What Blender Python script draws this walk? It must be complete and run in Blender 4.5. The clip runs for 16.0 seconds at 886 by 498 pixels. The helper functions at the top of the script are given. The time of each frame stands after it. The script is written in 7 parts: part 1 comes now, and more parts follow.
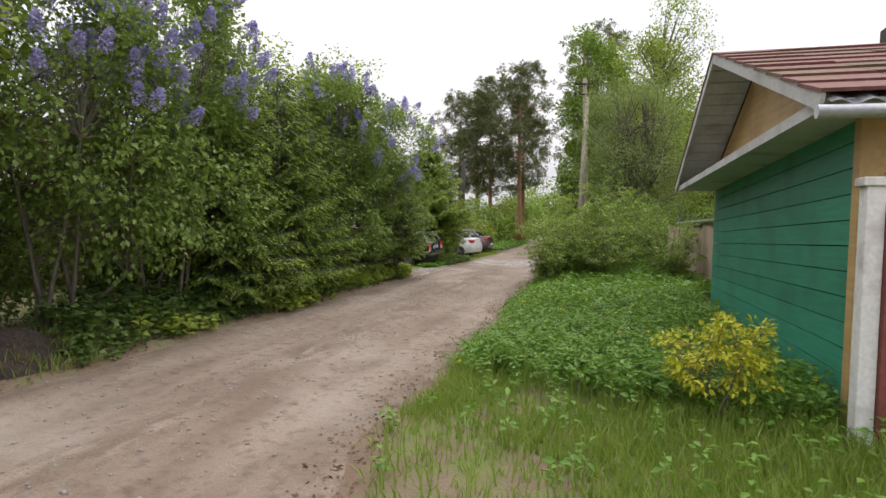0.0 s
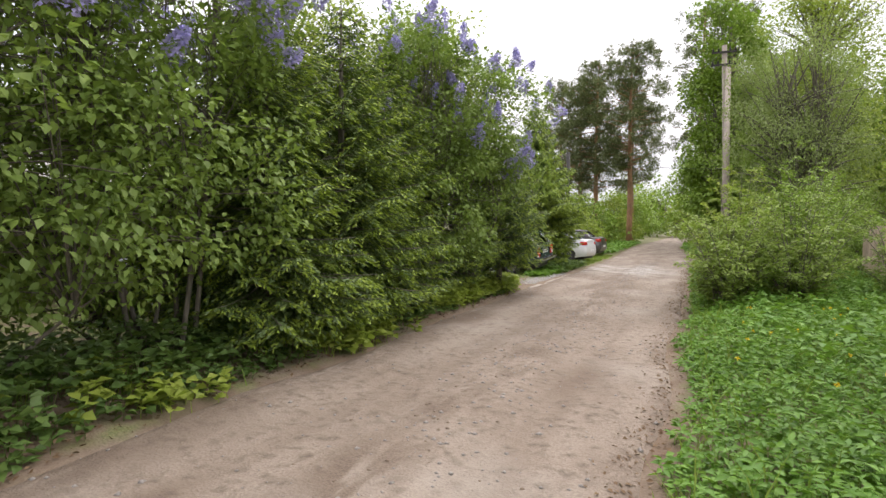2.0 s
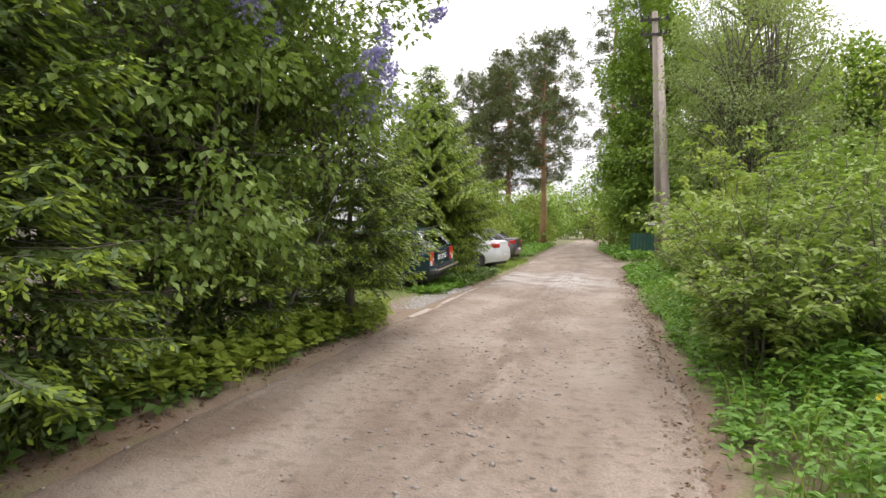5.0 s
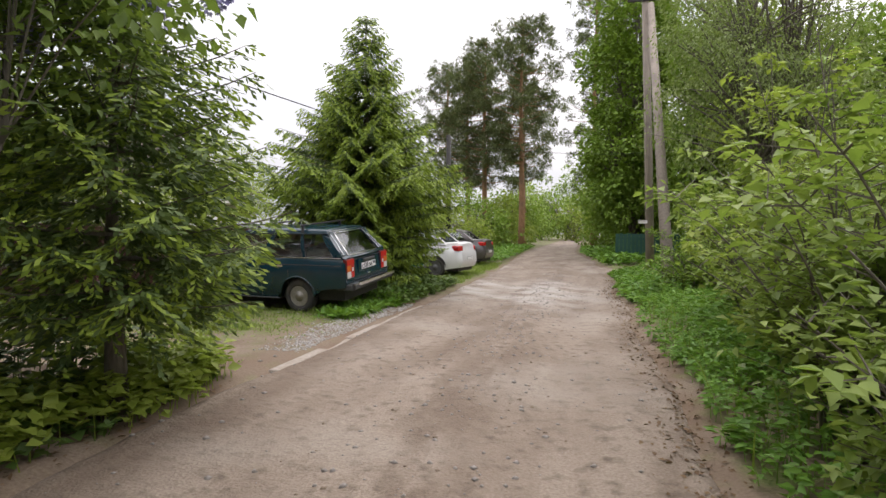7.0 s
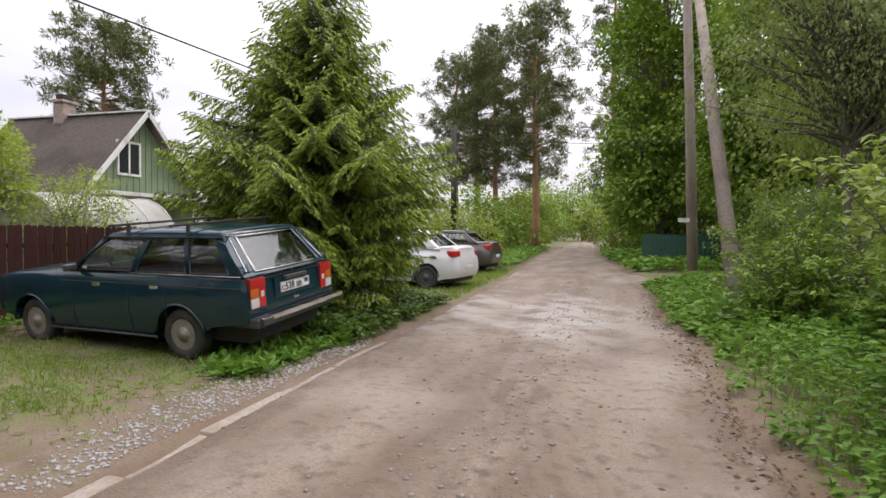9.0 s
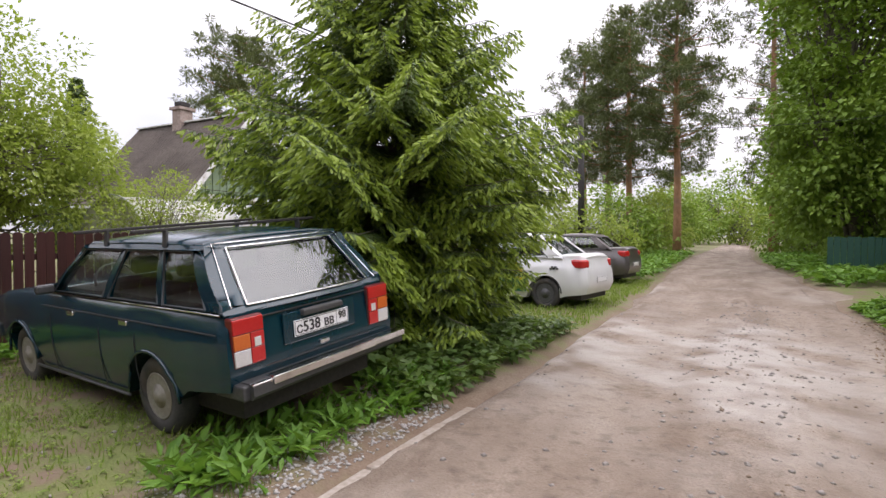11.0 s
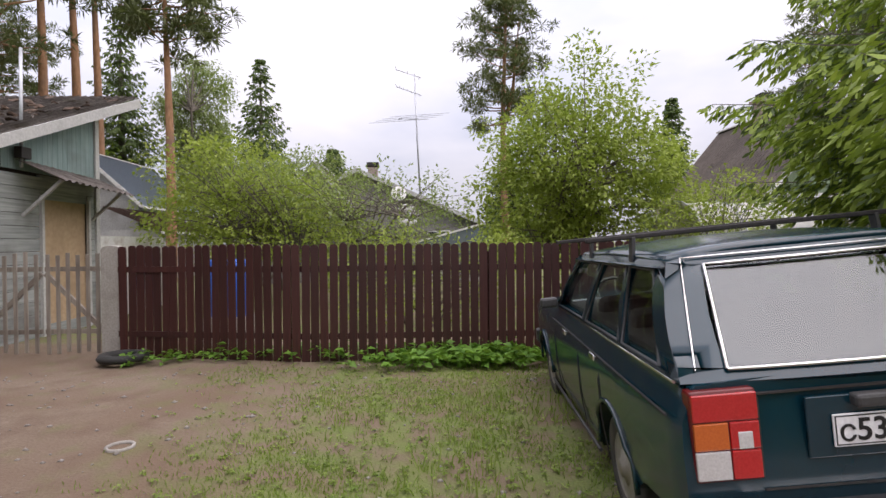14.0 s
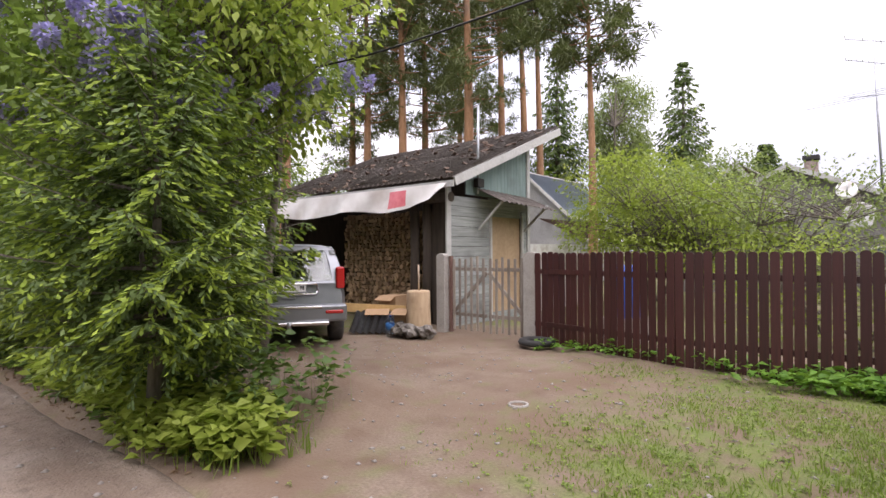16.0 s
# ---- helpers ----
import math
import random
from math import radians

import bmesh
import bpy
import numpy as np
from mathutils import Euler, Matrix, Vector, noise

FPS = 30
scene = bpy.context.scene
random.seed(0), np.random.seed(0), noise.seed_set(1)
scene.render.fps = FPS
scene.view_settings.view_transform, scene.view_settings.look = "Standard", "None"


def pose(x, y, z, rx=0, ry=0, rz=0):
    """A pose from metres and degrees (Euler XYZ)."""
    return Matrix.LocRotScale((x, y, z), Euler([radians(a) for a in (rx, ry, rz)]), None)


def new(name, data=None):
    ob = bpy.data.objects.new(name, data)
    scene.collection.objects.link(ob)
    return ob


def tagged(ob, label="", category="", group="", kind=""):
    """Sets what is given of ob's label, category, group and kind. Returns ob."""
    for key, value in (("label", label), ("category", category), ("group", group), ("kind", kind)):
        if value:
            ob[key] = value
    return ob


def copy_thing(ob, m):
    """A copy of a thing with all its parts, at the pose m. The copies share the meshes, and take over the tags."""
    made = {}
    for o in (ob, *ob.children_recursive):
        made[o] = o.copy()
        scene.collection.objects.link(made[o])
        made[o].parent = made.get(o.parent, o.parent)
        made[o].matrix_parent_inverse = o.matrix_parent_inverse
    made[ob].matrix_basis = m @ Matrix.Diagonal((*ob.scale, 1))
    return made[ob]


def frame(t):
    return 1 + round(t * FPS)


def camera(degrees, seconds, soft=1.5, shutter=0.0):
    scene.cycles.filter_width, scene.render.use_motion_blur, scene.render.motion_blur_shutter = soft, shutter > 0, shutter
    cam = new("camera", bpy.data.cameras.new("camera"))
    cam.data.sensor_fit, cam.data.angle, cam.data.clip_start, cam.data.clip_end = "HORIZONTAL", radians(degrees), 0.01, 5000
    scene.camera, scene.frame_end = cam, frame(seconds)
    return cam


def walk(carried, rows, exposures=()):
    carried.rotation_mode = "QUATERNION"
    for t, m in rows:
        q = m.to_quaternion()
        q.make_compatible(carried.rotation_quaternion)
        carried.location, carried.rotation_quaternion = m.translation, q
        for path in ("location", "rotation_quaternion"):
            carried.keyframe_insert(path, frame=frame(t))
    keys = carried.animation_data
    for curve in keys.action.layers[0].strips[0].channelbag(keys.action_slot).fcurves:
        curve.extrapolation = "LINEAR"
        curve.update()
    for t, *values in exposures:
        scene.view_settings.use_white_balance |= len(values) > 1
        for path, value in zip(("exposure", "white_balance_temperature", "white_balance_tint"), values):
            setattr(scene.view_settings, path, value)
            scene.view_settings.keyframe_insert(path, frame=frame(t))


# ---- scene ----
cam = camera(78.6, 16.0)
METRES, EYE, TILT, LEAN, TURN = 21.7, 1.65, 0.0, 0.0, 15.3
ROWS = [
    (0.0, 0.0, 0.0, 0.0, 0.06, -2.24, -1.41),
    (0.5, -0.0124, 0.0393, 0.0012, 7.86, -2.46, -1.08),
    (1.0, -0.019, 0.0811, 0.0027, 11.32, -2.56, -0.98),
    (1.5, -0.0218, 0.1231, 0.0019, 11.54, -2.5, -0.88),
    (2.0, -0.0259, 0.1679, 0.0009, 9.99, -2.5, -1.06),
    (2.5, -0.027, 0.2104, 0.0004, 6.23, -2.28, -1.04),
    (3.0, -0.0271, 0.2553, -0.0023, 4.75, -2.25, -1.12),
    (3.5, -0.0221, 0.2979, -0.0027, 3.03, -2.15, -1.1),
    (4.0, -0.0168, 0.3436, -0.0049, 2.1, -2.12, -1.11),
    (4.5, -0.012, 0.3875, -0.0057, 1.04, -2.05, -1.14),
    (5.0, -0.0022, 0.4335, -0.0069, 1.08, -2.03, -1.05),
    (7.5, 0.0489, 0.6362, -0.0091, -0.99, -1.81, -0.86),
    (8.0, 0.056, 0.6773, -0.0093, -0.44, -1.8, -0.84),
    (10.5, 0.0716, 0.8433, -0.0056, 8.36, -1.55, -0.39),
    (11.0, 0.0689, 0.8687, -0.0066, 13.94, -1.53, -0.33),
    (11.5, 0.0686, 0.8827, -0.0066, 20.63, -1.27, -0.08),
    (12.0, 0.0681, 0.8917, -0.0065, 35.1, -0.92, 0.35),
    (12.5, 0.0583, 0.9022, -0.0068, 44.59, -1.19, -0.05),
    (13.0, 0.0523, 0.9136, -0.0069, 50.98, -1.16, 0.17),
    (13.5, 0.0488, 0.9291, -0.006, 62.18, -0.84, 0.92),
    (14.0, 0.0439, 0.9384, -0.0066, 71.83, -0.63, 0.55),
    (14.5, 0.049, 0.952, -0.0063, 83.21, -0.14, 0.97),
    (15.0, 0.0555, 0.9555, -0.0065, 97.79, 0.25, 0.62),
    (15.5, 0.0643, 0.9571, -0.0067, 109.18, 0.37, 0.24),
    (16.0, 0.0703, 0.9626, -0.0062, 114.91, 0.37, 0.32),
]
walk(cam, [(t, pose(0, 0, EYE, TILT, LEAN, TURN) @ pose(METRES * x, METRES * y, METRES * z, 90 + pitch, roll, yaw)) for t, x, y, z, yaw, pitch, roll in ROWS], [(0, 0.7, 6850, 16), (1.5, 0.98, 6850, 16), (3.5, 1.15, 6850, 16), (5, 1.18, 6850, 16), (7.5, 0.8, 6800, 17), (10.5, 0.9, 6700, 21), (12.5, 1.22, 6650, 21), (14.5, 0.6, 6680, 23), (16, 1.12, 6680, 24)])

# ---- light ----
SUN_ELEV, SUN_ROT = radians(52), radians(205)
world = bpy.data.worlds.new("overcast_sky")
scene.world = world
world.use_nodes = True
wt = world.node_tree
wt.nodes.clear()


def wnode(kind, **values):
    n = wt.nodes.new(kind)
    for key, value in values.items():
        n.inputs[key].default_value = value
    return n


sky = wt.nodes.new("ShaderNodeTexSky")
sky.sky_type, sky.sun_disc, sky.sun_elevation, sky.sun_rotation = "NISHITA", False, SUN_ELEV, SUN_ROT
wcoord = wt.nodes.new("ShaderNodeTexCoord")
wmap = wnode("ShaderNodeMapping", Scale=(1.0, 1.0, 2.6))
wnoise = wnode("ShaderNodeTexNoise", Scale=1.5, Detail=5.0, Roughness=0.52)
wramp = wt.nodes.new("ShaderNodeValToRGB")
wramp.color_ramp.elements[0].position, wramp.color_ramp.elements[0].color = 0.38, (6.3, 6.9, 7.9, 1)
wramp.color_ramp.elements[1].position, wramp.color_ramp.elements[1].color = 0.6, (9.2, 9.4, 9.7, 1)
wmix = wnode("ShaderNodeMixRGB", Fac=0.88)
wback = wnode("ShaderNodeBackground", Strength=0.125)
wout = wt.nodes.new("ShaderNodeOutputWorld")
wt.links.new(wcoord.outputs["Generated"], wmap.inputs["Vector"])
wt.links.new(wmap.outputs[0], wnoise.inputs["Vector"])
wt.links.new(wnoise.outputs["Fac"], wramp.inputs[0])
wt.links.new(sky.outputs[0], wmix.inputs[1])
wsplit = wt.nodes.new("ShaderNodeSeparateXYZ")
wrise = wt.nodes.new("ShaderNodeMapRange")
wrise.inputs["From Min"].default_value, wrise.inputs["From Max"].default_value = 0.0, 1.0
wrise.inputs["To Min"].default_value, wrise.inputs["To Max"].default_value = 0.4, 1.35
wgrade = wt.nodes.new("ShaderNodeVectorMath")
wgrade.operation = "SCALE"
wt.links.new(wcoord.outputs["Generated"], wsplit.inputs[0])
wt.links.new(wsplit.outputs["Z"], wrise.inputs["Value"])
wt.links.new(wramp.outputs[0], wmix.inputs[2])
wt.links.new(wmix.outputs[0], wgrade.inputs[0])
wt.links.new(wrise.outputs[0], wgrade.inputs["Scale"])
wt.links.new(wgrade.outputs[0], wback.inputs["Color"])
wt.links.new(wback.outputs[0], wout.inputs["Surface"])
sun_data = bpy.data.lights.new("sun", "SUN")
sun_data.energy, sun_data.angle, sun_data.color = 1.4, radians(85), (1.0, 0.97, 0.92)
sun = new("sun", sun_data)
sun.matrix_world = pose(0, 0, 30, 38, 0, 155)


# ---- materials ----
def shader(name):
    m = bpy.data.materials.new(name)
    m.use_nodes = True
    m.node_tree.nodes.clear()
    out = m.node_tree.nodes.new("ShaderNodeOutputMaterial")
    b = m.node_tree.nodes.new("ShaderNodeBsdfPrincipled")
    m.node_tree.links.new(b.outputs[0], out.inputs[0])
    return m, m.node_tree, b, out


def noise_fac(nt, vec, scale, detail=4.0, lo=0.35, hi=0.65, stretch=None):
    if stretch:
        mp = nt.nodes.new("ShaderNodeMapping")
        mp.inputs["Scale"].default_value = stretch
        nt.links.new(vec, mp.inputs[0])
        vec = mp.outputs[0]
    n = nt.nodes.new("ShaderNodeTexNoise")
    n.inputs["Scale"].default_value, n.inputs["Detail"].default_value = scale, detail
    nt.links.new(vec, n.inputs["Vector"])
    r = nt.nodes.new("ShaderNodeMapRange")
    r.inputs["From Min"].default_value, r.inputs["From Max"].default_value = lo, hi
    nt.links.new(n.outputs["Fac"], r.inputs["Value"])
    return r.outputs["Result"], n.outputs["Fac"]


def mixed(nt, fac, a, b):
    m = nt.nodes.new("ShaderNodeMixRGB")
    for value, slot in ((fac, 0), (a, 1), (b, 2)):
        if isinstance(value, tuple):
            m.inputs[slot].default_value = (*value[:3], 1)
        elif isinstance(value, float):
            m.inputs[slot].default_value = value
        else:
            nt.links.new(value, m.inputs[slot])
    return m.outputs[0]


def bumped(nt, b, height, strength, distance=0.01):
    n = nt.nodes.new("ShaderNodeBump")
    n.inputs["Strength"].default_value, n.inputs["Distance"].default_value = strength, distance
    nt.links.new(height, n.inputs["Height"])
    nt.links.new(n.outputs[0], b.inputs["Normal"])


def surface(name, c1, c2, rough=0.8, grain=40.0, stain=2.5, c3=None, metal=0.0, bump=0.3, dist=0.004, stretch=None, spread=0.0, coat=0.0):
    """Two tones by grain, a third by large stains, with fine relief."""
    m, nt, b, _ = shader(name)
    co = nt.nodes.new("ShaderNodeTexCoord").outputs["Object"]
    f1, h = noise_fac(nt, co, grain, 5.0, 0.3, 0.7, stretch)
    f2, _h = noise_fac(nt, co, stain, 4.0, 0.5, 0.75)
    col = mixed(nt, f1, c1, c2)
    if c3:
        col = mixed(nt, f2, col, c3)
    if spread:
        info = nt.nodes.new("ShaderNodeObjectInfo")
        hsv = nt.nodes.new("ShaderNodeHueSaturation")
        r = nt.nodes.new("ShaderNodeMapRange")
        r.inputs["To Min"].default_value, r.inputs["To Max"].default_value = 1 - spread, 1 + spread
        nt.links.new(info.outputs["Random"], r.inputs["Value"])
        nt.links.new(r.outputs[0], hsv.inputs["Value"])
        nt.links.new(col, hsv.inputs["Color"])
        col = hsv.outputs[0]
    nt.links.new(col, b.inputs["Base Color"])
    b.inputs["Roughness"].default_value, b.inputs["Metallic"].default_value = rough, metal
    b.inputs["Coat Weight"].default_value = coat
    b.inputs["Coat Roughness"].default_value = 0.08
    if bump:
        bumped(nt, b, h, bump, dist)
    return m


def leaf_mat(name, c1, c2, rough=0.5, through_light=0.3, patch=0.5):
    """Leaves: each one its own tone, with larger patches, partly letting light through."""
    m, nt, b, out = shader(name)
    geo = nt.nodes.new("ShaderNodeNewGeometry")
    col = mixed(nt, geo.outputs["Random Per Island"], c1, c2)
    f, _h = noise_fac(nt, geo.outputs["Position"], 1.3, 2.0, 0.35, 0.65)
    dark = tuple(v * (1 - 0.35 * patch) for v in c1)
    col = mixed(nt, f, col, mixed(nt, 0.5, col, dark))
    nt.links.new(col, b.inputs["Base Color"])
    b.inputs["Roughness"].default_value = rough
    b.inputs["Specular IOR Level"].default_value = 0.35
    t = nt.nodes.new("ShaderNodeBsdfTranslucent")
    nt.links.new(mixed(nt, 0.35, col, (0.25, 0.4, 0.03)), t.inputs["Color"])
    mx = nt.nodes.new("ShaderNodeMixShader")
    mx.inputs[0].default_value = through_light
    nt.links.new(b.outputs[0], mx.inputs[1])
    nt.links.new(t.outputs[0], mx.inputs[2])
    nt.links.new(mx.outputs[0], out.inputs[0])
    return m


def glass_mat(name, tint=(0.75, 0.82, 0.8), alpha=0.55):
    m, nt, b, out = shader(name)
    tr = nt.nodes.new("ShaderNodeBsdfTransparent")
    tr.inputs[0].default_value = (*tint, 1)
    gl = nt.nodes.new("ShaderNodeBsdfGlossy")
    gl.inputs["Roughness"].default_value = 0.03
    fr = nt.nodes.new("ShaderNodeFresnel")
    fr.inputs[0].default_value = 1.6
    mth = nt.nodes.new("ShaderNodeMath")
    mth.operation = "MULTIPLY_ADD"
    mth.inputs[1].default_value, mth.inputs[2].default_value = 1.0, 1 - alpha - 0.35
    nt.links.new(fr.outputs[0], mth.inputs[0])
    mx = nt.nodes.new("ShaderNodeMixShader")
    cap = nt.nodes.new("ShaderNodeMath")
    cap.operation = "MINIMUM"
    cap.inputs[1].default_value = 0.7 - alpha
    nt.links.new(mth.outputs[0], cap.inputs[0])
    nt.links.new(cap.outputs[0], mx.inputs[0])
    nt.links.new(tr.outputs[0], mx.inputs[1])
    nt.links.new(gl.outputs[0], mx.inputs[2])
    nt.links.new(mx.outputs[0], out.inputs[0])
    return m


def plain(name, c, rough=0.5, metal=0.0, coat=0.0):
    return surface(name, c, tuple(v * 0.8 for v in c), rough, 60.0, 3.0, None, metal, 0.0, coat=coat)


LILAC_LEAF = leaf_mat("lilac_leaf", (0.14, 0.215, 0.045), (0.25, 0.34, 0.08), through_light=0.38)
LIGHT_LEAF = leaf_mat("light_leaf", (0.25, 0.32, 0.05), (0.38, 0.45, 0.09), through_light=0.45)
BIRCH_LEAF = leaf_mat("birch_leaf", (0.19, 0.245, 0.085), (0.29, 0.345, 0.13), through_light=0.42)
MAPLE_LEAF = leaf_mat("maple_leaf", (0.15, 0.25, 0.03), (0.25, 0.36, 0.055))
WEED_LEAF = leaf_mat("weed_leaf", (0.092, 0.215, 0.026), (0.175, 0.33, 0.045), through_light=0.35)
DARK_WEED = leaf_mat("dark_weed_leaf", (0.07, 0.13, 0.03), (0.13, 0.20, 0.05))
GRASS = leaf_mat("grass_blade", (0.15, 0.24, 0.036), (0.28, 0.345, 0.075), through_light=0.4)
YELLOW_LEAF = leaf_mat("yellow_leaf", (0.380, 0.381, 0.020), (0.550, 0.538, 0.040))
NEEDLE_OLD = leaf_mat("old_needles", (0.07, 0.112, 0.034), (0.125, 0.175, 0.05), 0.55, 0.2)
NEEDLE_NEW = leaf_mat("new_needles", (0.22, 0.31, 0.042), (0.345, 0.44, 0.062), 0.5, 0.3)
PINE_NEEDLE = leaf_mat("pine_needles", (0.105, 0.125, 0.055), (0.18, 0.20, 0.09), 0.6, 0.18)
FLOWER = leaf_mat("lilac_flower", (0.38, 0.34, 0.68), (0.58, 0.52, 0.84), 0.6, 0.25, 0.1)
DANDELION = leaf_mat("dandelion_flower", (0.75, 0.55, 0.02), (0.8, 0.6, 0.03), 0.6, 0.2, 0.0)
BARK = surface("grey_bark", (0.09, 0.075, 0.06), (0.17, 0.15, 0.12), 0.9, 30, 3, None, 0, 0.6, 0.02, (1, 1, 0.25))
PINE_BARK = surface("orange_pine_bark", (0.24, 0.125, 0.06), (0.36, 0.20, 0.11), 0.9, 9, 0.6, (0.15, 0.11, 0.085), 0, 0.7, 0.03, (1, 1, 0.35))
POLE_WOOD = surface("weathered_pole", (0.20, 0.165, 0.135), (0.30, 0.255, 0.21), 0.85, 30, 2, (0.15, 0.125, 0.105), 0, 0.4, 0.006, (1, 1, 0.06))
TARRED = surface("tarred_pole", (0.018, 0.016, 0.015), (0.035, 0.03, 0.027), 0.7, 30, 2)
CONCRETE = surface("rough_concrete", (0.30, 0.28, 0.25), (0.40, 0.38, 0.345), 0.9, 45, 4, (0.22, 0.20, 0.175), 0, 0.5, 0.006)
GREY_BOARD = surface("grey_weathered_board", (0.20, 0.22, 0.21), (0.34, 0.36, 0.345), 0.85, 22, 1.4, (0.15, 0.15, 0.14), 0, 0.35, 0.004, (0.08, 1, 1.6), 0.12)
PICKET = surface("bare_grey_picket", (0.21, 0.18, 0.15), (0.33, 0.29, 0.245), 0.9, 30, 2, (0.15, 0.12, 0.10), 0, 0.4, 0.004, (1, 1, 0.07), 0.18)
FENCE_PAINT = surface("dark_maroon_paint", (0.034, 0.009, 0.008), (0.058, 0.016, 0.013), 0.5, 26, 1.6, (0.035, 0.011, 0.010), 0, 0.25, 0.003, (1, 1, 0.06), 0.2)
GREEN_PAINT = surface("green_board_paint", (0.012, 0.19, 0.115), (0.02, 0.25, 0.155), 0.6, 30, 1.3, (0.012, 0.14, 0.085), 0, 0.25, 0.003, (1, 0.06, 1), 0.1)
YELLOW_WOOD = surface("yellow_varnished_board", (0.42, 0.27, 0.10), (0.52, 0.35, 0.15), 0.6, 24, 1.5, (0.33, 0.2, 0.08), 0, 0.2, 0.003, (1, 0.06, 1), 0.1)
PALE_WOOD = surface("pale_plank", (0.36, 0.27, 0.19), (0.47, 0.37, 0.27), 0.85, 28, 2, (0.28, 0.21, 0.15), 0, 0.3, 0.003, (1, 1, 0.07), 0.14)
GREY_TRIM = surface("grey_trim_paint", (0.38, 0.38, 0.36), (0.5, 0.5, 0.48), 0.8, 30, 2, (0.26, 0.25, 0.23), 0, 0.2)
WHITE_PAINT = surface("chipped_white_paint", (0.6, 0.6, 0.58), (0.74, 0.74, 0.72), 0.6, 30, 4, (0.42, 0.38, 0.34), 0, 0.2)
RED_ROOF = surface("mossy_red_shingle", (0.10, 0.035, 0.03), (0.17, 0.07, 0.055), 0.85, 18, 1.2, (0.10, 0.09, 0.03), 0, 0.4, 0.008, None, 0.15)
SLATE = surface("dirty_asbestos_slate", (0.17, 0.15, 0.135), (0.30, 0.265, 0.24), 0.9, 20, 2.6, (0.10, 0.08, 0.055), 0, 0.4, 0.006)
HOUSE_SLATE = surface("brown_slate_roof", (0.12, 0.10, 0.085), (0.18, 0.15, 0.13), 0.85, 12, 0.9, (0.09, 0.075, 0.06), 0, 0.3)
BLUE_ROOF = surface("blue_grey_metal_tile", (0.42, 0.5, 0.6), (0.5, 0.58, 0.68), 0.5, 12, 0.8, None, 0.0, 0.1)
BROWN_ROOF = surface("brown_metal_tile", (0.13, 0.085, 0.07), (0.19, 0.125, 0.1), 0.5, 12, 0.8, None, 0.1, 0.1)
HOUSE_GREEN = surface("pale_green_wall", (0.15, 0.21, 0.12), (0.20, 0.265, 0.16), 0.8, 20, 1.0, (0.12, 0.16, 0.09), 0, 0.2, 0.003, (1, 1, 0.1))
COTTAGE_WALL = surface("weathered_cottage_wall", (0.17, 0.165, 0.15), (0.27, 0.26, 0.24), 0.9, 15, 1.0, (0.12, 0.11, 0.095), 0, 0.2)
HOUSE_GREY = surface("grey_house_wall", (0.30, 0.30, 0.29), (0.40, 0.40, 0.385), 0.85, 15, 1.0, (0.22, 0.22, 0.2), 0, 0.2)
BRICK = surface("chimney_brick", (0.27, 0.2, 0.17), (0.40, 0.33, 0.29), 0.9, 14, 3, (0.2, 0.15, 0.13), 0, 0.4)
FILM = surface("greenhouse_film", (0.55, 0.55, 0.5), (0.68, 0.68, 0.63), 0.45, 8, 1.2, (0.44, 0.42, 0.36), 0, 0.3, 0.02)
TARP = surface("printed_vinyl_banner", (0.66, 0.63, 0.6), (0.76, 0.74, 0.72), 0.5, 3, 1.2, (0.46, 0.4, 0.36), 0, 0.4, 0.03)
RED_PRINT = surface("red_print", (0.6, 0.12, 0.15), (0.68, 0.2, 0.22), 0.5, 10, 2, None, 0, 0.1)
WIRE = plain("black_cable", (0.012, 0.012, 0.012), 0.6)
GALV = surface("galvanised_steel", (0.42, 0.44, 0.46), (0.55, 0.57, 0.6), 0.4, 20, 2, (0.34, 0.35, 0.36), 0.7, 0.1)
DARK_AND_SHADED_WOOD = surface("dark_old_and_shaded_wood", (0.045, 0.035, 0.028), (0.085, 0.065, 0.05), 0.9, 25, 2, None, 0, 0.4, 0.005, (1, 1, 0.07))
LOG_END = surface("split_log_wood", (0.24, 0.15, 0.085), (0.38, 0.26, 0.15), 0.85, 25, 6, (0.22, 0.14, 0.08), 0, 0.4, 0.005, None, 0.3)
STUMP = surface("chopping_stump", (0.36, 0.25, 0.15), (0.48, 0.36, 0.23), 0.85, 16, 4, (0.26, 0.17, 0.10), 0, 0.4, 0.006, (1, 1, 0.2))
CARD = surface("brown_cardboard", (0.32, 0.2, 0.11), (0.38, 0.25, 0.14), 0.9, 20, 3, None, 0, 0.1)
SACK = surface("white_woven_sack", (0.5, 0.49, 0.47), (0.62, 0.61, 0.59), 0.7, 60, 5, (0.36, 0.34, 0.32), 0, 0.5, 0.01)
STONE = surface("grey_road_stone", (0.17, 0.152, 0.135), (0.29, 0.265, 0.24), 0.85, 30, 4, None, 0, 0.3, 0.004, None, 0.2)


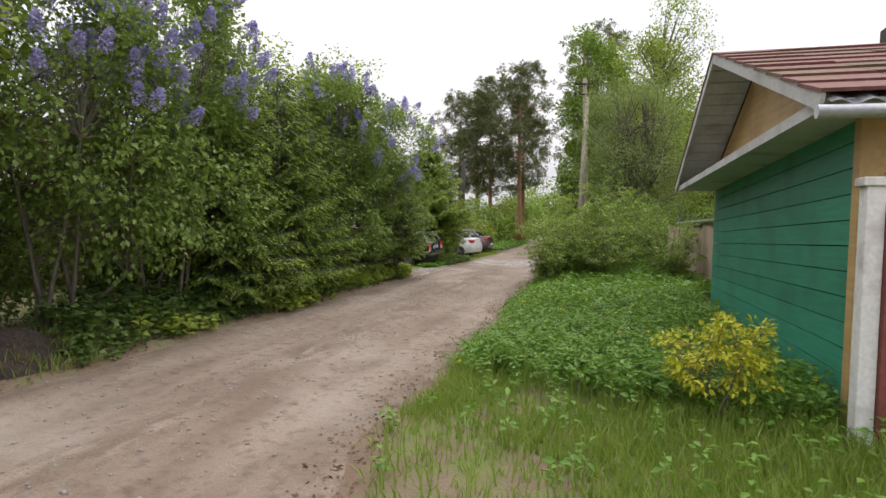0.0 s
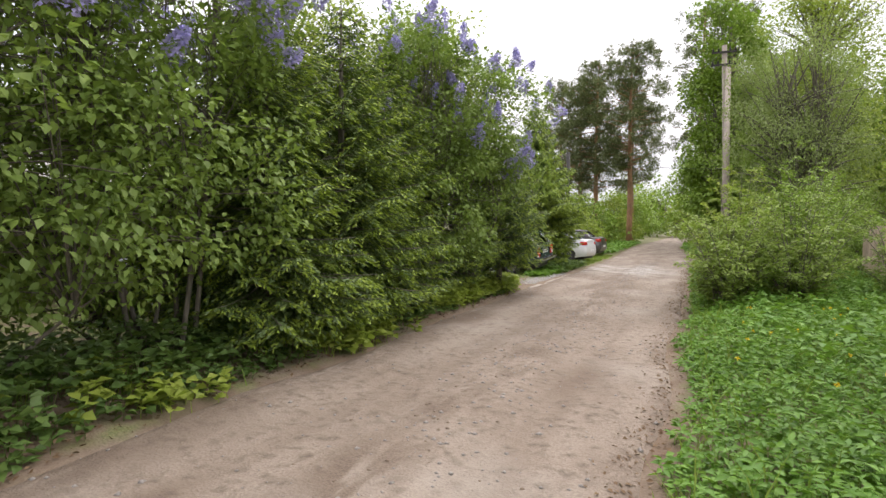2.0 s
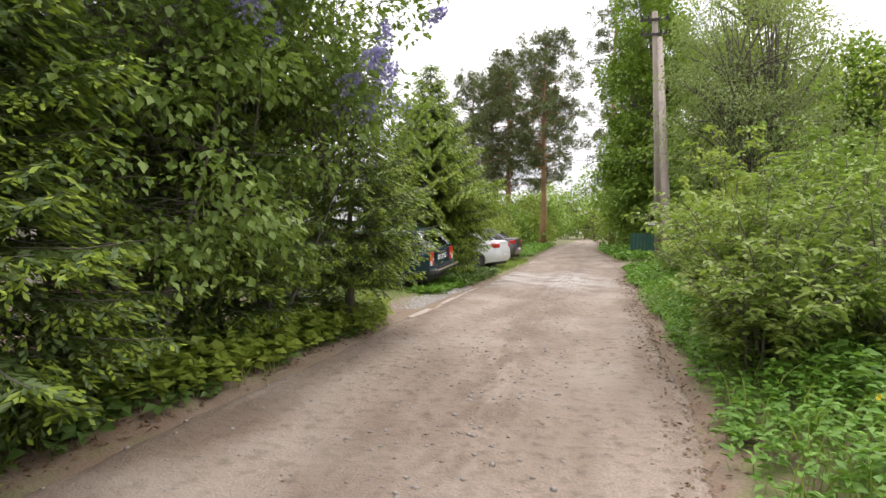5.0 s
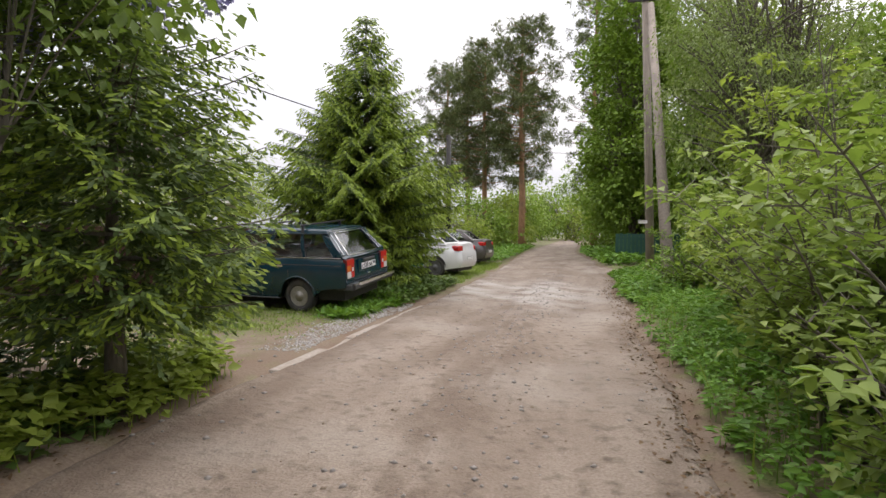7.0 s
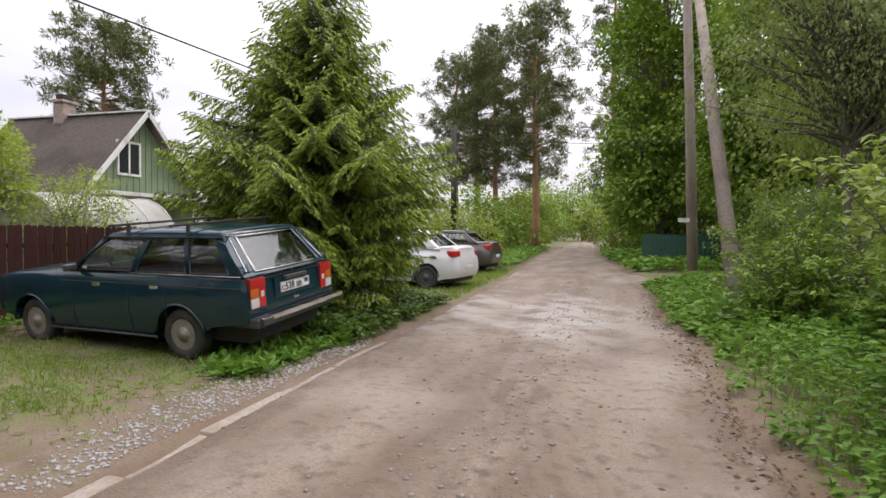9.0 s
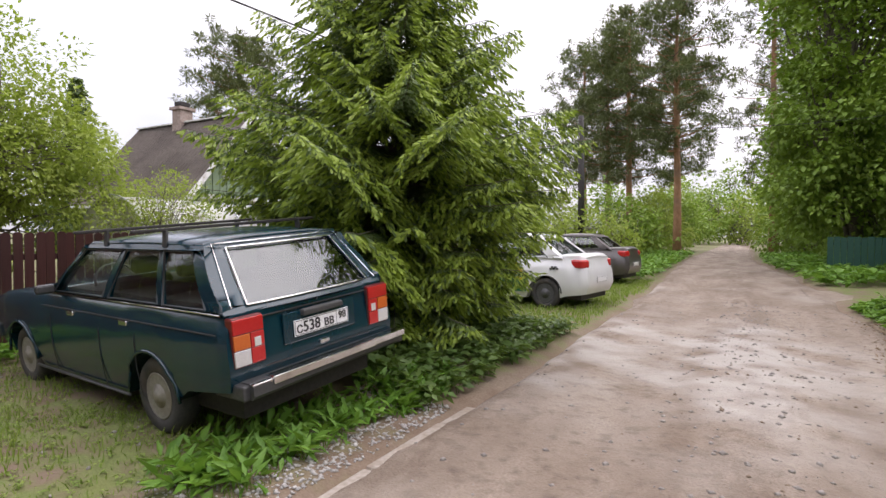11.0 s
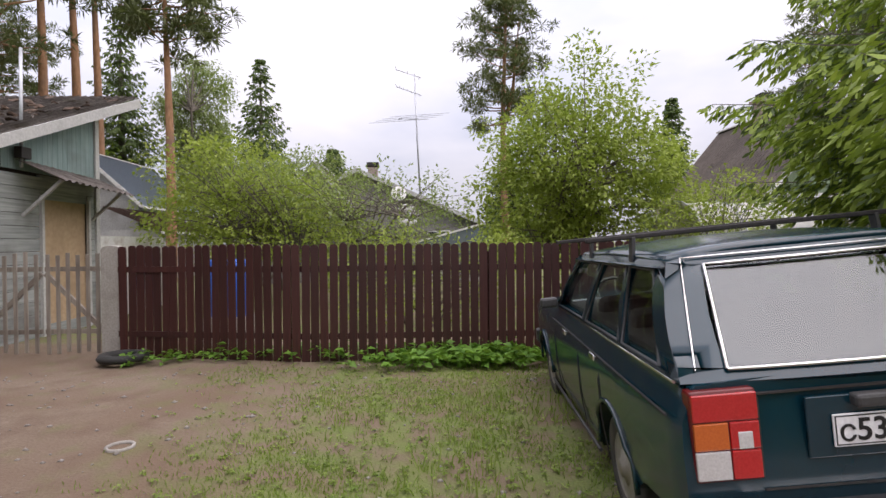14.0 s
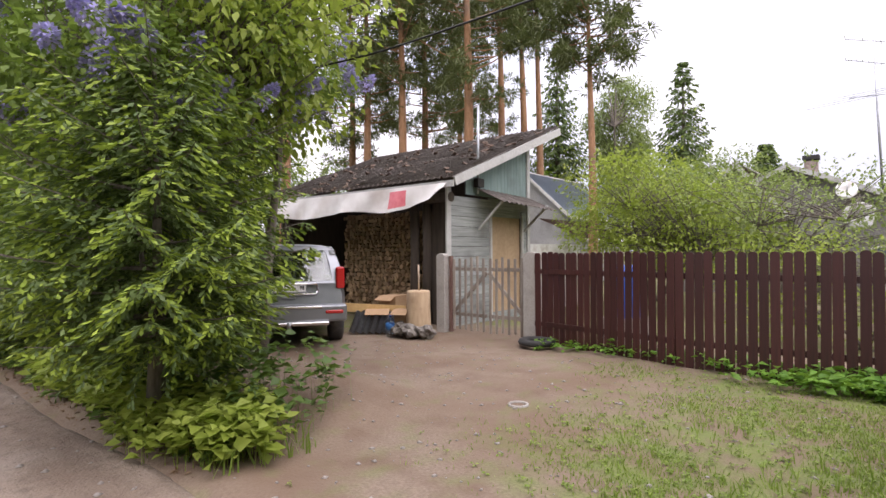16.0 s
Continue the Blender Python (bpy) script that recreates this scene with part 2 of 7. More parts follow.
def soil_materials():
    m, nt, b, _ = shader("dirt_road")
    pos = nt.nodes.new("ShaderNodeNewGeometry").outputs["Position"]
    fine, h1 = noise_fac(nt, pos, 55.0, 6.0, 0.3, 0.7)
    ruts, _ = noise_fac(nt, pos, 1.6, 5.0, 0.4, 0.68, (1.0, 0.22, 1.0))
    clods, h2 = noise_fac(nt, pos, 9.0, 7.0, 0.52, 0.74)
    wash, _ = noise_fac(nt, pos, 0.55, 4.0, 0.5, 0.75)
    col = mixed(nt, fine, (0.205, 0.16, 0.122), (0.30, 0.243, 0.192))
    col = mixed(nt, ruts, col, (0.155, 0.112, 0.08))
    col = mixed(nt, clods, col, (0.12, 0.088, 0.063))
    col = mixed(nt, wash, col, mixed(nt, 0.55, col, (0.345, 0.305, 0.258)))
    trod = nt.nodes.new("ShaderNodeAttribute")
    trod.attribute_name = "loose"
    streak, _ = noise_fac(nt, pos, 6.0, 8.0, 0.40, 0.58, (1.0, 0.28, 1.0))
    worn = nt.nodes.new("ShaderNodeMath")
    worn.operation = "MULTIPLY"
    nt.links.new(trod.outputs["Fac"], worn.inputs[0])
    nt.links.new(streak, worn.inputs[1])
    col = mixed(nt, worn.outputs[0], col, mixed(nt, fine, (0.105, 0.074, 0.051), (0.18, 0.132, 0.096)))
    mask = nt.nodes.new("ShaderNodeAttribute")
    mask.attribute_name = "soil"
    col = mixed(nt, mask.outputs["Fac"], col, (0.42, 0.39, 0.355))
    nt.links.new(col, b.inputs["Base Color"])
    b.inputs["Roughness"].default_value = 0.92
    add = nt.nodes.new("ShaderNodeMath")
    add.operation = "MULTIPLY_ADD"
    add.inputs[1].default_value = 2.5
    nt.links.new(h2, add.inputs[0])
    nt.links.new(h1, add.inputs[2])
    bumped(nt, b, add.outputs[0], 0.8, 0.02)
    g, nt, b, _ = shader("ground_soil_and_turf")
    pos = nt.nodes.new("ShaderNodeNewGeometry").outputs["Position"]
    fine, h1 = noise_fac(nt, pos, 45.0, 6.0, 0.3, 0.7)
    blot, h2 = noise_fac(nt, pos, 3.5, 6.0, 0.4, 0.62)
    large, _ = noise_fac(nt, pos, 0.7, 3.0, 0.4, 0.66)
    soil = mixed(nt, fine, (0.145, 0.106, 0.075), (0.23, 0.175, 0.128))
    soil = mixed(nt, large, soil, (0.15, 0.10, 0.065))
    damp, _ = noise_fac(nt, pos, 2.3, 7.0, 0.5, 0.72)
    soil = mixed(nt, damp, soil, (0.13, 0.085, 0.055))
    turf = mixed(nt, fine, (0.085, 0.115, 0.028), (0.155, 0.18, 0.05))
    turf = mixed(nt, blot, turf, (0.15, 0.108, 0.068))
    turf = mixed(nt, damp, turf, (0.13, 0.15, 0.04))
    mask = nt.nodes.new("ShaderNodeAttribute")
    mask.attribute_name = "soil"
    mth = nt.nodes.new("ShaderNodeMath")
    mth.operation = "MULTIPLY_ADD"
    mth.inputs[1].default_value, mth.inputs[2].default_value = 1.8, -0.85
    nt.links.new(h2, mth.inputs[0])
    add = nt.nodes.new("ShaderNodeMath")
    add.use_clamp = True
    nt.links.new(mth.outputs[0], add.inputs[0])
    nt.links.new(mask.outputs["Fac"], add.inputs[1])
    col = mixed(nt, add.outputs[0], turf, soil)
    nt.links.new(col, b.inputs["Base Color"])
    b.inputs["Roughness"].default_value = 0.95
    bumped(nt, b, h1, 0.7, 0.015)
    return m, g


ROAD_DIRT, GROUND = soil_materials()


# ---- building helpers ----
def part(name, bm, material, parent, label=""):
    """Links a bmesh as one mesh object, under a thing or a part."""
    me = bpy.data.meshes.new(name)
    bm.to_mesh(me)
    bm.free()
    return hang(name, me, material, parent, label)


def hang(name, me, material, parent, label=""):
    if not me.materials:
        me.materials.append(material)
    ob = new(name, me)
    ob.parent = parent
    return tagged(ob, label)


def box(bm, x0, y0, z0, x1, y1, z1, bevel=0.0, m=None):
    r = bmesh.ops.create_cube(bm, size=1)
    vs = r["verts"]
    bmesh.ops.scale(bm, vec=(x1 - x0, y1 - y0, z1 - z0), verts=vs)
    bmesh.ops.translate(bm, vec=((x0 + x1) / 2, (y0 + y1) / 2, (z0 + z1) / 2), verts=vs)
    if bevel:
        es = list({e for v in vs for e in v.link_edges})
        q = bmesh.ops.bevel(bm, geom=es, offset=bevel, segments=2, affect="EDGES", profile=0.5)
        vs = list({v for f in q["faces"] for v in f.verts} | {v for v in vs if v.is_valid})
    if m is not None:
        bmesh.ops.transform(bm, matrix=m, verts=vs)
    return vs


def boxed(*a, bevel=0.0, m=None):
    bm = bmesh.new()
    box(bm, *a, bevel=bevel, m=m)
    return bm


def beam(bm, a, b, w, h, bevel=0.0):
    """A squared bar from a to b."""
    a, b = Vector(a), Vector(b)
    q = (b - a).to_track_quat("Z", "Y").to_matrix().to_4x4()
    box(bm, -w / 2, -h / 2, 0, w / 2, h / 2, (b - a).length, bevel, Matrix.Translation(a) @ q)


def tube(bm, pts, radii, sides=8, cap=True):
    """A round tapered tube through points."""
    rings, last = [], None
    for i, p in enumerate(pts):
        p = Vector(p)
        d = (Vector(pts[min(i + 1, len(pts) - 1)]) - Vector(pts[max(i - 1, 0)])).normalized()
        u = d.cross(Vector((0, 0, 1)) if abs(d.z) < 0.9 else Vector((1, 0, 0))).normalized()
        if last is not None and u.dot(last) < 0:
            u = -u
        last = u
        w = d.cross(u)
        r = float(radii[i] if hasattr(radii, "__len__") else radii)
        rings.append([bm.verts.new(p + r * (math.cos(a) * u + math.sin(a) * w)) for a in (2 * math.pi * k / sides for k in range(sides))])
    for r0, r1 in zip(rings, rings[1:]):
        for k in range(sides):
            f = bm.faces.new((r0[k], r0[(k + 1) % sides], r1[(k + 1) % sides], r1[k]))
            f.smooth = sides > 5
    if cap:
        bm.faces.new(rings[-1])
        bm.faces.new(rings[0][::-1])


def lathe(bm, profile, sides=24, m=None, closed=False):
    """Turns (radius, height) pairs round z."""
    rings = []
    for r, z in profile:
        rings.append([bm.verts.new((r * math.cos(2 * math.pi * k / sides), r * math.sin(2 * math.pi * k / sides), z)) for k in range(sides)])
    pairs = list(zip(rings, rings[1:])) + ([(rings[-1], rings[0])] if closed else [])
    for r0, r1 in pairs:
        for k in range(sides):
            f = bm.faces.new((r0[k], r0[(k + 1) % sides], r1[(k + 1) % sides], r1[k]))
            f.smooth = True
    if not closed:
        bm.faces.new(rings[0][::-1])
        bm.faces.new(rings[-1])
    if m is not None:
        bmesh.ops.transform(bm, matrix=m, verts=[v for r in rings for v in r])


def slab(bm, outline, axis, lo, hi):
    """A flat outline of (u, v) pairs made solid from lo to hi along an axis: x takes (y, z), y takes (x, z), z takes (x, y)."""
    def at(u, v, w):
        return {"x": (w, u, v), "y": (u, w, v), "z": (u, v, w)}[axis]
    a = [bm.verts.new(at(u, v, lo)) for u, v in outline]
    b = [bm.verts.new(at(u, v, hi)) for u, v in outline]
    bm.faces.new(a)
    bm.faces.new(b[::-1])
    n = len(a)
    for i in range(n):
        bm.faces.new((a[i], b[i], b[(i + 1) % n], a[(i + 1) % n]))
    bmesh.ops.recalc_face_normals(bm, faces=bm.faces)


def array_mesh(name, verts, faces, materials, index=None, smooth=False):
    """A mesh from arrays: n x 3 points, and m x 3 or m x 4 corners."""
    me = bpy.data.meshes.new(name)
    k = faces.shape[1]
    me.vertices.add(len(verts))
    me.vertices.foreach_set("co", np.ascontiguousarray(verts, dtype=np.float32).ravel())
    me.loops.add(faces.size)
    me.loops.foreach_set("vertex_index", np.ascontiguousarray(faces, dtype=np.int32).ravel())
    me.polygons.add(len(faces))
    me.polygons.foreach_set("loop_start", np.arange(0, faces.size, k, dtype=np.int32))
    me.polygons.foreach_set("loop_total", np.full(len(faces), k, dtype=np.int32))
    for m in materials:
        me.materials.append(m)
    if index is not None:
        me.polygons.foreach_set("material_index", np.ascontiguousarray(index, dtype=np.int32))
    if smooth:
        me.polygons.foreach_set("use_smooth", np.ones(len(faces), dtype=bool))
    me.update(calc_edges=True)
    return me


def thing(name, label, category, group="", kind="", at=None):
    ob = new(name)
    ob.empty_display_size = 0.1
    if at is not None:
        ob.matrix_world = at
    return tagged(ob, label, category, group, kind)


def unit(v):
    return v / np.maximum(np.linalg.norm(v, axis=-1, keepdims=True), 1e-6)


def leaf_arrays(base, way, size, width=0.55, fold=0.25, rng=None):
    """Pointed leaves folded along the midrib: base points, directions, lengths."""
    n = len(base)
    flat = unit(np.cross(way, np.array([0.0, 0.0, 1.0]) + 0.35 * rng.normal(size=(n, 3))))
    up = unit(np.cross(flat, way))
    s = size[:, None]
    v = np.empty((n, 4, 3))
    v[:, 0] = base
    v[:, 1] = base + way * s * 0.45 + flat * s * width / 2 + up * s * fold * width * 0.5
    v[:, 2] = base + way * s - up * s * 0.12
    v[:, 3] = base + way * s * 0.45 - flat * s * width / 2 + up * s * fold * width * 0.5
    i = np.arange(n)[:, None] * 4
    f = np.concatenate((i + np.array([[0, 2, 1]]), i + np.array([[0, 3, 2]])))
    return v.reshape(-1, 3), f


def shoot_arrays(base, way, length, width):
    """Needle shoots: slim fingers turned at random."""
    n = len(base)
    a = unit(np.cross(way, np.array([0.13, 0.2, 1.0]) + np.stack((np.sin(np.arange(n) * 12.9898), np.cos(np.arange(n) * 78.233), np.zeros(n)), -1)))
    L, w = length[:, None], (width * np.ones(n))[:, None]
    v = np.empty((n, 4, 3))
    v[:, 0] = base
    v[:, 1] = base + way * L * 0.62 + a * w * 0.5
    v[:, 2] = base + way * L
    v[:, 3] = base + way * L * 0.62 - a * w * 0.5
    f = np.arange(n * 4).reshape(-1, 4)
    return v.reshape(-1, 3), f


# ---- ground and road ----
def step(a, b, v):
    t = np.clip((np.asarray(v, dtype=float) - a) / (b - a), 0, 1)
    return t * t * (3 - 2 * t)


def wave(x, y, f, s=0.0):
    """Smooth unevenness of about -1 to 1."""
    return (np.sin(x * f + 1.3 * np.sin(y * f * 0.7 + s)) + np.sin(y * f * 1.13 + 1.7 * np.sin(x * f * 0.6 + 2 * s + 1)) + np.sin((x + y) * f * 0.57 + s)) / 3


LEFT_EDGE, RIGHT_EDGE = -5.62, -1.72


def edge_left(y):
    return LEFT_EDGE + 0.10 * wave(y, y * 0.3, 1.7, 2.0) - 1.2 * step(25, 60, y)


def edge_right(y):
    return RIGHT_EDGE + 0.12 * wave(y, y * 0.2, 1.4, 5.0) + 0.35 * step(4.5, 2.0, y) - 1.4 * step(34, 60, y)


def ground_z(x, y):
    x, y = np.asarray(x, dtype=float), np.asarray(y, dtype=float)
    z = -0.05 + 0.1 * step(6, 18, y)
    inside = step(-0.1, 0.2, x - edge_left(y)) * step(-0.1, 0.2, edge_right(y) - x)
    bank = 0.22 * step(0.1, 1.1, edge_left(y) - x) * step(17.2, 16.2, y) * step(-8.6, -7.6, x) + 0.06 * step(0.0, 0.6, x - edge_right(y))
    bank = bank + 0.12 * step(21.9, 22.4, y) * step(26.8, 25.4, y) * step(-11.2, -10.2, x) * step(-5.8, -6.5, x)
    return z + bank - 0.07 * inside + 0.025 * wave(x, y, 1.9) * (1 - inside) + 0.01 * wave(x, y, 6.0)


def soil_mask(x, y):
    yard = step(-13.5, -12.5, x) * step(-5.2, -5.8, x) * step(11.5, 13.0, y) * step(25.0, 23.0, y)
    turf = np.exp(-(((x + 8.9) / 1.7) ** 2 + ((y - 19.9) / 1.5) ** 2)) + 0.8 * np.exp(-(((x + 7.2) / 0.9) ** 2 + ((y - 20.4) / 1.6) ** 2)) + 0.6 * np.exp(-(((x + 10.6) / 0.5) ** 2 + ((y - 19.5) / 2.0) ** 2))
    under = step(0.0, 0.3, edge_left(y) - x) * step(-9.5, -8.5, x) * step(17.0, 16.0, y)
    margin = np.exp(-((x - edge_right(y)) / 0.25) ** 2) + step(4.2, 2.6, y) * step(-1.8, -1.3, x) * step(1.0, -0.5, x) * 0.75
    return np.clip(yard * (1.0 - 1.1 * turf) + 0.9 * under + 0.7 * margin + step(-0.2, 0.1, x - edge_left(y)) * step(-0.2, 0.1, edge_right(y) - x), 0, 1)


def sheet(name, xs, ys, zf, material, maskf=None):
    X, Y = np.meshgrid(xs, ys)
    V = np.stack((X, Y, zf(X, Y)), -1).reshape(-1, 3)
    nx, ny = len(xs), len(ys)
    a = (np.arange(ny - 1)[:, None] * nx + np.arange(nx - 1)[None]).ravel()
    me = array_mesh(name, V, np.stack((a, a + 1, a + 1 + nx, a + nx), -1), [material], None, True)
    if maskf:
        me.attributes.new("soil", "FLOAT", "POINT").data.foreach_set("value", maskf(X, Y).ravel().astype(np.float32))
    return new(name, me)


far = np.array([30, 45, 70, 120, 250, 600, 1500.0])
gx = np.concatenate((-14 - far[::-1], np.arange(-14, 6.01, 0.16), 6 + far))
gy = np.concatenate((-6 - far[::-1], np.arange(-6, 30, 0.16), np.arange(30, 70, 0.8), 70 + far))
ground = sheet("ground", gx, gy, ground_z, GROUND, soil_mask)
tagged(ground, "bare brown soil with patches of thin green turf", "ground", kind="structure")


def road_z(x, y):
    u = (x - edge_left(y)) / (edge_right(y) - edge_left(y))
    z = -0.05 + 0.1 * step(6, 18, y)
    rut = -0.025 * np.exp(-((u - 0.3) / 0.1) ** 2) - 0.03 * np.exp(-((u - 0.74) / 0.09) ** 2) + 0.02 * np.exp(-((u - 0.55) / 0.12) ** 2)
    rough = 0.008 * wave(x, y, 7.0) + 0.006 * wave(x, y, 17.0, 3.0) + 0.012 * wave(x, y * 0.4, 3.0, 1.0)
    return z + rut + rough - 0.09 * (step(0.04, -0.02, u) + step(0.96, 1.02, u))


def road_pale(x, y):
    spot = np.exp(-(((x + 3.5) / 1.0) ** 2 + ((y - 25.8) / 2.4) ** 2)) + 0.8 * np.exp(-(((x + 5.3) / 0.5) ** 2 + ((y - 26.0) / 2.5) ** 2)) + 0.7 * np.exp(-(((x + 0.3) / 1.5) ** 2 + ((y - 35) / 1.5) ** 2)) + 0.9 * np.exp(-(((x + 5.9) / 0.5) ** 2 + ((y - 34) / 1.0) ** 2))
    return np.clip(spot * (0.75 + 0.9 * wave(x, y, 5.0) + 0.5 * wave(x, y, 13.0, 4.0)), 0, 0.75)


us = np.linspace(-0.05, 1.05, 64)
ry = np.concatenate((np.arange(-6, 32, 0.1), np.arange(32, 140, 0.7)))
U, RY = np.meshgrid(us, ry)
RX = edge_left(RY) + U * (edge_right(RY) - edge_left(RY)) - 2.0 * step(80, 140, RY)
a = (np.arange(len(ry) - 1)[:, None] * 64 + np.arange(63)[None]).ravel()
road_me = array_mesh("road", np.stack((RX, RY, road_z(RX, RY)), -1).reshape(-1, 3), np.stack((a, a + 1, a + 65, a + 64), -1), [ROAD_DIRT], None, True)
road_me.attributes.new("loose", "FLOAT", "POINT").data.foreach_set("value", np.clip((1.05 * np.exp(-((U - 0.54 + 0.03 * wave(RX, RY, 0.9)) / 0.085) ** 2) + 0.35 * np.exp(-((U - 0.7) / 0.02) ** 2) + 1.0 * step(0.2, 0.03, U + 0.04 * wave(RX, RY, 2.0)) + 0.9 * step(0.9, 0.99, U + 0.03 * wave(RX, RY, 2.6))) * (0.65 + 0.5 * wave(RX, RY, 3.1, 2.0) + 0.4 * wave(RX, RY, 9.0)), 0, 0.92).ravel().astype(np.float32))
road_me.attributes.new("soil", "FLOAT", "POINT").data.foreach_set("value", road_pale(RX, RY).ravel().astype(np.float32))
tagged(new("road", road_me), "rutted dry dirt track with pale washed patches", "road", kind="structure")
# a side track on the far right
tagged(sheet("side_road", np.linspace(-2.2, 9, 40), np.linspace(33.4, 36.6, 20), lambda x, y: 0.075 - 0.06 * step(1.0, 1.6, np.abs(y - 35)) + 0.008 * wave(x, y, 5.0) + 0 * x, ROAD_DIRT), "pale dirt side track", "road", kind="structure")


# ---- green shed by the start ----
def tilt_box(bm, p0, p1, z0a, z1a, z0b, z1b, d):
    """An upright board between two plan points, d thick to the right of the line, with heights given at both ends."""
    p0, p1 = Vector((*p0, 0)), Vector((*p1, 0))
    n = (p1 - p0).normalized().cross(Vector((0, 0, 1))) * d
    q = [(p0, z0a), (p1, z0b), (p1, z1b), (p0, z1a)]
    a = [bm.verts.new((p.x, p.y, z)) for p, z in q]
    b = [bm.verts.new((p.x + n.x, p.y + n.y, z)) for p, z in q]
    bm.faces.new(a)
    bm.faces.new(b[::-1])
    for i in range(4):
        bm.faces.new((a[i], b[i], b[(i + 1) % 4], a[(i + 1) % 4]))
    bmesh.ops.recalc_face_normals(bm, faces=bm.faces)


def green_shed():
    near, away = (2.17, 5.37), (2.45, 12.4)
    shed = thing("garden_shed", "green plank shed with a mossy red roof", "shed")
    bm = bmesh.new()
    box(bm, 2.55, 5.5, -0.1, 8.5, 12.3, 2.5)
    part("wall_core", bm, DARK_AND_SHADED_WOOD, shed)
    n = 12
    for i in range(n):
        bm = bmesh.new()
        f0, f1 = i / n, (i + 0.955) / n
        tilt_box(bm, near, away, 0.0 + 2.72 * f0, 0.0 + 2.72 * f1, -0.1 + 2.70 * f0, -0.1 + 2.70 * f1, 0.05)
        part("plank", bm, GREEN_PAINT, shed)
    for i in range(n):
        part("plank", boxed(2.3, 5.38, 0.22 * i, 8.5, 5.43, 0.22 * i + 0.21), YELLOW_WOOD, shed)
    part("corner_board", boxed(2.12, 5.26, 0.0, 2.3, 5.38, 2.75, bevel=0.006), YELLOW_WOOD, shed)
    # gable, soffit, roof
    ridge_y, ridge_z, y0, y1, z0, z1, x0 = 9.2, 4.35, 5.45, 12.35, 2.72, 2.62, 1.72
    bm = bmesh.new()
    slab(bm, [(5.5, 2.72), (12.3, 2.62), (ridge_y, ridge_z - 0.1)], "x", 2.35, 2.42)
    part("gable_wall", bm, YELLOW_WOOD, shed)
    bm = bmesh.new()
    slab(bm, [(y0 - 0.35, z0 - 0.05), (y1 + 0.1, z1 - 0.07), (y1 + 0.1, z1 + 0.03), (y0 - 0.35, z0 + 0.06)], "x", x0 + 0.03, 2.42)
    part("soffit", bm, GREY_TRIM, shed)
    for ya, za, yb, zb in ((y0 - 0.5, z0 - 0.0, ridge_y, ridge_z), (y1 + 0.25, z1 - 0.03, ridge_y, ridge_z)):
        d = Vector((0, yb - ya, zb - za)).normalized()
        bm = bmesh.new()
        beam(bm, (x0, ya, za), (x0, yb, zb), 0.035, 0.14)
        part("rake_board", bm, GREY_TRIM, shed)
        rows = 9
        for k in range(14):
            f0, f1 = (k + 0.05) / 14, (k + 0.93) / 14
            bm = bmesh.new()
            slab(bm, [(ya + (yb - ya) * f0, za + (zb - za) * f0), (ya + (yb - ya) * f1, za + (zb - za) * f1), (ya + (yb - ya) * f1, za + (zb - za) * f1 + 0.02), (ya + (yb - ya) * f0, za + (zb - za) * f0 + 0.02)], "x", x0 + 0.02, 2.36)
            part("soffit_slat", bm, GREY_TRIM, shed)
        rnd = random.Random(3)
        for r in range(rows):
            for c in range(9):
                p = Vector((x0 - 0.03 + c * 0.78, ya + (yb - ya) * (r - 0.1) / rows, za + (zb - za) * (r - 0.1) / rows + 0.10 + rnd.uniform(-0.005, 0.01)))
                q = Vector((p.x, ya + (yb - ya) * (r + 1) / rows, za + (zb - za) * (r + 1) / rows + 0.075))
                bm = bmesh.new()
                beam(bm, p + Vector((0.385, 0, 0)), q + Vector((0.385, 0, 0)), 0.775, 0.03)
                part("shingle", bm, RED_ROOF, shed)
    bm = bmesh.new()
    pts = [(2.0 + 0.04 * k, z0 - 0.02 + 0.02 * math.sin(k * 1.1)) for k in range(150)]
    for (xa, za), (xb, zb) in zip(pts, pts[1:]):
        v = [bm.verts.new(c) for c in ((xa - 0.25, 4.86, za), (xb - 0.25, 4.86, zb), (xb - 0.25, 5.25, zb + 0.2), (xa - 0.25, 5.25, za + 0.2))]
        bm.faces.new(v)
    r = bmesh.ops.remove_doubles(bm, verts=bm.verts, dist=0.0005)
    bmesh.ops.solidify(bm, geom=bm.faces[:], thickness=0.006)
    part("eave_sheet", bm, GALV, shed, "corrugated grey eave sheet")
    bm = bmesh.new()
    tube(bm, [(1.65, 4.85, 2.62), (8, 4.85, 2.6)], 0.055, 10)
    part("gutter", bm, GALV, shed)
    bm = bmesh.new()
    box(bm, 4.0, 9.1, 4.2, 4.3, 9.5, 4.7)
    part("vent_stack", bm, TARRED, shed)
    gp = thing("gate_post", "white painted steel gate post with rusty maroon side", "post")
    part("shaft", boxed(2.02, 4.86, -0.05, 2.15, 4.99, 2.05, bevel=0.008), WHITE_PAINT, gp)
    part("flange", boxed(2.153, 4.82, -0.05, 2.24, 4.97, 1.9, bevel=0.006), surface("maroon_rusty_steel", (0.16, 0.04, 0.03), (0.22, 0.07, 0.05), 0.7, 20, 2), gp)
    part("cap", boxed(1.99, 4.84, 2.05, 2.18, 5.01, 2.12, bevel=0.01), WHITE_PAINT, gp)


green_shed()


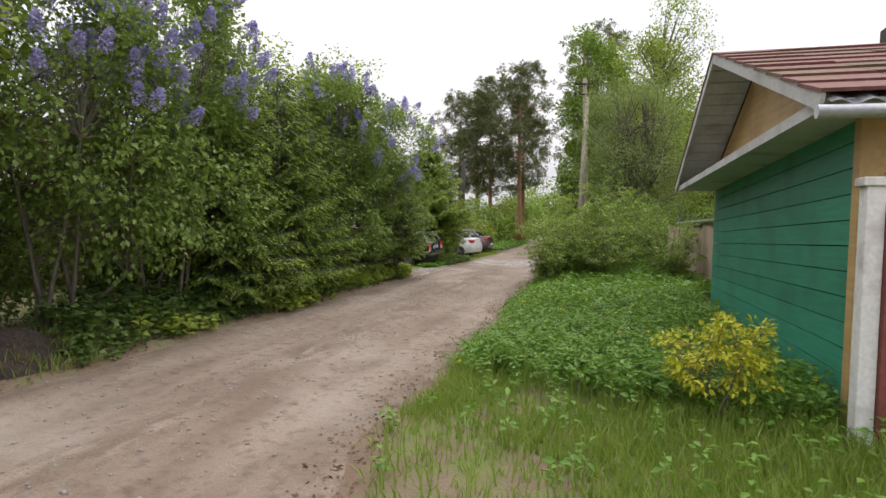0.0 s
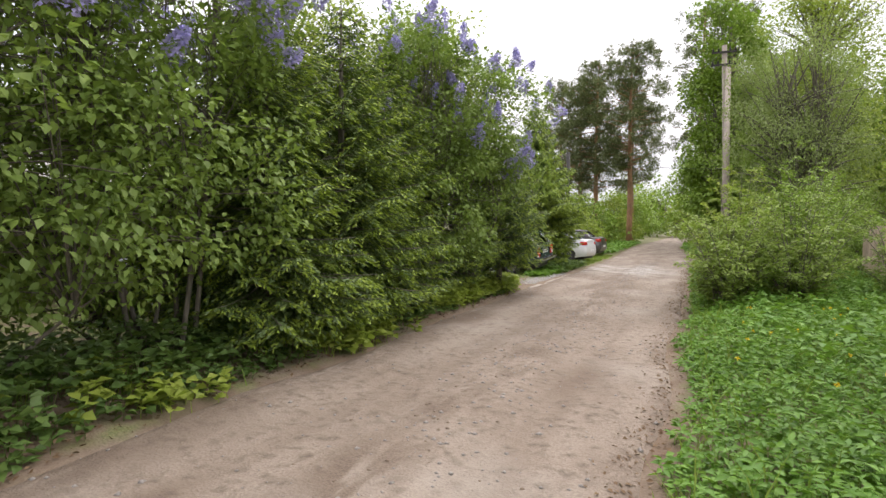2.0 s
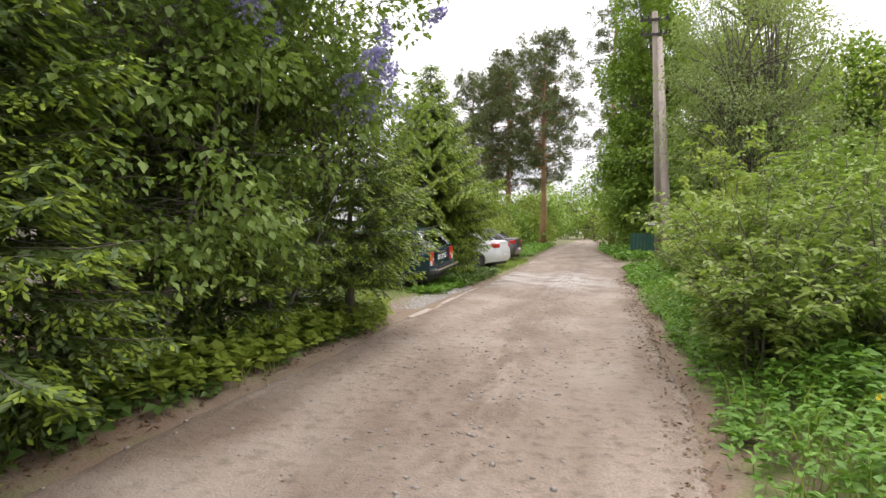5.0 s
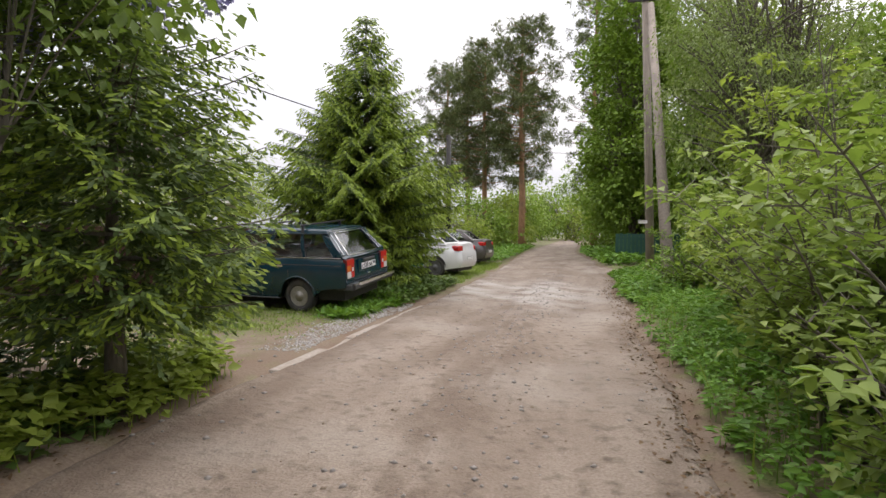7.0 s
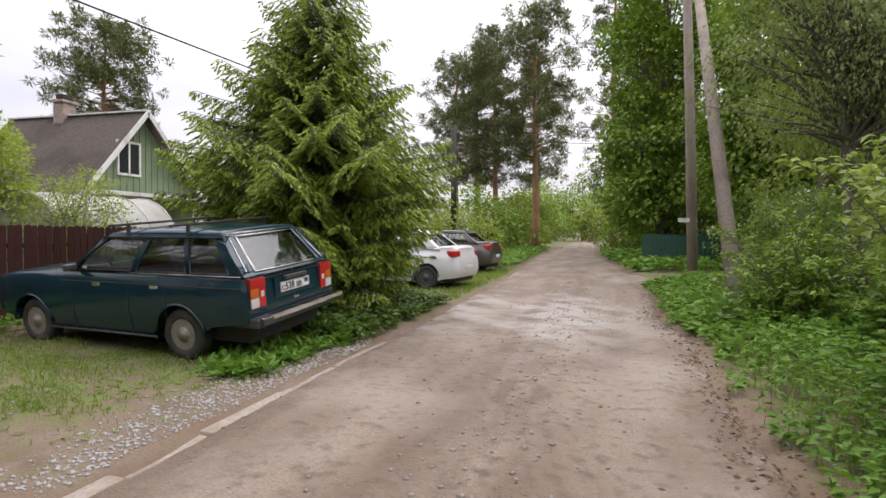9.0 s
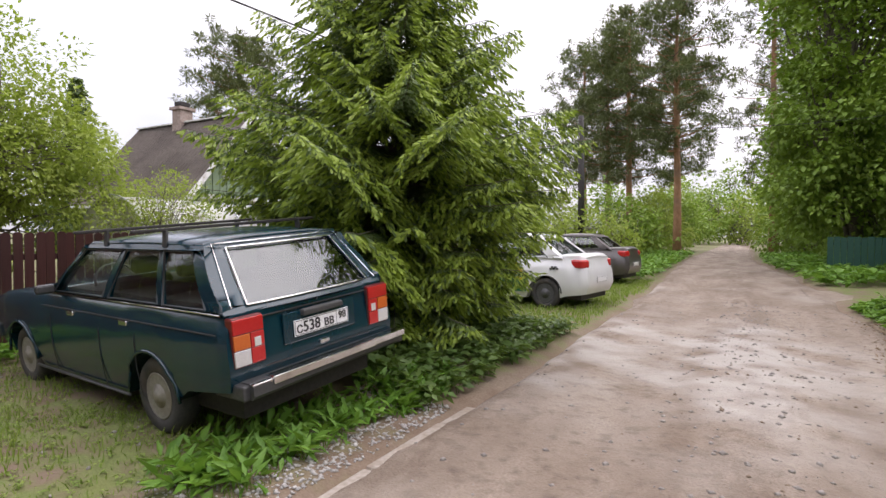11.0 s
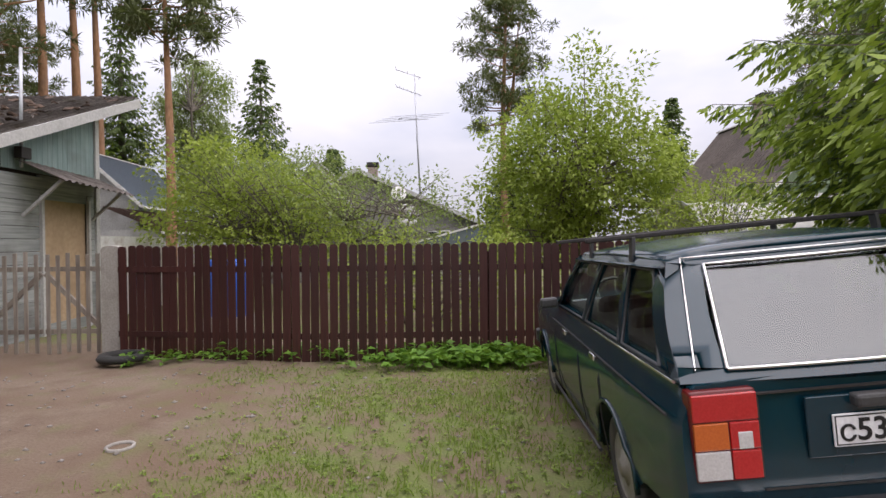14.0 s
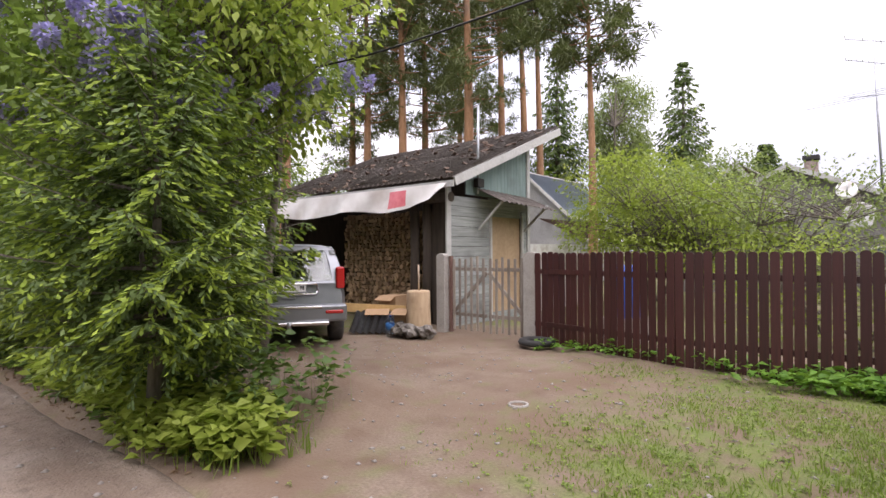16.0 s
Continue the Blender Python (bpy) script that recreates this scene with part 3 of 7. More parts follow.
def plank_fence(x, y0, y1, h, name, label, material):
    f = thing(name, label, "fence")
    rnd = random.Random(5)
    y = y0
    while y < y1:
        w = rnd.uniform(0.13, 0.19)
        z = float(ground_z(x, y))
        part("board", boxed(x, y, z - 0.02, x + 0.025, y + w, z + h + rnd.uniform(-0.03, 0.03), bevel=0.004), material, f)
        y += w + 0.008
    for z in (0.4, h - 0.35):
        part("rail", boxed(x + 0.028, y0, z, x + 0.075, y1, z + 0.09), material, f)


plank_fence(3.0, 13.2, 23.5, 1.75, "plank_fence", "pale unpainted upright plank fence", PALE_WOOD)
lean = thing("lean_to_shed", "low plank lean-to with a grey sheet roof", "shed")
part("wall", boxed(3.3, 14.2, 0, 6.5, 20.5, 1.95), PALE_WOOD, lean)
bm = bmesh.new()
slab(bm, [(2.9, 2.0), (6.7, 2.5), (6.7, 2.56), (2.9, 2.06)], "y", 13.9, 20.9)
part("roof", bm, GALV, lean, "grey corrugated sheet roof")


# ---- fence, gate and posts ----
def rounded_board(w, h, t):
    bm = bmesh.new()
    out = [(-w / 2, 0), (w / 2, 0), (w / 2, h - 0.035)] + [(w / 2 * math.cos(a), h - 0.035 + 0.035 * math.sin(a)) for a in (0.6, 1.2, 1.94, 2.54)] + [(-w / 2, h - 0.035)]
    slab(bm, [(u, v) for u, v in out], "x", 0, t)
    me = bpy.data.meshes.new("board")
    bm.to_mesh(me)
    bm.free()
    return me


def maroon_fence():
    f = thing("picket_fence", "dark maroon painted board fence with rounded tops", "fence")
    me = rounded_board(0.0985, 1.45, 0.022)
    rnd = random.Random(8)

    def fx(y):
        return -11.72 + 0.5 * float(step(16.0, 18.5, y))
    y = 16.08
    while y < 28.5:
        ob = hang("board", me, FENCE_PAINT, f)
        slope = math.degrees(math.atan((fx(y + 0.1) - fx(y)) / 0.1))
        ob.matrix_world = pose(fx(y), y, 0.06 + rnd.uniform(-0.012, 0.012), rnd.uniform(-0.5, 0.5), 0, -slope)
        y += 0.1165 + rnd.uniform(-0.004, 0.004)
    for z in (0.36, 1.2):
        for ya, yb in ((16.0, 17.3), (17.3, 18.6), (18.6, 22), (22, 28.5)):
            bm = bmesh.new()
            beam(bm, (fx(ya) - 0.03, ya, z), (fx(yb) - 0.03, yb, z), 0.04, 0.075)
            part("rail", bm, FENCE_PAINT, f)
    for y in (18.3, 20.8, 23.3, 25.8, 28.3):
        part("post", boxed(fx(y) - 0.13, y - 0.03, 0, fx(y) - 0.07, y + 0.03, 1.4), FENCE_PAINT, f)


maroon_fence()


def concrete_post(x, y, w, h, label):
    p = thing("concrete_post", label, "post", "gate posts", at=pose(x, y, 0.0))
    bm = bmesh.new()
    slab(bm, [(-w / 2, -0.05), (w / 2, -0.05), (w / 2, h - 0.06)] + [(w / 2 * math.cos(a), h - 0.06 + 0.06 * math.sin(a)) for a in (0.5, 1.0, 1.57, 2.14, 2.64)] + [(-w / 2, h - 0.06)], "x", -0.07, 0.07)
    bmesh.ops.bevel(bm, geom=bm.edges[:], offset=0.008, segments=1, affect="EDGES")
    part("shaft", bm, CONCRETE, p)


concrete_post(-11.8, 13.98, 0.2, 1.5, "rounded whitewashed concrete gate post")
concrete_post(-11.82, 15.9, 0.27, 1.52, "wide square rough concrete gate post")


def picket_gate(y0, y1, flip):
    g = thing("picket_gate", "weathered grey picket gate leaf, closed", "gate", "gate leaves")
    rnd = random.Random(int(y0 * 10))
    n = 6
    for i in range(n):
        y = y0 + 0.05 + (y1 - y0 - 0.1) * i / (n - 1)
        bm = boxed(-11.87, y - 0.024, 0.1 + rnd.uniform(-0.02, 0.02), -11.85, y + 0.024, 1.42 + rnd.uniform(-0.03, 0.03), bevel=0.003)
        part("picket", bm, PICKET, g)
    for z in (0.35, 1.18):
        part("rail", boxed(-11.91, y0, z, -11.872, y1, z + 0.06), PICKET, g)
    bm = bmesh.new()
    ya, yb = (y0, y1) if not flip else (y1, y0)
    beam(bm, (-11.893, ya + 0.03 * (1 if not flip else -1), 0.42), (-11.893, yb, 1.15), 0.035, 0.06)
    part("brace", bm, PICKET, g)


picket_gate(14.16, 14.93, False)
picket_gate(14.98, 15.72, True)
part("gate_stile", boxed(-11.9, 14.1, 0.05, -11.84, 14.16, 1.45), surface("faded_red_board", (0.13, 0.07, 0.055), (0.19, 0.11, 0.09), 0.85, 25, 2), bpy.data.objects["picket_gate"])


# ---- carport shed with firewood ----
def corrugated(bm, c00, c10, c01, waves, amp, thick=0.012, per=8):
    """A wavy sheet: from c00 along the waves to c10, and down the ribs to c01."""
    c00, c10, c01 = Vector(c00), Vector(c10), Vector(c01)
    n = (c10 - c00).cross(c01 - c00).normalized()
    total = waves * per
    top, bot = [], []
    for i in range(total + 1):
        f = i / total
        off = n * amp * math.sin(2 * math.pi * i / per)
        p = c00.lerp(c10, f) + off
        top.append(bm.verts.new(p))
        bot.append(bm.verts.new(p + (c01 - c00)))
    fs = [bm.faces.new((top[i], top[i + 1], bot[i + 1], bot[i])) for i in range(total)]
    for f in fs:
        f.smooth = True
    bmesh.ops.solidify(bm, geom=fs, thickness=thick)


def carport_shed():
    s = thing("wood_shed", "weathered grey plank shed with an open wood store", "shed")
    n = 13
    top = [(-12.3, 2.85), (-15.4, 4.05)]
    for i in range(n):
        z0, z1 = 0.0 + 0.205 * i, 0.0 + 0.205 * i + 0.198
        if z1 > 2.75:
            break
        x_end = -15.3
        # the door opening lies between x -13.75 and -15.0
        spans = [(-12.32, -13.72), (-15.02, x_end)] if 0.05 < z0 < 2.3 else [(-12.32, x_end)]
        for xa, xb in spans:
            part("plank", boxed(xb, 13.66, z0, xa, 13.7, z1, bevel=0.004), GREY_BOARD, s)
    teal = surface("teal_grey_upright_board", (0.16, 0.24, 0.23), (0.25, 0.33, 0.315), 0.85, 22, 1.5, (0.14, 0.18, 0.17), 0, 0.3, 0.003, (1, 1, 0.08))
    for k in range(19):
        xa = -12.9 - k * 0.13
        part("gable_board", boxed(xa - 0.125, 13.665, 2.72, xa, 13.695, 2.85 + (-12.3 - xa) * 0.395), teal, s)
    part("corner_board", boxed(-12.36, 13.7, 0, -12.22, 13.74, 2.85, bevel=0.004), GREY_TRIM, s)
    part("corner_board", boxed(-15.36, 13.7, 0, -15.24, 13.74, 4.0, bevel=0.004), GREY_TRIM, s)
    bm = bmesh.new()
    box(bm, -15.0, 13.62, 0.05, -13.74, 13.66, 2.3)
    door = part("door", bm, surface("plywood_door", (0.36, 0.25, 0.15), (0.44, 0.32, 0.2), 0.8, 14, 2, (0.29, 0.2, 0.12)), s, "unpainted tan plywood door, closed")
    part("door_frame", boxed(-13.76, 13.70, 0.0, -13.70, 13.75, 2.36), GREY_TRIM, s)
    part("door_frame", boxed(-15.04, 13.70, 0.0, -14.98, 13.75, 2.36), GREY_TRIM, s)
    part("lintel", boxed(-15.0, 13.64, 2.3, -13.74, 13.69, 2.7), GREY_BOARD, s)
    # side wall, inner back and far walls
    part("side_wall", boxed(-15.35, 8.0, 0, -15.25, 13.66, 3.9), DARK_AND_SHADED_WOOD, s)
    part("end_wall", boxed(-15.35, 7.9, 0, -12.3, 8.0, 2.8), DARK_AND_SHADED_WOOD, s)
    # these planks take the dark wood tone to paint in the carport's shade
    part("side_plank_wall", boxed(-12.5, 13.1, 0, -12.46, 13.66, 2.75), DARK_AND_SHADED_WOOD, s)
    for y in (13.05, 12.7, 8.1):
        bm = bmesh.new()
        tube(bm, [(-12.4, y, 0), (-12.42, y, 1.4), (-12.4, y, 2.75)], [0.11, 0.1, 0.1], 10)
        part("log_post", bm, DARK_AND_SHADED_WOOD, s)
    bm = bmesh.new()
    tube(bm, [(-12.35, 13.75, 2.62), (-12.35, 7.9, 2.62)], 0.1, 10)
    part("wall_plate", bm, DARK_AND_SHADED_WOOD, s)
    # roof
    for k in range(6):
        y1 = 14.15 - k * 1.1
        for r in range(2):
            xa, xb = -11.9 - r * 2.05, -11.9 - (r + 1) * 2.1
            za, zb = 2.93 + r * 0.81 + 0.02 * (1 - r) + (0.0), 2.93 + (r + 1) * 0.83 + 0.03
            bm = bmesh.new()
            corrugated(bm, (xa, y1 - 1.12, za), (xa, y1, za), (xb, y1 - 1.12, zb), 7, 0.028, 0.01)
            part("roof_sheet", bm, SLATE, s)
    mrng = random.Random(19)
    MOSS = surface("dry_brown_moss", (0.055, 0.035, 0.024), (0.12, 0.075, 0.05), 0.95, 40, 4, None, 0, 0.8, 0.02)
    for k in range(150):
        f, y, r = mrng.random() ** 1.3, mrng.uniform(8.0, 14.0), mrng.uniform(0.035, 0.1)
        bm = bmesh.new()
        bmesh.ops.create_icosphere(bm, subdivisions=1, radius=1, matrix=pose(-11.95 - 4.0 * f, y, 2.965 + 1.6 * f, 0, 21, mrng.uniform(0, 360)) @ Matrix.Diagonal((r * mrng.uniform(1, 2), r, 0.035, 1)))
        for v in bm.verts:
            v.co += Vector((mrng.uniform(-1, 1), mrng.uniform(-1, 1), mrng.uniform(-1, 1))) * r * 0.25
        part("moss_clump", bm, MOSS, s, "dry brown moss clump")
    bm = bmesh.new()
    beam(bm, (-11.95, 14.17, 2.86), (-16.08, 14.17, 4.48), 0.03, 0.17)
    part("rake_board", bm, GREY_TRIM, s)
    bm = bmesh.new()
    beam(bm, (-11.93, 14.15, 2.82), (-11.93, 7.9, 2.82), 0.04, 0.12)
    part("eave_board", bm, GREY_TRIM, s)
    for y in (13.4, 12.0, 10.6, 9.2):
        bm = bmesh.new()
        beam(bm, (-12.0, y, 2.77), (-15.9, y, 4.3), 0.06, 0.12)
        part("rafter", bm, DARK_AND_SHADED_WOOD, s)
    # awning over the door
    bm = bmesh.new()
    corrugated(bm, (-13.15, 13.72, 2.88), (-15.3, 13.72, 2.80), (-13.15, 14.45, 2.55), 12, 0.018, 0.01)
    part("awning", bm, SLATE, s, "small slate awning above the door")
    for x in (-13.3, -15.1):
        bm = bmesh.new()
        beam(bm, (x, 13.72, 2.0), (x, 14.35, 2.58), 0.045, 0.045)
        part("awning_brace", bm, GREY_TRIM, s)
    bm = bmesh.new()
    tube(bm, [(-13.2, 13.78, 2.75), (-13.2, 13.80, 4.6)], 0.025, 8)
    part("conduit", bm, GALV, s)
    part("fixture_box", boxed(-13.32, 13.74, 2.88, -13.1, 13.86, 3.06, bevel=0.01), TARRED, s)
    # banner hung along the eave
    b = thing("vinyl_banner", "sagging white vinyl banner hung under the eave", "banner")
    ny, nz = 60, 8
    ys, fs = np.linspace(14.0, 8.4, ny), np.linspace(0, 1, nz)
    Yg, Fg = np.meshgrid(ys, fs)
    drop = 0.26 + 0.16 * step(13.9, 12.2, Yg) + 0.05 * np.sin(Yg * 2.1)
    drop = drop * step(14.15, 13.6, Yg) + 0.05
    Xg = -11.902 + 0.08 * Fg + 0.035 * np.sin(Yg * 5 + Fg * 2) * Fg + 0.02 * np.sin(Yg * 11) * Fg
    Zg = 2.84 - Fg * drop
    aa = (np.arange(nz - 1)[:, None] * ny + np.arange(ny - 1)[None]).ravel()
    me = array_mesh("sheet", np.stack((Xg, Yg, Zg), -1).reshape(-1, 3), np.stack((aa, aa + 1, aa + 1 + ny, aa + ny), -1), [TARP, RED_PRINT], None, True)
    idx = np.zeros(len(aa), dtype=int)
    yc, fc = Yg.ravel()[aa], Fg.ravel()[aa]
    idx[(np.abs(yc - 12.75) < 0.22) & (fc > 0.05) & (fc < 0.75)] = 1
    me.polygons.foreach_set("material_index", idx.astype(np.int32))
    hang("sheet", me, TARP, b)


carport_shed()


def firewood():
    st = thing("firewood_stack", "tall stack of split firewood under the shed roof", "firewood")
    rnd = random.Random(11)
    shapes = []
    for k in range(8):
        n = rnd.choice((3, 4, 4, 5))
        out = [(0.075 * (0.7 + 0.45 * rnd.random()) * math.cos(2 * math.pi * (i + 0.35 * rnd.random()) / n), 0.06 * (0.7 + 0.45 * rnd.random()) * math.sin(2 * math.pi * (i + 0.35 * rnd.random()) / n)) for i in range(n)]
        bm = bmesh.new()
        slab(bm, out, "x", -0.18, 0.18)
        me = bpy.data.meshes.new("log")
        bm.to_mesh(me)
        bm.free()
        shapes.append(me)
    z, r = 0.12, 0
    while z < 2.45:
        y = 12.6 - (0.05 if r % 2 else 0)
        while y > 10.0:
            ob = hang("log", rnd.choice(shapes), LOG_END, st)
            ob.matrix_world = pose(-12.95 + rnd.uniform(-0.04, 0.05), y, z, rnd.uniform(0, 360), 0, rnd.uniform(-5, 5))
            y -= rnd.uniform(0.10, 0.135)
        z += 0.098
        r += 1
    for z in range(22):
        ob = hang("log", rnd.choice(shapes), LOG_END, st)
        ob.matrix_world = pose(-12.85, 12.68, 0.14 + z * 0.105, rnd.uniform(0, 360), 0, 80 + rnd.uniform(-8, 8)) @ Matrix.Diagonal((0.7, 1.1, 1, 1))


firewood()


def yard_clutter():
    z0 = 0.05
    s = thing("chopping_stump", "upright tan log used as chopping block", "stump", at=pose(-11.15, 13.95, z0))
    bm = bmesh.new()
    lathe(bm, [(0.25, 0), (0.24, 0.1), (0.22, 0.45), (0.215, 0.76), (0.2, 0.79)], 18)
    for v in bm.verts:
        a = math.atan2(v.co.y, v.co.x)
        v.co.x *= 1 + 0.07 * math.sin(3 * a + 1)
        v.co.y *= 1 + 0.06 * math.sin(2 * a)
    part("log", bm, STUMP, s)
    bm = bmesh.new()
    tube(bm, [(0.02, 0.04, 0.78), (0.04, 0.05, 1.25)], 0.016, 8)
    part("stick", bm, PALE_WOOD, s)
    st = thing("boulder", "low mottled grey stone against the stump", "stone", "yard stones", at=pose(-10.9, 13.75, z0 + 0.12))
    bm = bmesh.new()
    bmesh.ops.create_icosphere(bm, subdivisions=3, radius=0.15)
    for v in bm.verts:
        v.co *= 1 + 0.5 * noise.noise(v.co * 9) + 0.3 * noise.noise(v.co * 19)
        v.co.z *= 0.75
    part("rock", bm, surface("mottled_dark_stone", (0.09, 0.08, 0.07), (0.26, 0.24, 0.21), 0.9, 9, 3), st)
    copy_thing(st, pose(-10.87, 14.05, z0 + 0.11, 0, 0, 80))
    copy_thing(st, pose(-11.0, 14.28, z0 + 0.1, 0, 0, 200))
    c = thing("corrugated_sheet", "small grey corrugated sheet leaning on boxes", "metal sheet")
    bm = bmesh.new()
    corrugated(bm, (-10.55, 12.75, z0), (-11.0, 13.5, z0), (-10.85, 12.62, z0 + 0.36), 7, 0.03, 0.006)
    part("sheet", bm, GALV, c)
    b = thing("water_bottle", "large clear plastic water bottle with blue label", "bottle", at=pose(-10.88, 13.52, z0))
    bm = bmesh.new()
    lathe(bm, [(0.075, 0), (0.085, 0.02), (0.085, 0.22), (0.06, 0.27), (0.02, 0.3), (0.02, 0.33)], 18)
    part("shell", bm, glass_mat("bottle_plastic", (0.7, 0.85, 0.95)), b)
    bm = bmesh.new()
    lathe(bm, [(0.087, 0.08), (0.087, 0.2)], 18)
    part("label", bm, plain("bottle_label", (0.03, 0.16, 0.42), 0.4), b)
    part("cap", (lambda q: (lathe(q, [(0.024, 0.315), (0.024, 0.34)], 12), q)[1])(bmesh.new()), plain("blue_cap", (0.02, 0.1, 0.5)), b)
    for k, (x, y, w, d, h, a, label) in enumerate(((-11.35, 12.75, 0.8, 0.45, 0.4, 40, "long open brown cardboard box"), (-11.05, 13.68, 0.16, 0.3, 0.45, 20, "upright folded cardboard box"), (-11.9, 12.6, 0.5, 0.4, 0.6, 10, "brown cardboard box with open flaps"))):
        bx = thing("cardboard_box", label, "box", "yard boxes", at=pose(x, y, z0, 0, 0, a))
        part("body", boxed(-w / 2, -d / 2, 0, w / 2, d / 2, h, bevel=0.006), CARD, bx)
        bm = bmesh.new()
        box(bm, 0, -d / 2, -0.004, 0.2, d / 2, 0.004, 0, pose(w / 2, 0, h, 0, 25, 0))
        part("flap", bm, CARD, bx)
    p = thing("plank", "loose yellow timber board on the boxes", "board")
    bm = bmesh.new()
    beam(bm, (-10.5, 12.2, 0.5), (-11.5, 13.3, 0.42), 0.03, 0.16)
    part("board", bm, YELLOW_WOOD, p)
    t = thing("tyre", "old black tyre lying flat by the gate post", "tyre", at=pose(-11.45, 16.2, z0 + 0.02))
    bm = bmesh.new()
    lathe(bm, [(0.16, 0.0), (0.27, 0.0), (0.30, 0.04), (0.27, 0.09), (0.16, 0.085), (0.14, 0.045)], 28, closed=True)
    part("casing", bm, plain("old_rubber", (0.03, 0.03, 0.028), 0.8), t)
    l = thing("pipe_ring", "small pale ring of pipe set in the dirt", "ring", at=pose(-8.47, 17.74, float(ground_z(-8.47, 17.74)) + 0.012))
    bm = bmesh.new()
    lathe(bm, [(0.08, -0.02), (0.1, -0.02), (0.1, 0.006), (0.08, 0.006)], 24, closed=True)
    part("ring", bm, CONCRETE, l)
    k = thing("sack", "crumpled white woven sack under the spruce", "sack", at=pose(-7.62, 13.75, 0.2))
    bm = bmesh.new()
    bmesh.ops.create_icosphere(bm, subdivisions=4, radius=0.34)
    for v in bm.verts:
        c = v.co.copy()
        v.co = Vector((c.x * 0.75, c.y * 0.8, c.z * 1.15)) * (1 + 0.35 * noise.noise(c * 4) + 0.12 * noise.noise(c * 13))
    part("bag", bm, SACK, k)
    copy_thing(k, pose(-7.85, 13.35, 0.1, 80, 0, 60))
    kerb = thing("concrete_kerb", "worn concrete kerb strip sunk beside the road", "kerb")
    rnd = random.Random(2)
    DUSTY = surface("dusty_concrete", (0.25, 0.21, 0.17), (0.36, 0.32, 0.275), 0.95, 30, 3.5, (0.21, 0.155, 0.11), 0, 0.6, 0.008)
    y = 17.5
    while y < 22.6:
        n = rnd.uniform(0.7, 1.1)
        part("block", boxed(-5.62, y, -0.1, -5.48, min(y + n, 22.75) - 0.012, 0.036 + rnd.uniform(-0.014, 0.01), bevel=0.02, m=None), DUSTY, kerb)
        y += n


yard_clutter()


# ---- trees and shrubs ----
def merge(pieces):
    """Joins (verts, faces, material index) triples."""
    vs, fs, ix, n = [], [], [], 0
    for v, f, k in pieces:
        vs.append(v)
        fs.append(f + n)
        ix.append(np.full(len(f), k))
        n += len(v)
    return np.concatenate(vs), np.concatenate(fs), np.concatenate(ix)


def spruce_meshes(height, radius, seed, whorls, per, spacing=0.055, droop=0.35, bare=0.02, new_share=0.5, shoot=0.085, taper=0.85, width=0.024, cap=99.0, hang_low=0.1, skirt=0.12):
    """Trunk with boughs, and needled twigs with fresh green ends."""
    rng = np.random.default_rng(seed)
    wood = bmesh.new()
    tube(wood, [(0, 0, -0.1), (0.03, 0.02, height * 0.4), (0, 0, height * 0.98)], [0.022 * height + 0.02, 0.014 * height, 0.008], 8)
    B, W, L, K = [], [], [], []
    for i in range(whorls):
        f = (i + rng.uniform(0, 0.6)) / whorls
        z = height * (bare + (0.985 - bare) * f)
        reach = min(cap, radius * (1 - f) ** taper) * (0.55 + 0.45 * min(1, f / skirt)) + 0.1
        count = max(4, int(per * (1 - 0.45 * f)))
        spin = rng.uniform(0, 6.28)
        for j in range(count):
            a = spin + 2 * math.pi * j / count + rng.normal() * 0.16
            r = reach * rng.uniform(0.72, 1.12)
            out = np.array([math.cos(a), math.sin(a), 0])
            side = np.array([-math.sin(a), math.cos(a), 0])
            rise = 0.35 * f - droop * (1 - f)
            pts = np.array([out * r * s + np.array([0, 0, z + r * (rise * s + 0.18 * s * s * (1 if f < 0.8 else 2.2) - 0.05 * s)]) for s in np.linspace(0, 1, 6)])
            tube(wood, [tuple(p) for p in pts[::2]] + [tuple(pts[-1])], [0.012 + 0.006 * r] + [0.006] * (len(pts[::2]) - 1) + [0.003], 3, False)
            n = max(3, int(r / (spacing * 1.25)))
            ss = np.linspace(0.14, 1.0, n) + rng.normal(size=n) * 0.01
            for s in ss:
                p = np.array([np.interp(s, np.linspace(0, 1, 6), pts[:, c]) for c in range(3)])
                tw = min(0.62, 0.55 * r * (1 - s) + 0.10) * rng.uniform(0.7, 1.15)
                for sg in (-1, 1):
                    d = unit(out * 0.7 + side * sg * 0.75 + np.array([0, 0, -hang_low - 0.45 * rng.random()]))
                    m = max(4, int(tw / (spacing * 0.36)))
                    t = np.linspace(0.0, 1.0, m)
                    base = p + d * tw * t[:, None] + np.array([0, 0, -0.3]) * (t[:, None] * tw) ** 1.5
                    sgn = np.where(np.arange(m) % 2, 1.0, -1.0)[:, None]
                    way = unit(d + 0.85 * sgn * np.cross(d, [0, 0, 1.0]) * (1 - 0.6 * t[:, None]) + np.array([0, 0, -0.15 - 1.4 * max(0.0, hang_low - 0.1)]) + 0.22 * rng.normal(size=(m, 3)))
                    B.append(base)
                    W.append(way)
                    L.append(shoot * rng.uniform(0.75, 1.25, m))
                    K.append(np.where((t > 0.62 - 0.5 * s) & (rng.random(m) < new_share) & (s > 0.2), 1, 0))
    B, W, L, K = np.concatenate(B), np.concatenate(W), np.concatenate(L), np.concatenate(K)
    v, f = shoot_arrays(B, W, L, width * shoot / 0.085)
    crown = array_mesh("crown", v, f, [NEEDLE_OLD, NEEDLE_NEW], np.concatenate((K, K)))
    return wood, crown


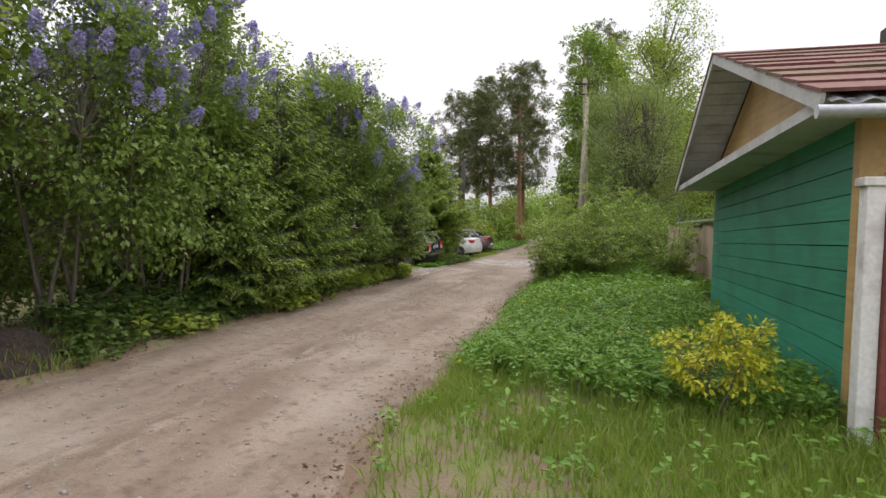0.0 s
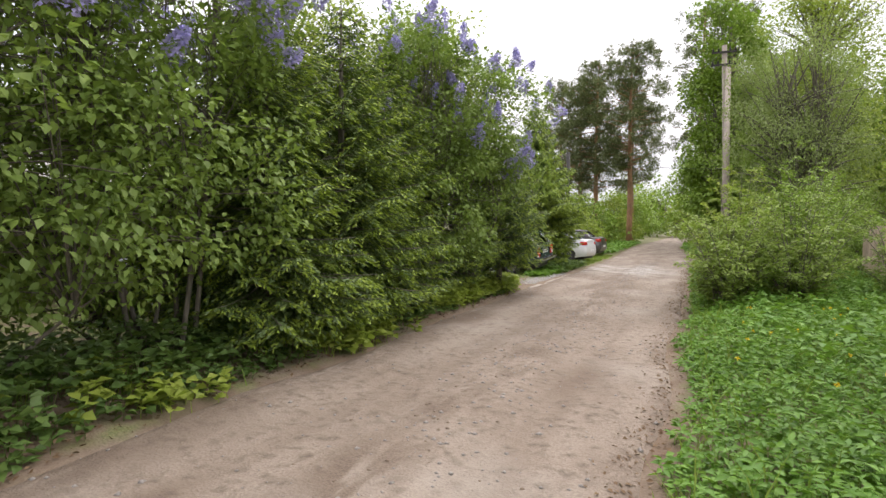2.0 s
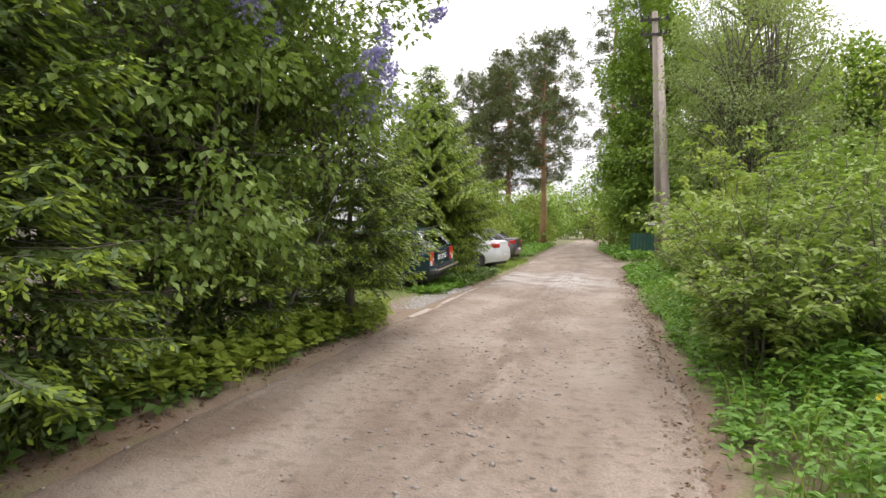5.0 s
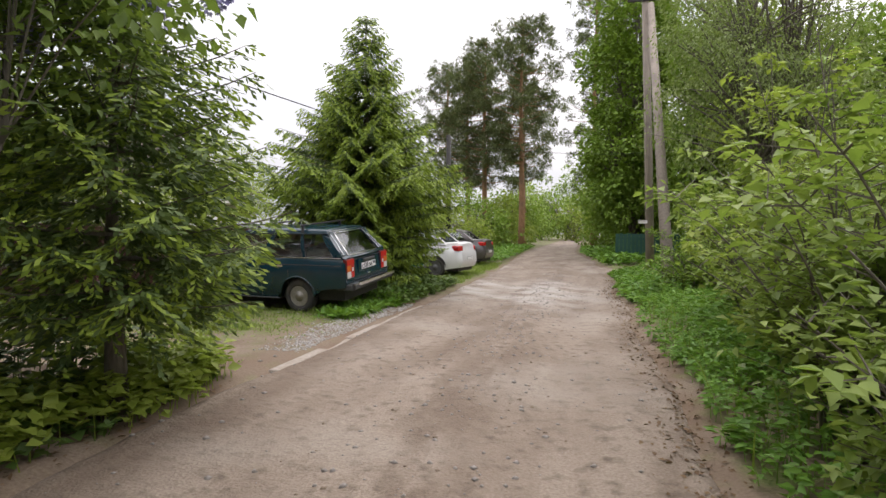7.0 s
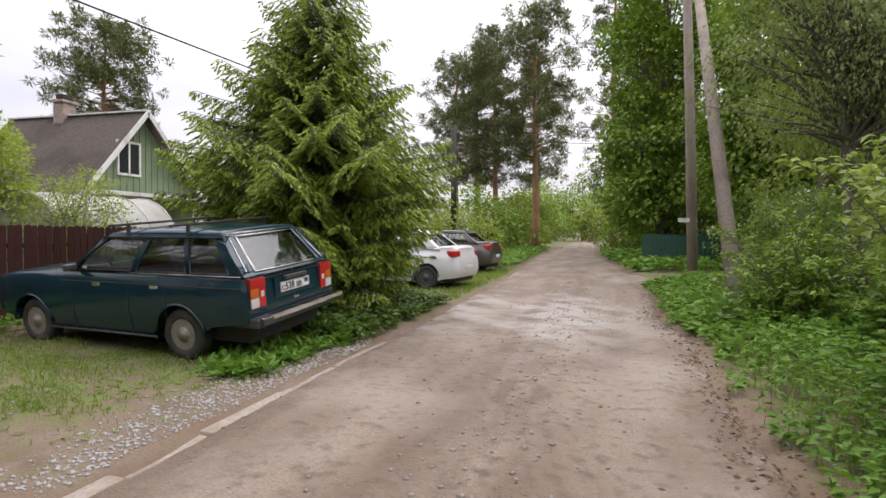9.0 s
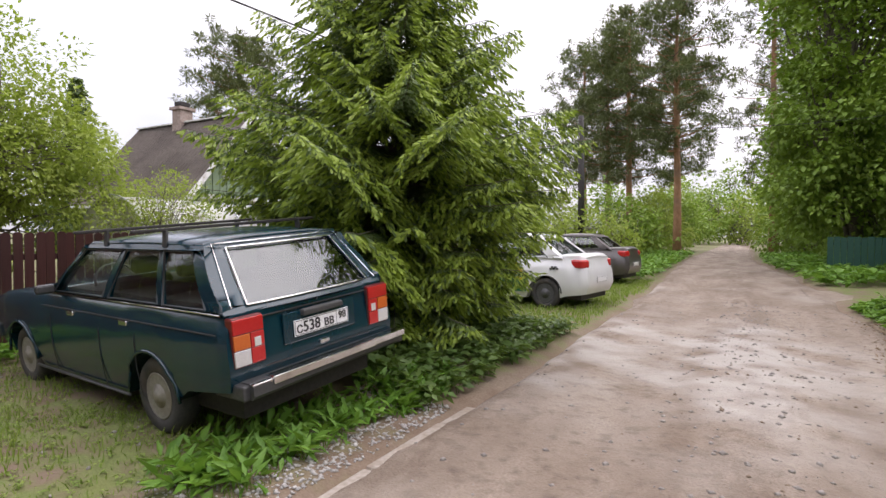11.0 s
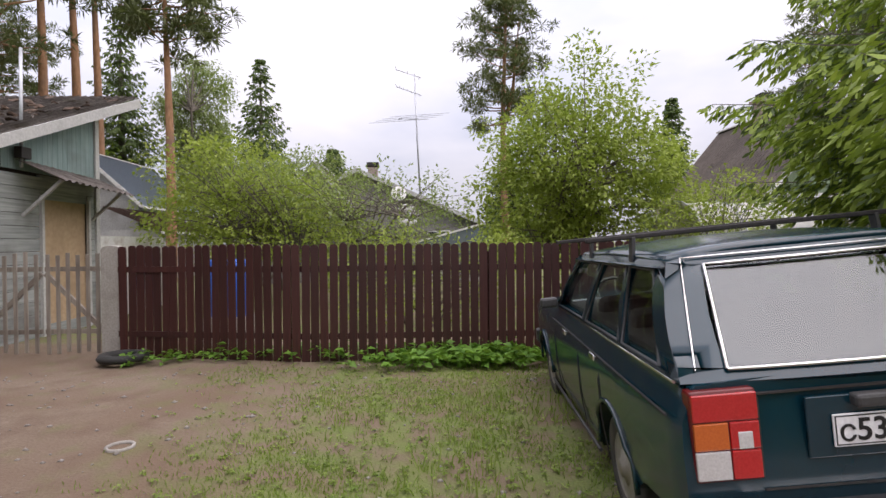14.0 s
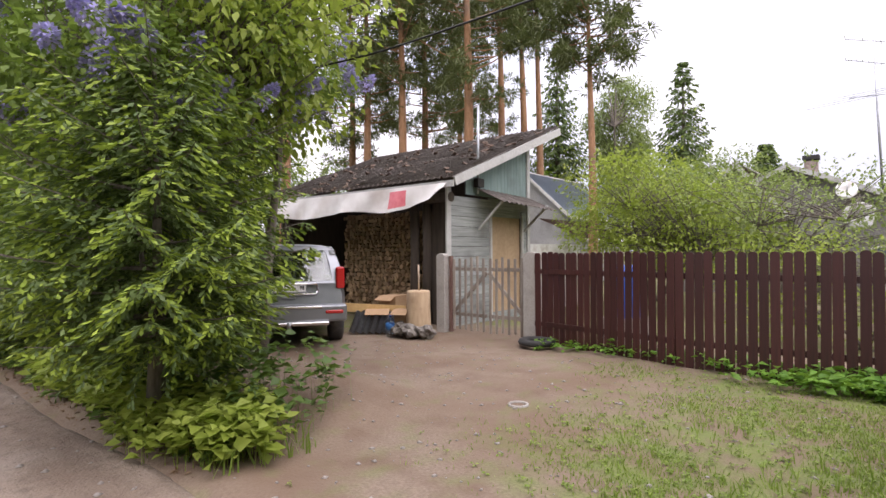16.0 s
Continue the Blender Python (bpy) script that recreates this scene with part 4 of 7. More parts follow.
def spruce(at, label, group="", **k):
    wood, crown = spruce_meshes(**k)
    t = thing("spruce", label, "spruce tree", group, at=at)
    part("trunk", wood, BARK, t)
    hang("crown", crown, NEEDLE_OLD, t)
    return t


def leafy(name, label, category, at, height, blobs, clumps, leaves, leaf, size, seed, group="", bark=BARK, stems=1, spread=0.3, flowers=0, flower_low=0.6, droop=0.3, trunk_r=None, width=0.55, shell=0.55):
    """A broadleaved tree or shrub. blobs: (x, y, z, rx, ry, rz) lumps of the crown."""
    rng = np.random.default_rng(seed)
    t = thing(name, label, category, group, at=at)
    blobs = np.array(blobs, dtype=float)
    vol = blobs[:, 3] * blobs[:, 4] * blobs[:, 5]
    pick = rng.choice(len(blobs), clumps, p=vol / vol.sum())
    q = unit(rng.normal(size=(clumps, 3))) * (rng.uniform(shell ** 3, 1, (clumps, 1)) ** (1 / 3)) * rng.uniform(0.86, 1.12, (clumps, 1))
    q = q * (1 + 0.2 * np.sin(3.3 * q[:, :1] + seed) * np.sin(2.9 * q[:, 1:2] + 2 * seed) + 0.16 * np.sin(6.1 * q[:, 2:] + 3 * q[:, :1] + seed))
    C = blobs[pick, :3] + q * blobs[pick, 3:]
    C = C[C[:, 2] > 0.08]
    wood = bmesh.new()
    r0 = trunk_r or 0.012 * height + 0.012
    tops = []
    for s in range(stems):
        a = rng.uniform(0, 6.28)
        foot = np.array([math.cos(a), math.sin(a), 0]) * (0.12 * (stems > 1)) * (1 + s * 0.25)
        head = foot * (1 + 0.9 * (stems > 1)) + np.array([rng.normal() * 0.08, rng.normal() * 0.08, 1]) * np.array([height, height, height * 0.82])
        if stems > 1:
            j = rng.integers(len(C))
            head = C[j] * np.array([0.8, 0.8, 0.9])
        line = [foot + (head - foot) * u + np.array([math.sin(3 * u + a), math.cos(4 * u + a), 0]) * 0.02 * height * u for u in np.linspace(0, 1, 6)]
        line[0][2] = -0.1
        tube(wood, [tuple(p) for p in line], [r0 * (1 - 0.85 * u) for u in np.linspace(0, 1, 6)], 7)
        tops.append(np.array(line))
    for c in C[:: max(1, len(C) // 160)]:
        line = tops[rng.integers(len(tops))]
        k = int(np.clip(np.searchsorted(line[:, 2], c[2] * 0.72), 1, 4))
        p = line[k]
        mid = (p + c) / 2 + np.array([0, 0, 0.06 * np.linalg.norm(c - p)])
        tube(wood, [tuple(p), tuple(mid), tuple(c)], [r0 * 0.3, r0 * 0.18, 0.004], 4, False)
    part("trunk", wood, bark, t)
    n = len(C) * leaves
    cen = np.repeat(C, leaves, 0)
    off = rng.normal(size=(n, 3))
    off *= np.minimum(1, 1.6 / np.linalg.norm(off, axis=1, keepdims=True)) * spread * np.array([1, 1, 0.75])
    base = cen + off
    mid = blobs[:, :3].mean(0)
    way = unit(unit(base - mid) * 0.4 + unit(off) * 0.5 + rng.normal(size=(n, 3)) * 0.5 + np.array([0, 0, -droop]))
    v, f = leaf_arrays(base, way, size * rng.uniform(0.6, 1.25, n), width, 0.3, rng)
    hang("crown", array_mesh("crown", v, f, [leaf]), leaf, t)
    if flowers:
        hi = C[C[:, 2] > height * flower_low]
        far_out = np.linalg.norm((hi - blobs[0, :3]) / blobs[0, 3:], axis=1)
        hi = hi[np.argsort(-far_out)[: flowers * 2]]
        hi = hi[rng.permutation(len(hi))[:flowers]]
        V = []
        for c in hi:
            d = unit(c - mid) * 0.5 + np.array([0, 0, 0.6]) + rng.normal(size=3) * 0.3
            d = d / np.linalg.norm(d)
            m = 190
            u = rng.random(m)
            rad = 0.085 * (1 - 0.7 * u) * rng.uniform(0.75, 1.15)
            o = unit(rng.normal(size=(m, 3)))
            V.append((c + unit(c - blobs[0, :3]) * 0.26 + d * (u * 0.21)[:, None] + o * rad[:, None], o))
        fb, fw = np.concatenate([a for a, _ in V]), np.concatenate([b for _, b in V])
        fv, ff = leaf_arrays(fb, fw, np.full(len(fb), 0.040), 0.95, 0.1, rng)
        hang("blossom", array_mesh("blossom", fv, ff, [FLOWER]), FLOWER, t, "pale violet lilac blossom")
    return t


def pine(at, label, height, seed, clumps=46, crown_from=0.55, reach=2.6, lean=0.0, group="pines", fork=False):
    rng = np.random.default_rng(seed)
    t = thing("pine", label, "pine tree", group, at=at)
    wood = bmesh.new()
    zs = np.linspace(0, 1, 9)
    line = np.array([(lean * height * u + 0.12 * math.sin(5 * u + seed), 0.12 * math.cos(4 * u + seed), height * u) for u in zs])
    line[0, 2] = -0.3
    r0 = 0.0125 * height + 0.06
    tube(wood, [tuple(p) for p in line], [r0 * (1 - 0.8 * u) for u in zs], 10)
    if fork:
        a = line[4]
        tube(wood, [tuple(a), tuple(a + np.array([0.5, 0.4, height * 0.15])), tuple(a + np.array([0.9, 0.6, height * 0.42]))], [r0 * 0.55, r0 * 0.4, 0.03], 8)
    B, W = [], []
    for i in range(clumps):
        f = crown_from + (1 - crown_from) * (i + rng.random()) / clumps
        g = (f - crown_from) / (1 - crown_from)
        p = np.array([np.interp(f, zs, line[:, c]) for c in range(3)])
        a = rng.uniform(0, 6.28)
        r = reach * (0.35 + 0.75 * math.sin(math.pi * (0.18 + 0.78 * g))) * rng.uniform(0.35, 1.0)
        c = p + np.array([math.cos(a) * r, math.sin(a) * r, r * rng.uniform(-0.05, 0.4)])
        tube(wood, [tuple(p), tuple((p + c) / 2 + np.array([0, 0, -0.05 * r])), tuple(c)], [0.05 * (1.2 - g), 0.035, 0.012], 4, False)
        for k in range(4):
            cc = c + rng.normal(size=3) * np.array([0.5, 0.5, 0.22]) * reach / 2.6
            m = 40
            o = unit(rng.normal(size=(m, 3)) + np.array([0, 0, 0.25]))
            B.append(cc + o * np.array([0.34, 0.34, 0.2]) * rng.uniform(0.1, 1, (m, 1)))
            W.append(unit(o + rng.normal(size=(m, 3)) * 0.5))
    part("trunk", wood, PINE_BARK, t)
    B, W = np.concatenate(B), np.concatenate(W)
    v, f = leaf_arrays(B, W, rng.uniform(0.3, 0.46, len(B)), 0.19, 0.2, rng)
    hang("crown", array_mesh("crown", v, f, [PINE_NEEDLE]), PINE_NEEDLE, t)
    return t


def gp(x, y, turn=0.0):
    """A pose on the ground."""
    return pose(x, y, float(ground_z(x, y)), 0, 0, turn)


# the hedge along the left side of the road
lil = dict(leaf=LILAC_LEAF, size=0.088, stems=7, spread=0.2, width=0.7, shell=0.7, trunk_r=0.032)
leafy("lilac_bush", "tall lilac bush with violet blossom and bare lower stems", "lilac", gp(-6.85, 5.6), 4.9, [(0, 0, 3.2, 1.3, 1.6, 1.8), (0.3, 0.6, 1.7, 1.0, 1.3, 1.0)], 215, 68, seed=21, group="hedge lilacs", flowers=120, flower_low=0.6, **lil)
leafy("lilac_bush", "tall lilac bush with violet blossom and bare lower stems", "lilac", gp(-6.8, 7.4), 5.5, [(0, 0, 3.5, 1.4, 1.7, 2.0), (0.4, 0, 2.0, 1.1, 1.4, 1.2)], 260, 68, seed=22, group="hedge lilacs", flowers=120, flower_low=0.6, **lil)
leafy("lilac_bush", "dense lilac bush with violet blossom near its top", "lilac", gp(-6.6, 12.9), 5.6, [(0, 0, 3.7, 1.45, 1.6, 1.95), (0.4, 0.2, 2.0, 1.1, 1.5, 1.4)], 260, 68, seed=23, group="hedge lilacs", flowers=56, flower_low=0.55, **lil)
leafy("lilac_bush", "dense lilac bush with violet blossom near its top", "lilac", gp(-6.35, 14.7), 5.3, [(0, 0, 3.7, 1.4, 1.3, 1.65), (0.4, 0.2, 2.6, 1.1, 1.1, 1.0)], 200, 68, seed=29, group="hedge lilacs", flowers=60, flower_low=0.5, **lil)
leafy("lilac_bush", "lilac bush with violet blossom leaning over the yard", "lilac", gp(-7.55, 13.2), 5.4, [(-0.2, 0.3, 3.9, 1.2, 1.1, 1.5), (-0.9, 0.9, 4.0, 0.7, 0.7, 0.8), (0.3, 0.4, 2.4, 1.0, 1.0, 1.2)], 170, 68, seed=24, group="hedge lilacs", flowers=64, flower_low=0.55, **lil)
leafy("maple_sapling", "yellowish green maple boughs at the start of the hedge", "tree", gp(-7.2, 3.0), 4.8, [(0, 0, 3.4, 1.4, 1.4, 1.4), (0.3, -0.6, 2.1, 1.0, 1.2, 1.0), (0.4, 0.7, 2.9, 0.9, 0.9, 0.9)], 210, 56, LIGHT_LEAF, 0.12, 25, stems=4, spread=0.24, width=0.85)
t = leafy("flowering_shrub", "waist-high shrub with clusters of white blossom", "shrub", gp(-6.4, 2.95), 1.7, [(0, 0, 0.95, 0.75, 0.85, 0.75)], 130, 46, MAPLE_LEAF, 0.075, 31, stems=9, spread=0.15, width=0.6)
srng = np.random.default_rng(32)
d = unit(srng.normal(size=(46, 3)) * np.array([1, 1, 0.8]) + np.array([0.5, 0.1, 0.3]))
d = np.repeat(np.array([0, 0, 0.95]) + d * np.array([0.95, 1.05, 0.92]), 40, 0)
o = unit(srng.normal(size=(len(d), 3)))
fv, ff = leaf_arrays(d + o * 0.055, o, np.full(len(d), 0.03), 0.95, 0.1, srng)
WHITE_PETAL = leaf_mat("white_petal", (0.62, 0.62, 0.5), (0.8, 0.8, 0.72), 0.6, 0.25, 0.0)
hang("blossom", array_mesh("blossom", fv, ff, [WHITE_PETAL]), WHITE_PETAL, t, "white blossom")
mound = thing("soil_mound", "low mound of dark compost under the hedge, tree shade in its colour", "mound", at=pose(-6.5, 4.45, 0))
bm = bmesh.new()
bmesh.ops.create_grid(bm, x_segments=36, y_segments=36, size=1.0)
for v in bm.verts:
    r = min(1.0, v.co.length)
    q = v.co * 3.0
    v.co.x *= 0.9
    v.co.z = float(ground_z(v.co.x - 6.5, v.co.y + 4.45)) + 0.2 * (1 - r * r) ** 2 + 0.05 * noise.noise(q) * (1 - r) + 0.025 * noise.noise(q * 4) * (1 - r) + 0.03 - 0.12 * r ** 4
# dark soil, with the shade of the boughs overhead put into its colour
part("heap", bm, surface("dark_and_shaded_compost", (0.014, 0.010, 0.008), (0.05, 0.034, 0.025), 0.95, 22, 5, (0.06, 0.038, 0.026), 0, 1.0, 0.06), mound)
leafy("ash_tree", "young light green broadleaved tree behind the hedge", "tree", gp(-7.5, 14.55), 6.3, [(0, 0, 4.5, 1.4, 1.5, 1.7), (0.6, 0.8, 3.6, 1.2, 1.3, 1.3)], 150, 50, LIGHT_LEAF, 0.12, 26, stems=3, spread=0.26)
leafy("ash_tree", "light green broadleaved tree behind the hedge", "tree", gp(-8.4, 11.2), 5.9, [(0, 0, 4.2, 1.4, 1.7, 1.6)], 130, 50, LIGHT_LEAF, 0.12, 27, stems=3, spread=0.26)
leafy("ash_tree", "yellowish green broadleaved shrub behind the lilac", "tree", gp(-8.4, 3.4), 4.8, [(0, 0, 3.2, 1.5, 1.8, 1.6)], 130, 50, LIGHT_LEAF, 0.11, 28, stems=3, spread=0.26)
for x, y, h in ((-8.6, 5.6, 3.0), (-8.8, 8.2, 3.2), (-8.4, 1.0, 3.2), (-8.1, 4.0, 3.3), (-8.5, 9.6, 3.0)):
    leafy("shrub", "shaded shrub filling the back of the hedge", "shrub", gp(x, y), h, [(0, 0, h * 0.5, 0.9, 1.5, h * 0.5)], 110, 50, LILAC_LEAF, 0.11, int(x * -10 + y), group="hedge shrubs", stems=6, spread=0.22)
hedge = [(-6.6, 8.7, 4.7, 1.55), (-6.5, 10.2, 4.9, 1.6), (-6.55, 11.5, 4.6, 1.5), (-7.6, 9.6, 6.0, 1.2), (-6.6, 14.0, 4.7, 1.3), (-5.88, 15.95, 3.2, 1.4)]
for k, (x, y, h, r) in enumerate(hedge):
    spruce(gp(x, y, 37 * k), "young spruce in the hedge with bright new shoots", "hedge spruces", skirt=0.12 if y < 15 else 0.3, height=h, radius=r, seed=40 + k, whorls=int(h / 0.23), per=9, bare=0.05 if y < 15 else 0.24, droop=0.3 if y < 15 else 0.1, spacing=0.06, taper=0.66 if y < 15 else 0.5, new_share=0.55, shoot=0.078, width=0.03)
spruce(gp(-7.5, 24.4, 10), "bushy spruce with bright drooping new shoots beside the estate car", height=6.3, radius=3.6, cap=2.3, seed=60, whorls=28, per=12, spacing=0.054, droop=0.4, bare=0.04, new_share=0.85, shoot=0.094, taper=1.12, width=0.027, hang_low=0.24, skirt=0.3)

# shrubs and trees on the right side
def wand_shrub(at, label, height, reach, seed, leaf, stems=26, size=0.085):
    """A wild shrub of thin arching stems, with leafy side twigs along their upper part."""
    rng = np.random.default_rng(seed)
    t = thing("shrub", label, "shrub", "roadside shrubs", at=at)
    wood = bmesh.new()
    B, W = [], []
    for i in range(stems):
        a = 2.4 * i + rng.normal() * 0.3
        out = np.array([math.cos(a), math.sin(a), 0])
        r = reach * rng.uniform(0.1, 1.1)
        h = height * rng.uniform(0.42, 1.08) * (1 - 0.18 * (r / reach) ** 2)
        foot = out * 0.22 * rng.uniform(0.2, 1)
        us = np.linspace(0, 1, 8)
        wob = rng.normal(size=2) * 0.06
        line = np.array([foot + out * r * u ** 1.7 + np.array([wob[0] * math.sin(4 * u), wob[1] * math.sin(5 * u), h * (u - 0.12 * (r / reach) * u ** 3)]) for u in us])
        line[0, 2] = -0.06
        tube(wood, [tuple(p) for p in line], [0.014 * (1 - 0.8 * u) for u in us], 5, False)
        for k in range(13):
            u = rng.uniform(0.22, 1.0)
            p = np.array([np.interp(u, us, line[:, c]) for c in range(3)])
            b = rng.uniform(0, 6.28)
            d = unit(np.array([math.cos(b), math.sin(b), rng.uniform(0.0, 0.7)]) + 0.4 * out)
            L = rng.uniform(0.22, 0.5) * (1.15 - 0.5 * u)
            tube(wood, [tuple(p), tuple(p + d * L)], [0.005, 0.002], 3, False)
            m = int(rng.integers(12, 20))
            f = np.linspace(0.15, 1.0, m)[:, None]
            B.append(p + d * L * f + rng.normal(size=(m, 3)) * 0.025)
            side = np.cross(d, [0, 0, 1.0]) * np.where(np.arange(m) % 2, 1.0, -1.0)[:, None]
            W.append(unit(d * 0.6 + side * 0.9 + np.array([0, 0, -0.25]) + rng.normal(size=(m, 3)) * 0.35))
    part("stem", wood, BARK, t)
    B, W = np.concatenate(B), np.concatenate(W)
    v, f = leaf_arrays(B, W, size * rng.uniform(0.6, 1.25, len(B)), 0.55, 0.3, rng)
    hang("crown", array_mesh("crown", v, f, [leaf]), leaf, t)


WILD_LEAF = leaf_mat("wild_shrub_leaf", (0.17, 0.25, 0.045), (0.30, 0.38, 0.085), through_light=0.42)
for k, (x, y, h, r, n, lf) in enumerate(((-1.0, 14.9, 2.2, 0.95, 30, WILD_LEAF), (0.2, 15.6, 2.5, 1.0, 26, WILD_LEAF), (-0.85, 16.6, 2.8, 1.05, 34, WILD_LEAF), (0.5, 17.2, 3.1, 1.1, 32, MAPLE_LEAF), (-0.5, 18.4, 3.3, 1.0, 32, LIGHT_LEAF), (0.8, 19.2, 3.9, 1.2, 34, MAPLE_LEAF), (-0.35, 20.3, 2.6, 1.0, 30, WILD_LEAF), (-0.3, 24.5, 2.0, 0.85, 26, MAPLE_LEAF), (0.7, 23.4, 2.3, 1.0, 26, MAPLE_LEAF), (1.3, 21.2, 3.4, 1.2, 30, MAPLE_LEAF), (2.2, 16.5, 2.6, 1.0, 22, WILD_LEAF))):
    wand_shrub(gp(x, y, 40 * k), "light green wild shrub of thin arching stems" if lf != MAPLE_LEAF else "shaded green shrub of thin arching stems", h, r, 71 + k, lf, n)
leafy("willow_tree", "olive green willow with a dark leaning trunk", "tree", gp(1.9, 28.4), 10.0, [(0, 0, 7.2, 2.3, 2.4, 2.6), (-1.1, -0.6, 5.0, 1.9, 2.0, 1.9), (0.9, -0.4, 4.2, 2.1, 2.0, 2.0), (-1.4, -0.5, 7.2, 1.4, 1.4, 1.6)], 430, 62, BIRCH_LEAF, 0.095, 76, stems=3, spread=0.34, trunk_r=0.17, droop=0.8)
leafy("shrub", "dark shaded shrub under the willow", "shrub", gp(2.2, 25.2), 2.8, [(0, 0, 1.6, 1.2, 1.4, 1.2)], 150, 60, LILAC_LEAF, 0.1, 98, group="roadside shrubs", stems=7, spread=0.25)
leafy("shrub", "dark shaded shrub under the willow", "shrub", gp(1.6, 30.6), 2.6, [(0, 0, 1.5, 1.0, 1.2, 1.1)], 120, 60, LILAC_LEAF, 0.1, 99, group="roadside shrubs", stems=7, spread=0.25)
leafy("willow_tree", "light olive tree beyond the plank fence", "tree", gp(6.2, 24.5), 6.8, [(0, 0, 4.6, 2.4, 2.4, 2.0), (1.5, 1, 3.4, 2.0, 2.0, 1.6)], 240, 55, LIGHT_LEAF, 0.12, 77, stems=3, spread=0.38)
leafy("willow_tree", "light olive tree beyond the plank fence", "tree", gp(10.5, 30.0), 8.0, [(0, 0, 5.2, 3.0, 3.0, 2.4), (-2, 1, 3.6, 2.0, 2.0, 1.8)], 240, 50, LIGHT_LEAF, 0.14, 78, stems=3, spread=0.45)
mp = dict(leaf=MAPLE_LEAF, spread=0.45, width=0.8)
leafy("maple_tree", "dense dark green maple with low boughs", "maple tree", gp(0.4, 46.5), 18.0, [(0, 0, 12.0, 3.0, 3.0, 5.8), (-1.0, -0.5, 5.2, 2.6, 2.6, 3.4), (0.8, 0, 3.2, 2.6, 2.6, 2.2)], 520, 60, size=0.24, seed=81, stems=3, trunk_r=0.2, **mp)
leafy("maple_tree", "dense dark green maple with low boughs", "maple tree", gp(4.2, 42.5), 13.0, [(0, 0, 8.6, 3.0, 3.0, 4.2), (-0.6, -0.5, 4.8, 2.8, 2.8, 3.0)], 420, 60, size=0.24, seed=82, stems=3, trunk_r=0.2, **mp)
leafy("maple_tree", "dense green maple farther along the track", "maple tree", gp(1.0, 56.0), 13.0, [(0, 0, 8.0, 3.0, 3.4, 4.4), (-0.3, 0, 4.0, 2.8, 3.0, 2.8)], 360, 50, size=0.3, seed=83, stems=2, trunk_r=0.2, **mp)
leafy("birch_tree", "light green birch with a tall airy crown", "birch tree", gp(4.0, 36.0), 16.0, [(0, 0, 10.8, 2.2, 2.2, 5.0), (0.3, 0, 5.2, 1.9, 1.9, 2.6)], 330, 55, LIGHT_LEAF, 0.17, 84, stems=1, spread=0.4)
leafy("maple_tree", "broad dark tree by the side track", "maple tree", gp(9.0, 41.0), 11.0, [(0, 0, 6.6, 3.6, 3.2, 4.0)], 330, 50, size=0.28, seed=85, stems=2, trunk_r=0.2, **mp)

for k, (x, y, h, r) in enumerate(((5.0, 29.5, 4.0, 2.0), (8.5, 34.0, 4.5, 2.4), (12.5, 37.5, 6.0, 3.0), (3.0, 39.5, 3.2, 1.6), (6.6, 39.8, 4.2, 2.0), (1.6, 49.0, 5.0, 2.4), (5.2, 48.5, 5.2, 2.6), (9.6, 47.5, 5.5, 2.8), (14.5, 46.0, 6.0, 3.2), (19.0, 43.0, 6.5, 3.4), (14.0, 25.0, 6.0, 3.0))):
    leafy("bush", "rounded green bush beyond the side track", "bush", gp(x, y), h, [(0, 0, h * 0.5, r, r, h * 0.5)], 110, 34, MAPLE_LEAF, 0.18, 90 + k, group="far bushes", stems=3, spread=0.12 * r + 0.16)

# beyond: bushes and woods along the track
for k, (x, y, h, r, lf) in enumerate(((-10.4, 53, 4.6, 2.3, MAPLE_LEAF), (-10.2, 64, 5.0, 2.4, LIGHT_LEAF), (-10.5, 47, 3.0, 1.8, LIGHT_LEAF), (-13.5, 41, 4.4, 2.2, LIGHT_LEAF), (1.2, 70, 8, 3.2, MAPLE_LEAF), (-11.6, 78, 6.5, 3.4, MAPLE_LEAF), (1.6, 86, 11, 4.0, MAPLE_LEAF), (-12.2, 96, 8, 4.2, MAPLE_LEAF), (-4.6, 124, 9, 5.0, LIGHT_LEAF), (-12, 120, 12, 5.5, MAPLE_LEAF), (4, 110, 12, 5.5, MAPLE_LEAF), (-16, 58, 4.5, 2.6, LIGHT_LEAF), (-22, 64, 5.0, 3.0, MAPLE_LEAF), (-0.4, 62, 5.5, 2.3, MAPLE_LEAF), (-6.5, 150, 14, 7.0, MAPLE_LEAF), (-15, 138, 13, 6.5, LIGHT_LEAF), (3, 140, 14, 7.0, MAPLE_LEAF))):
    leafy("bush", "rounded green bush along the far track", "bush", gp(x, y), h, [(0, 0, h * 0.5, r, r, h * 0.5), (0.4 * r, -0.3 * r, h * 0.36, r * 0.8, r * 0.8, h * 0.36)], 110, 24, lf, 0.09 * h * 0.6 + 0.06, 100 + k, group="far bushes", stems=3, spread=0.12 * r + 0.16)
for k, (x, y, h, s, cf) in enumerate(((-7.9, 60, 19.5, 1, 0.45), (-11.6, 62.5, 19.0, 2, 0.38), (-13.7, 65, 17.5, 3, 0.42), (-1.6, 73, 27, 4, 0.3), (-9.4, 76, 20, 5, 0.4), (1.5, 76, 29, 6, 0.35), (-17.0, 70, 19, 7, 0.4), (-36, 46, 15.5, 8, 0.55))):
    pine(gp(x, y, 50 * k), "tall pine with a bare orange upper trunk", h, s, 100, cf - 0.08, 3.2)

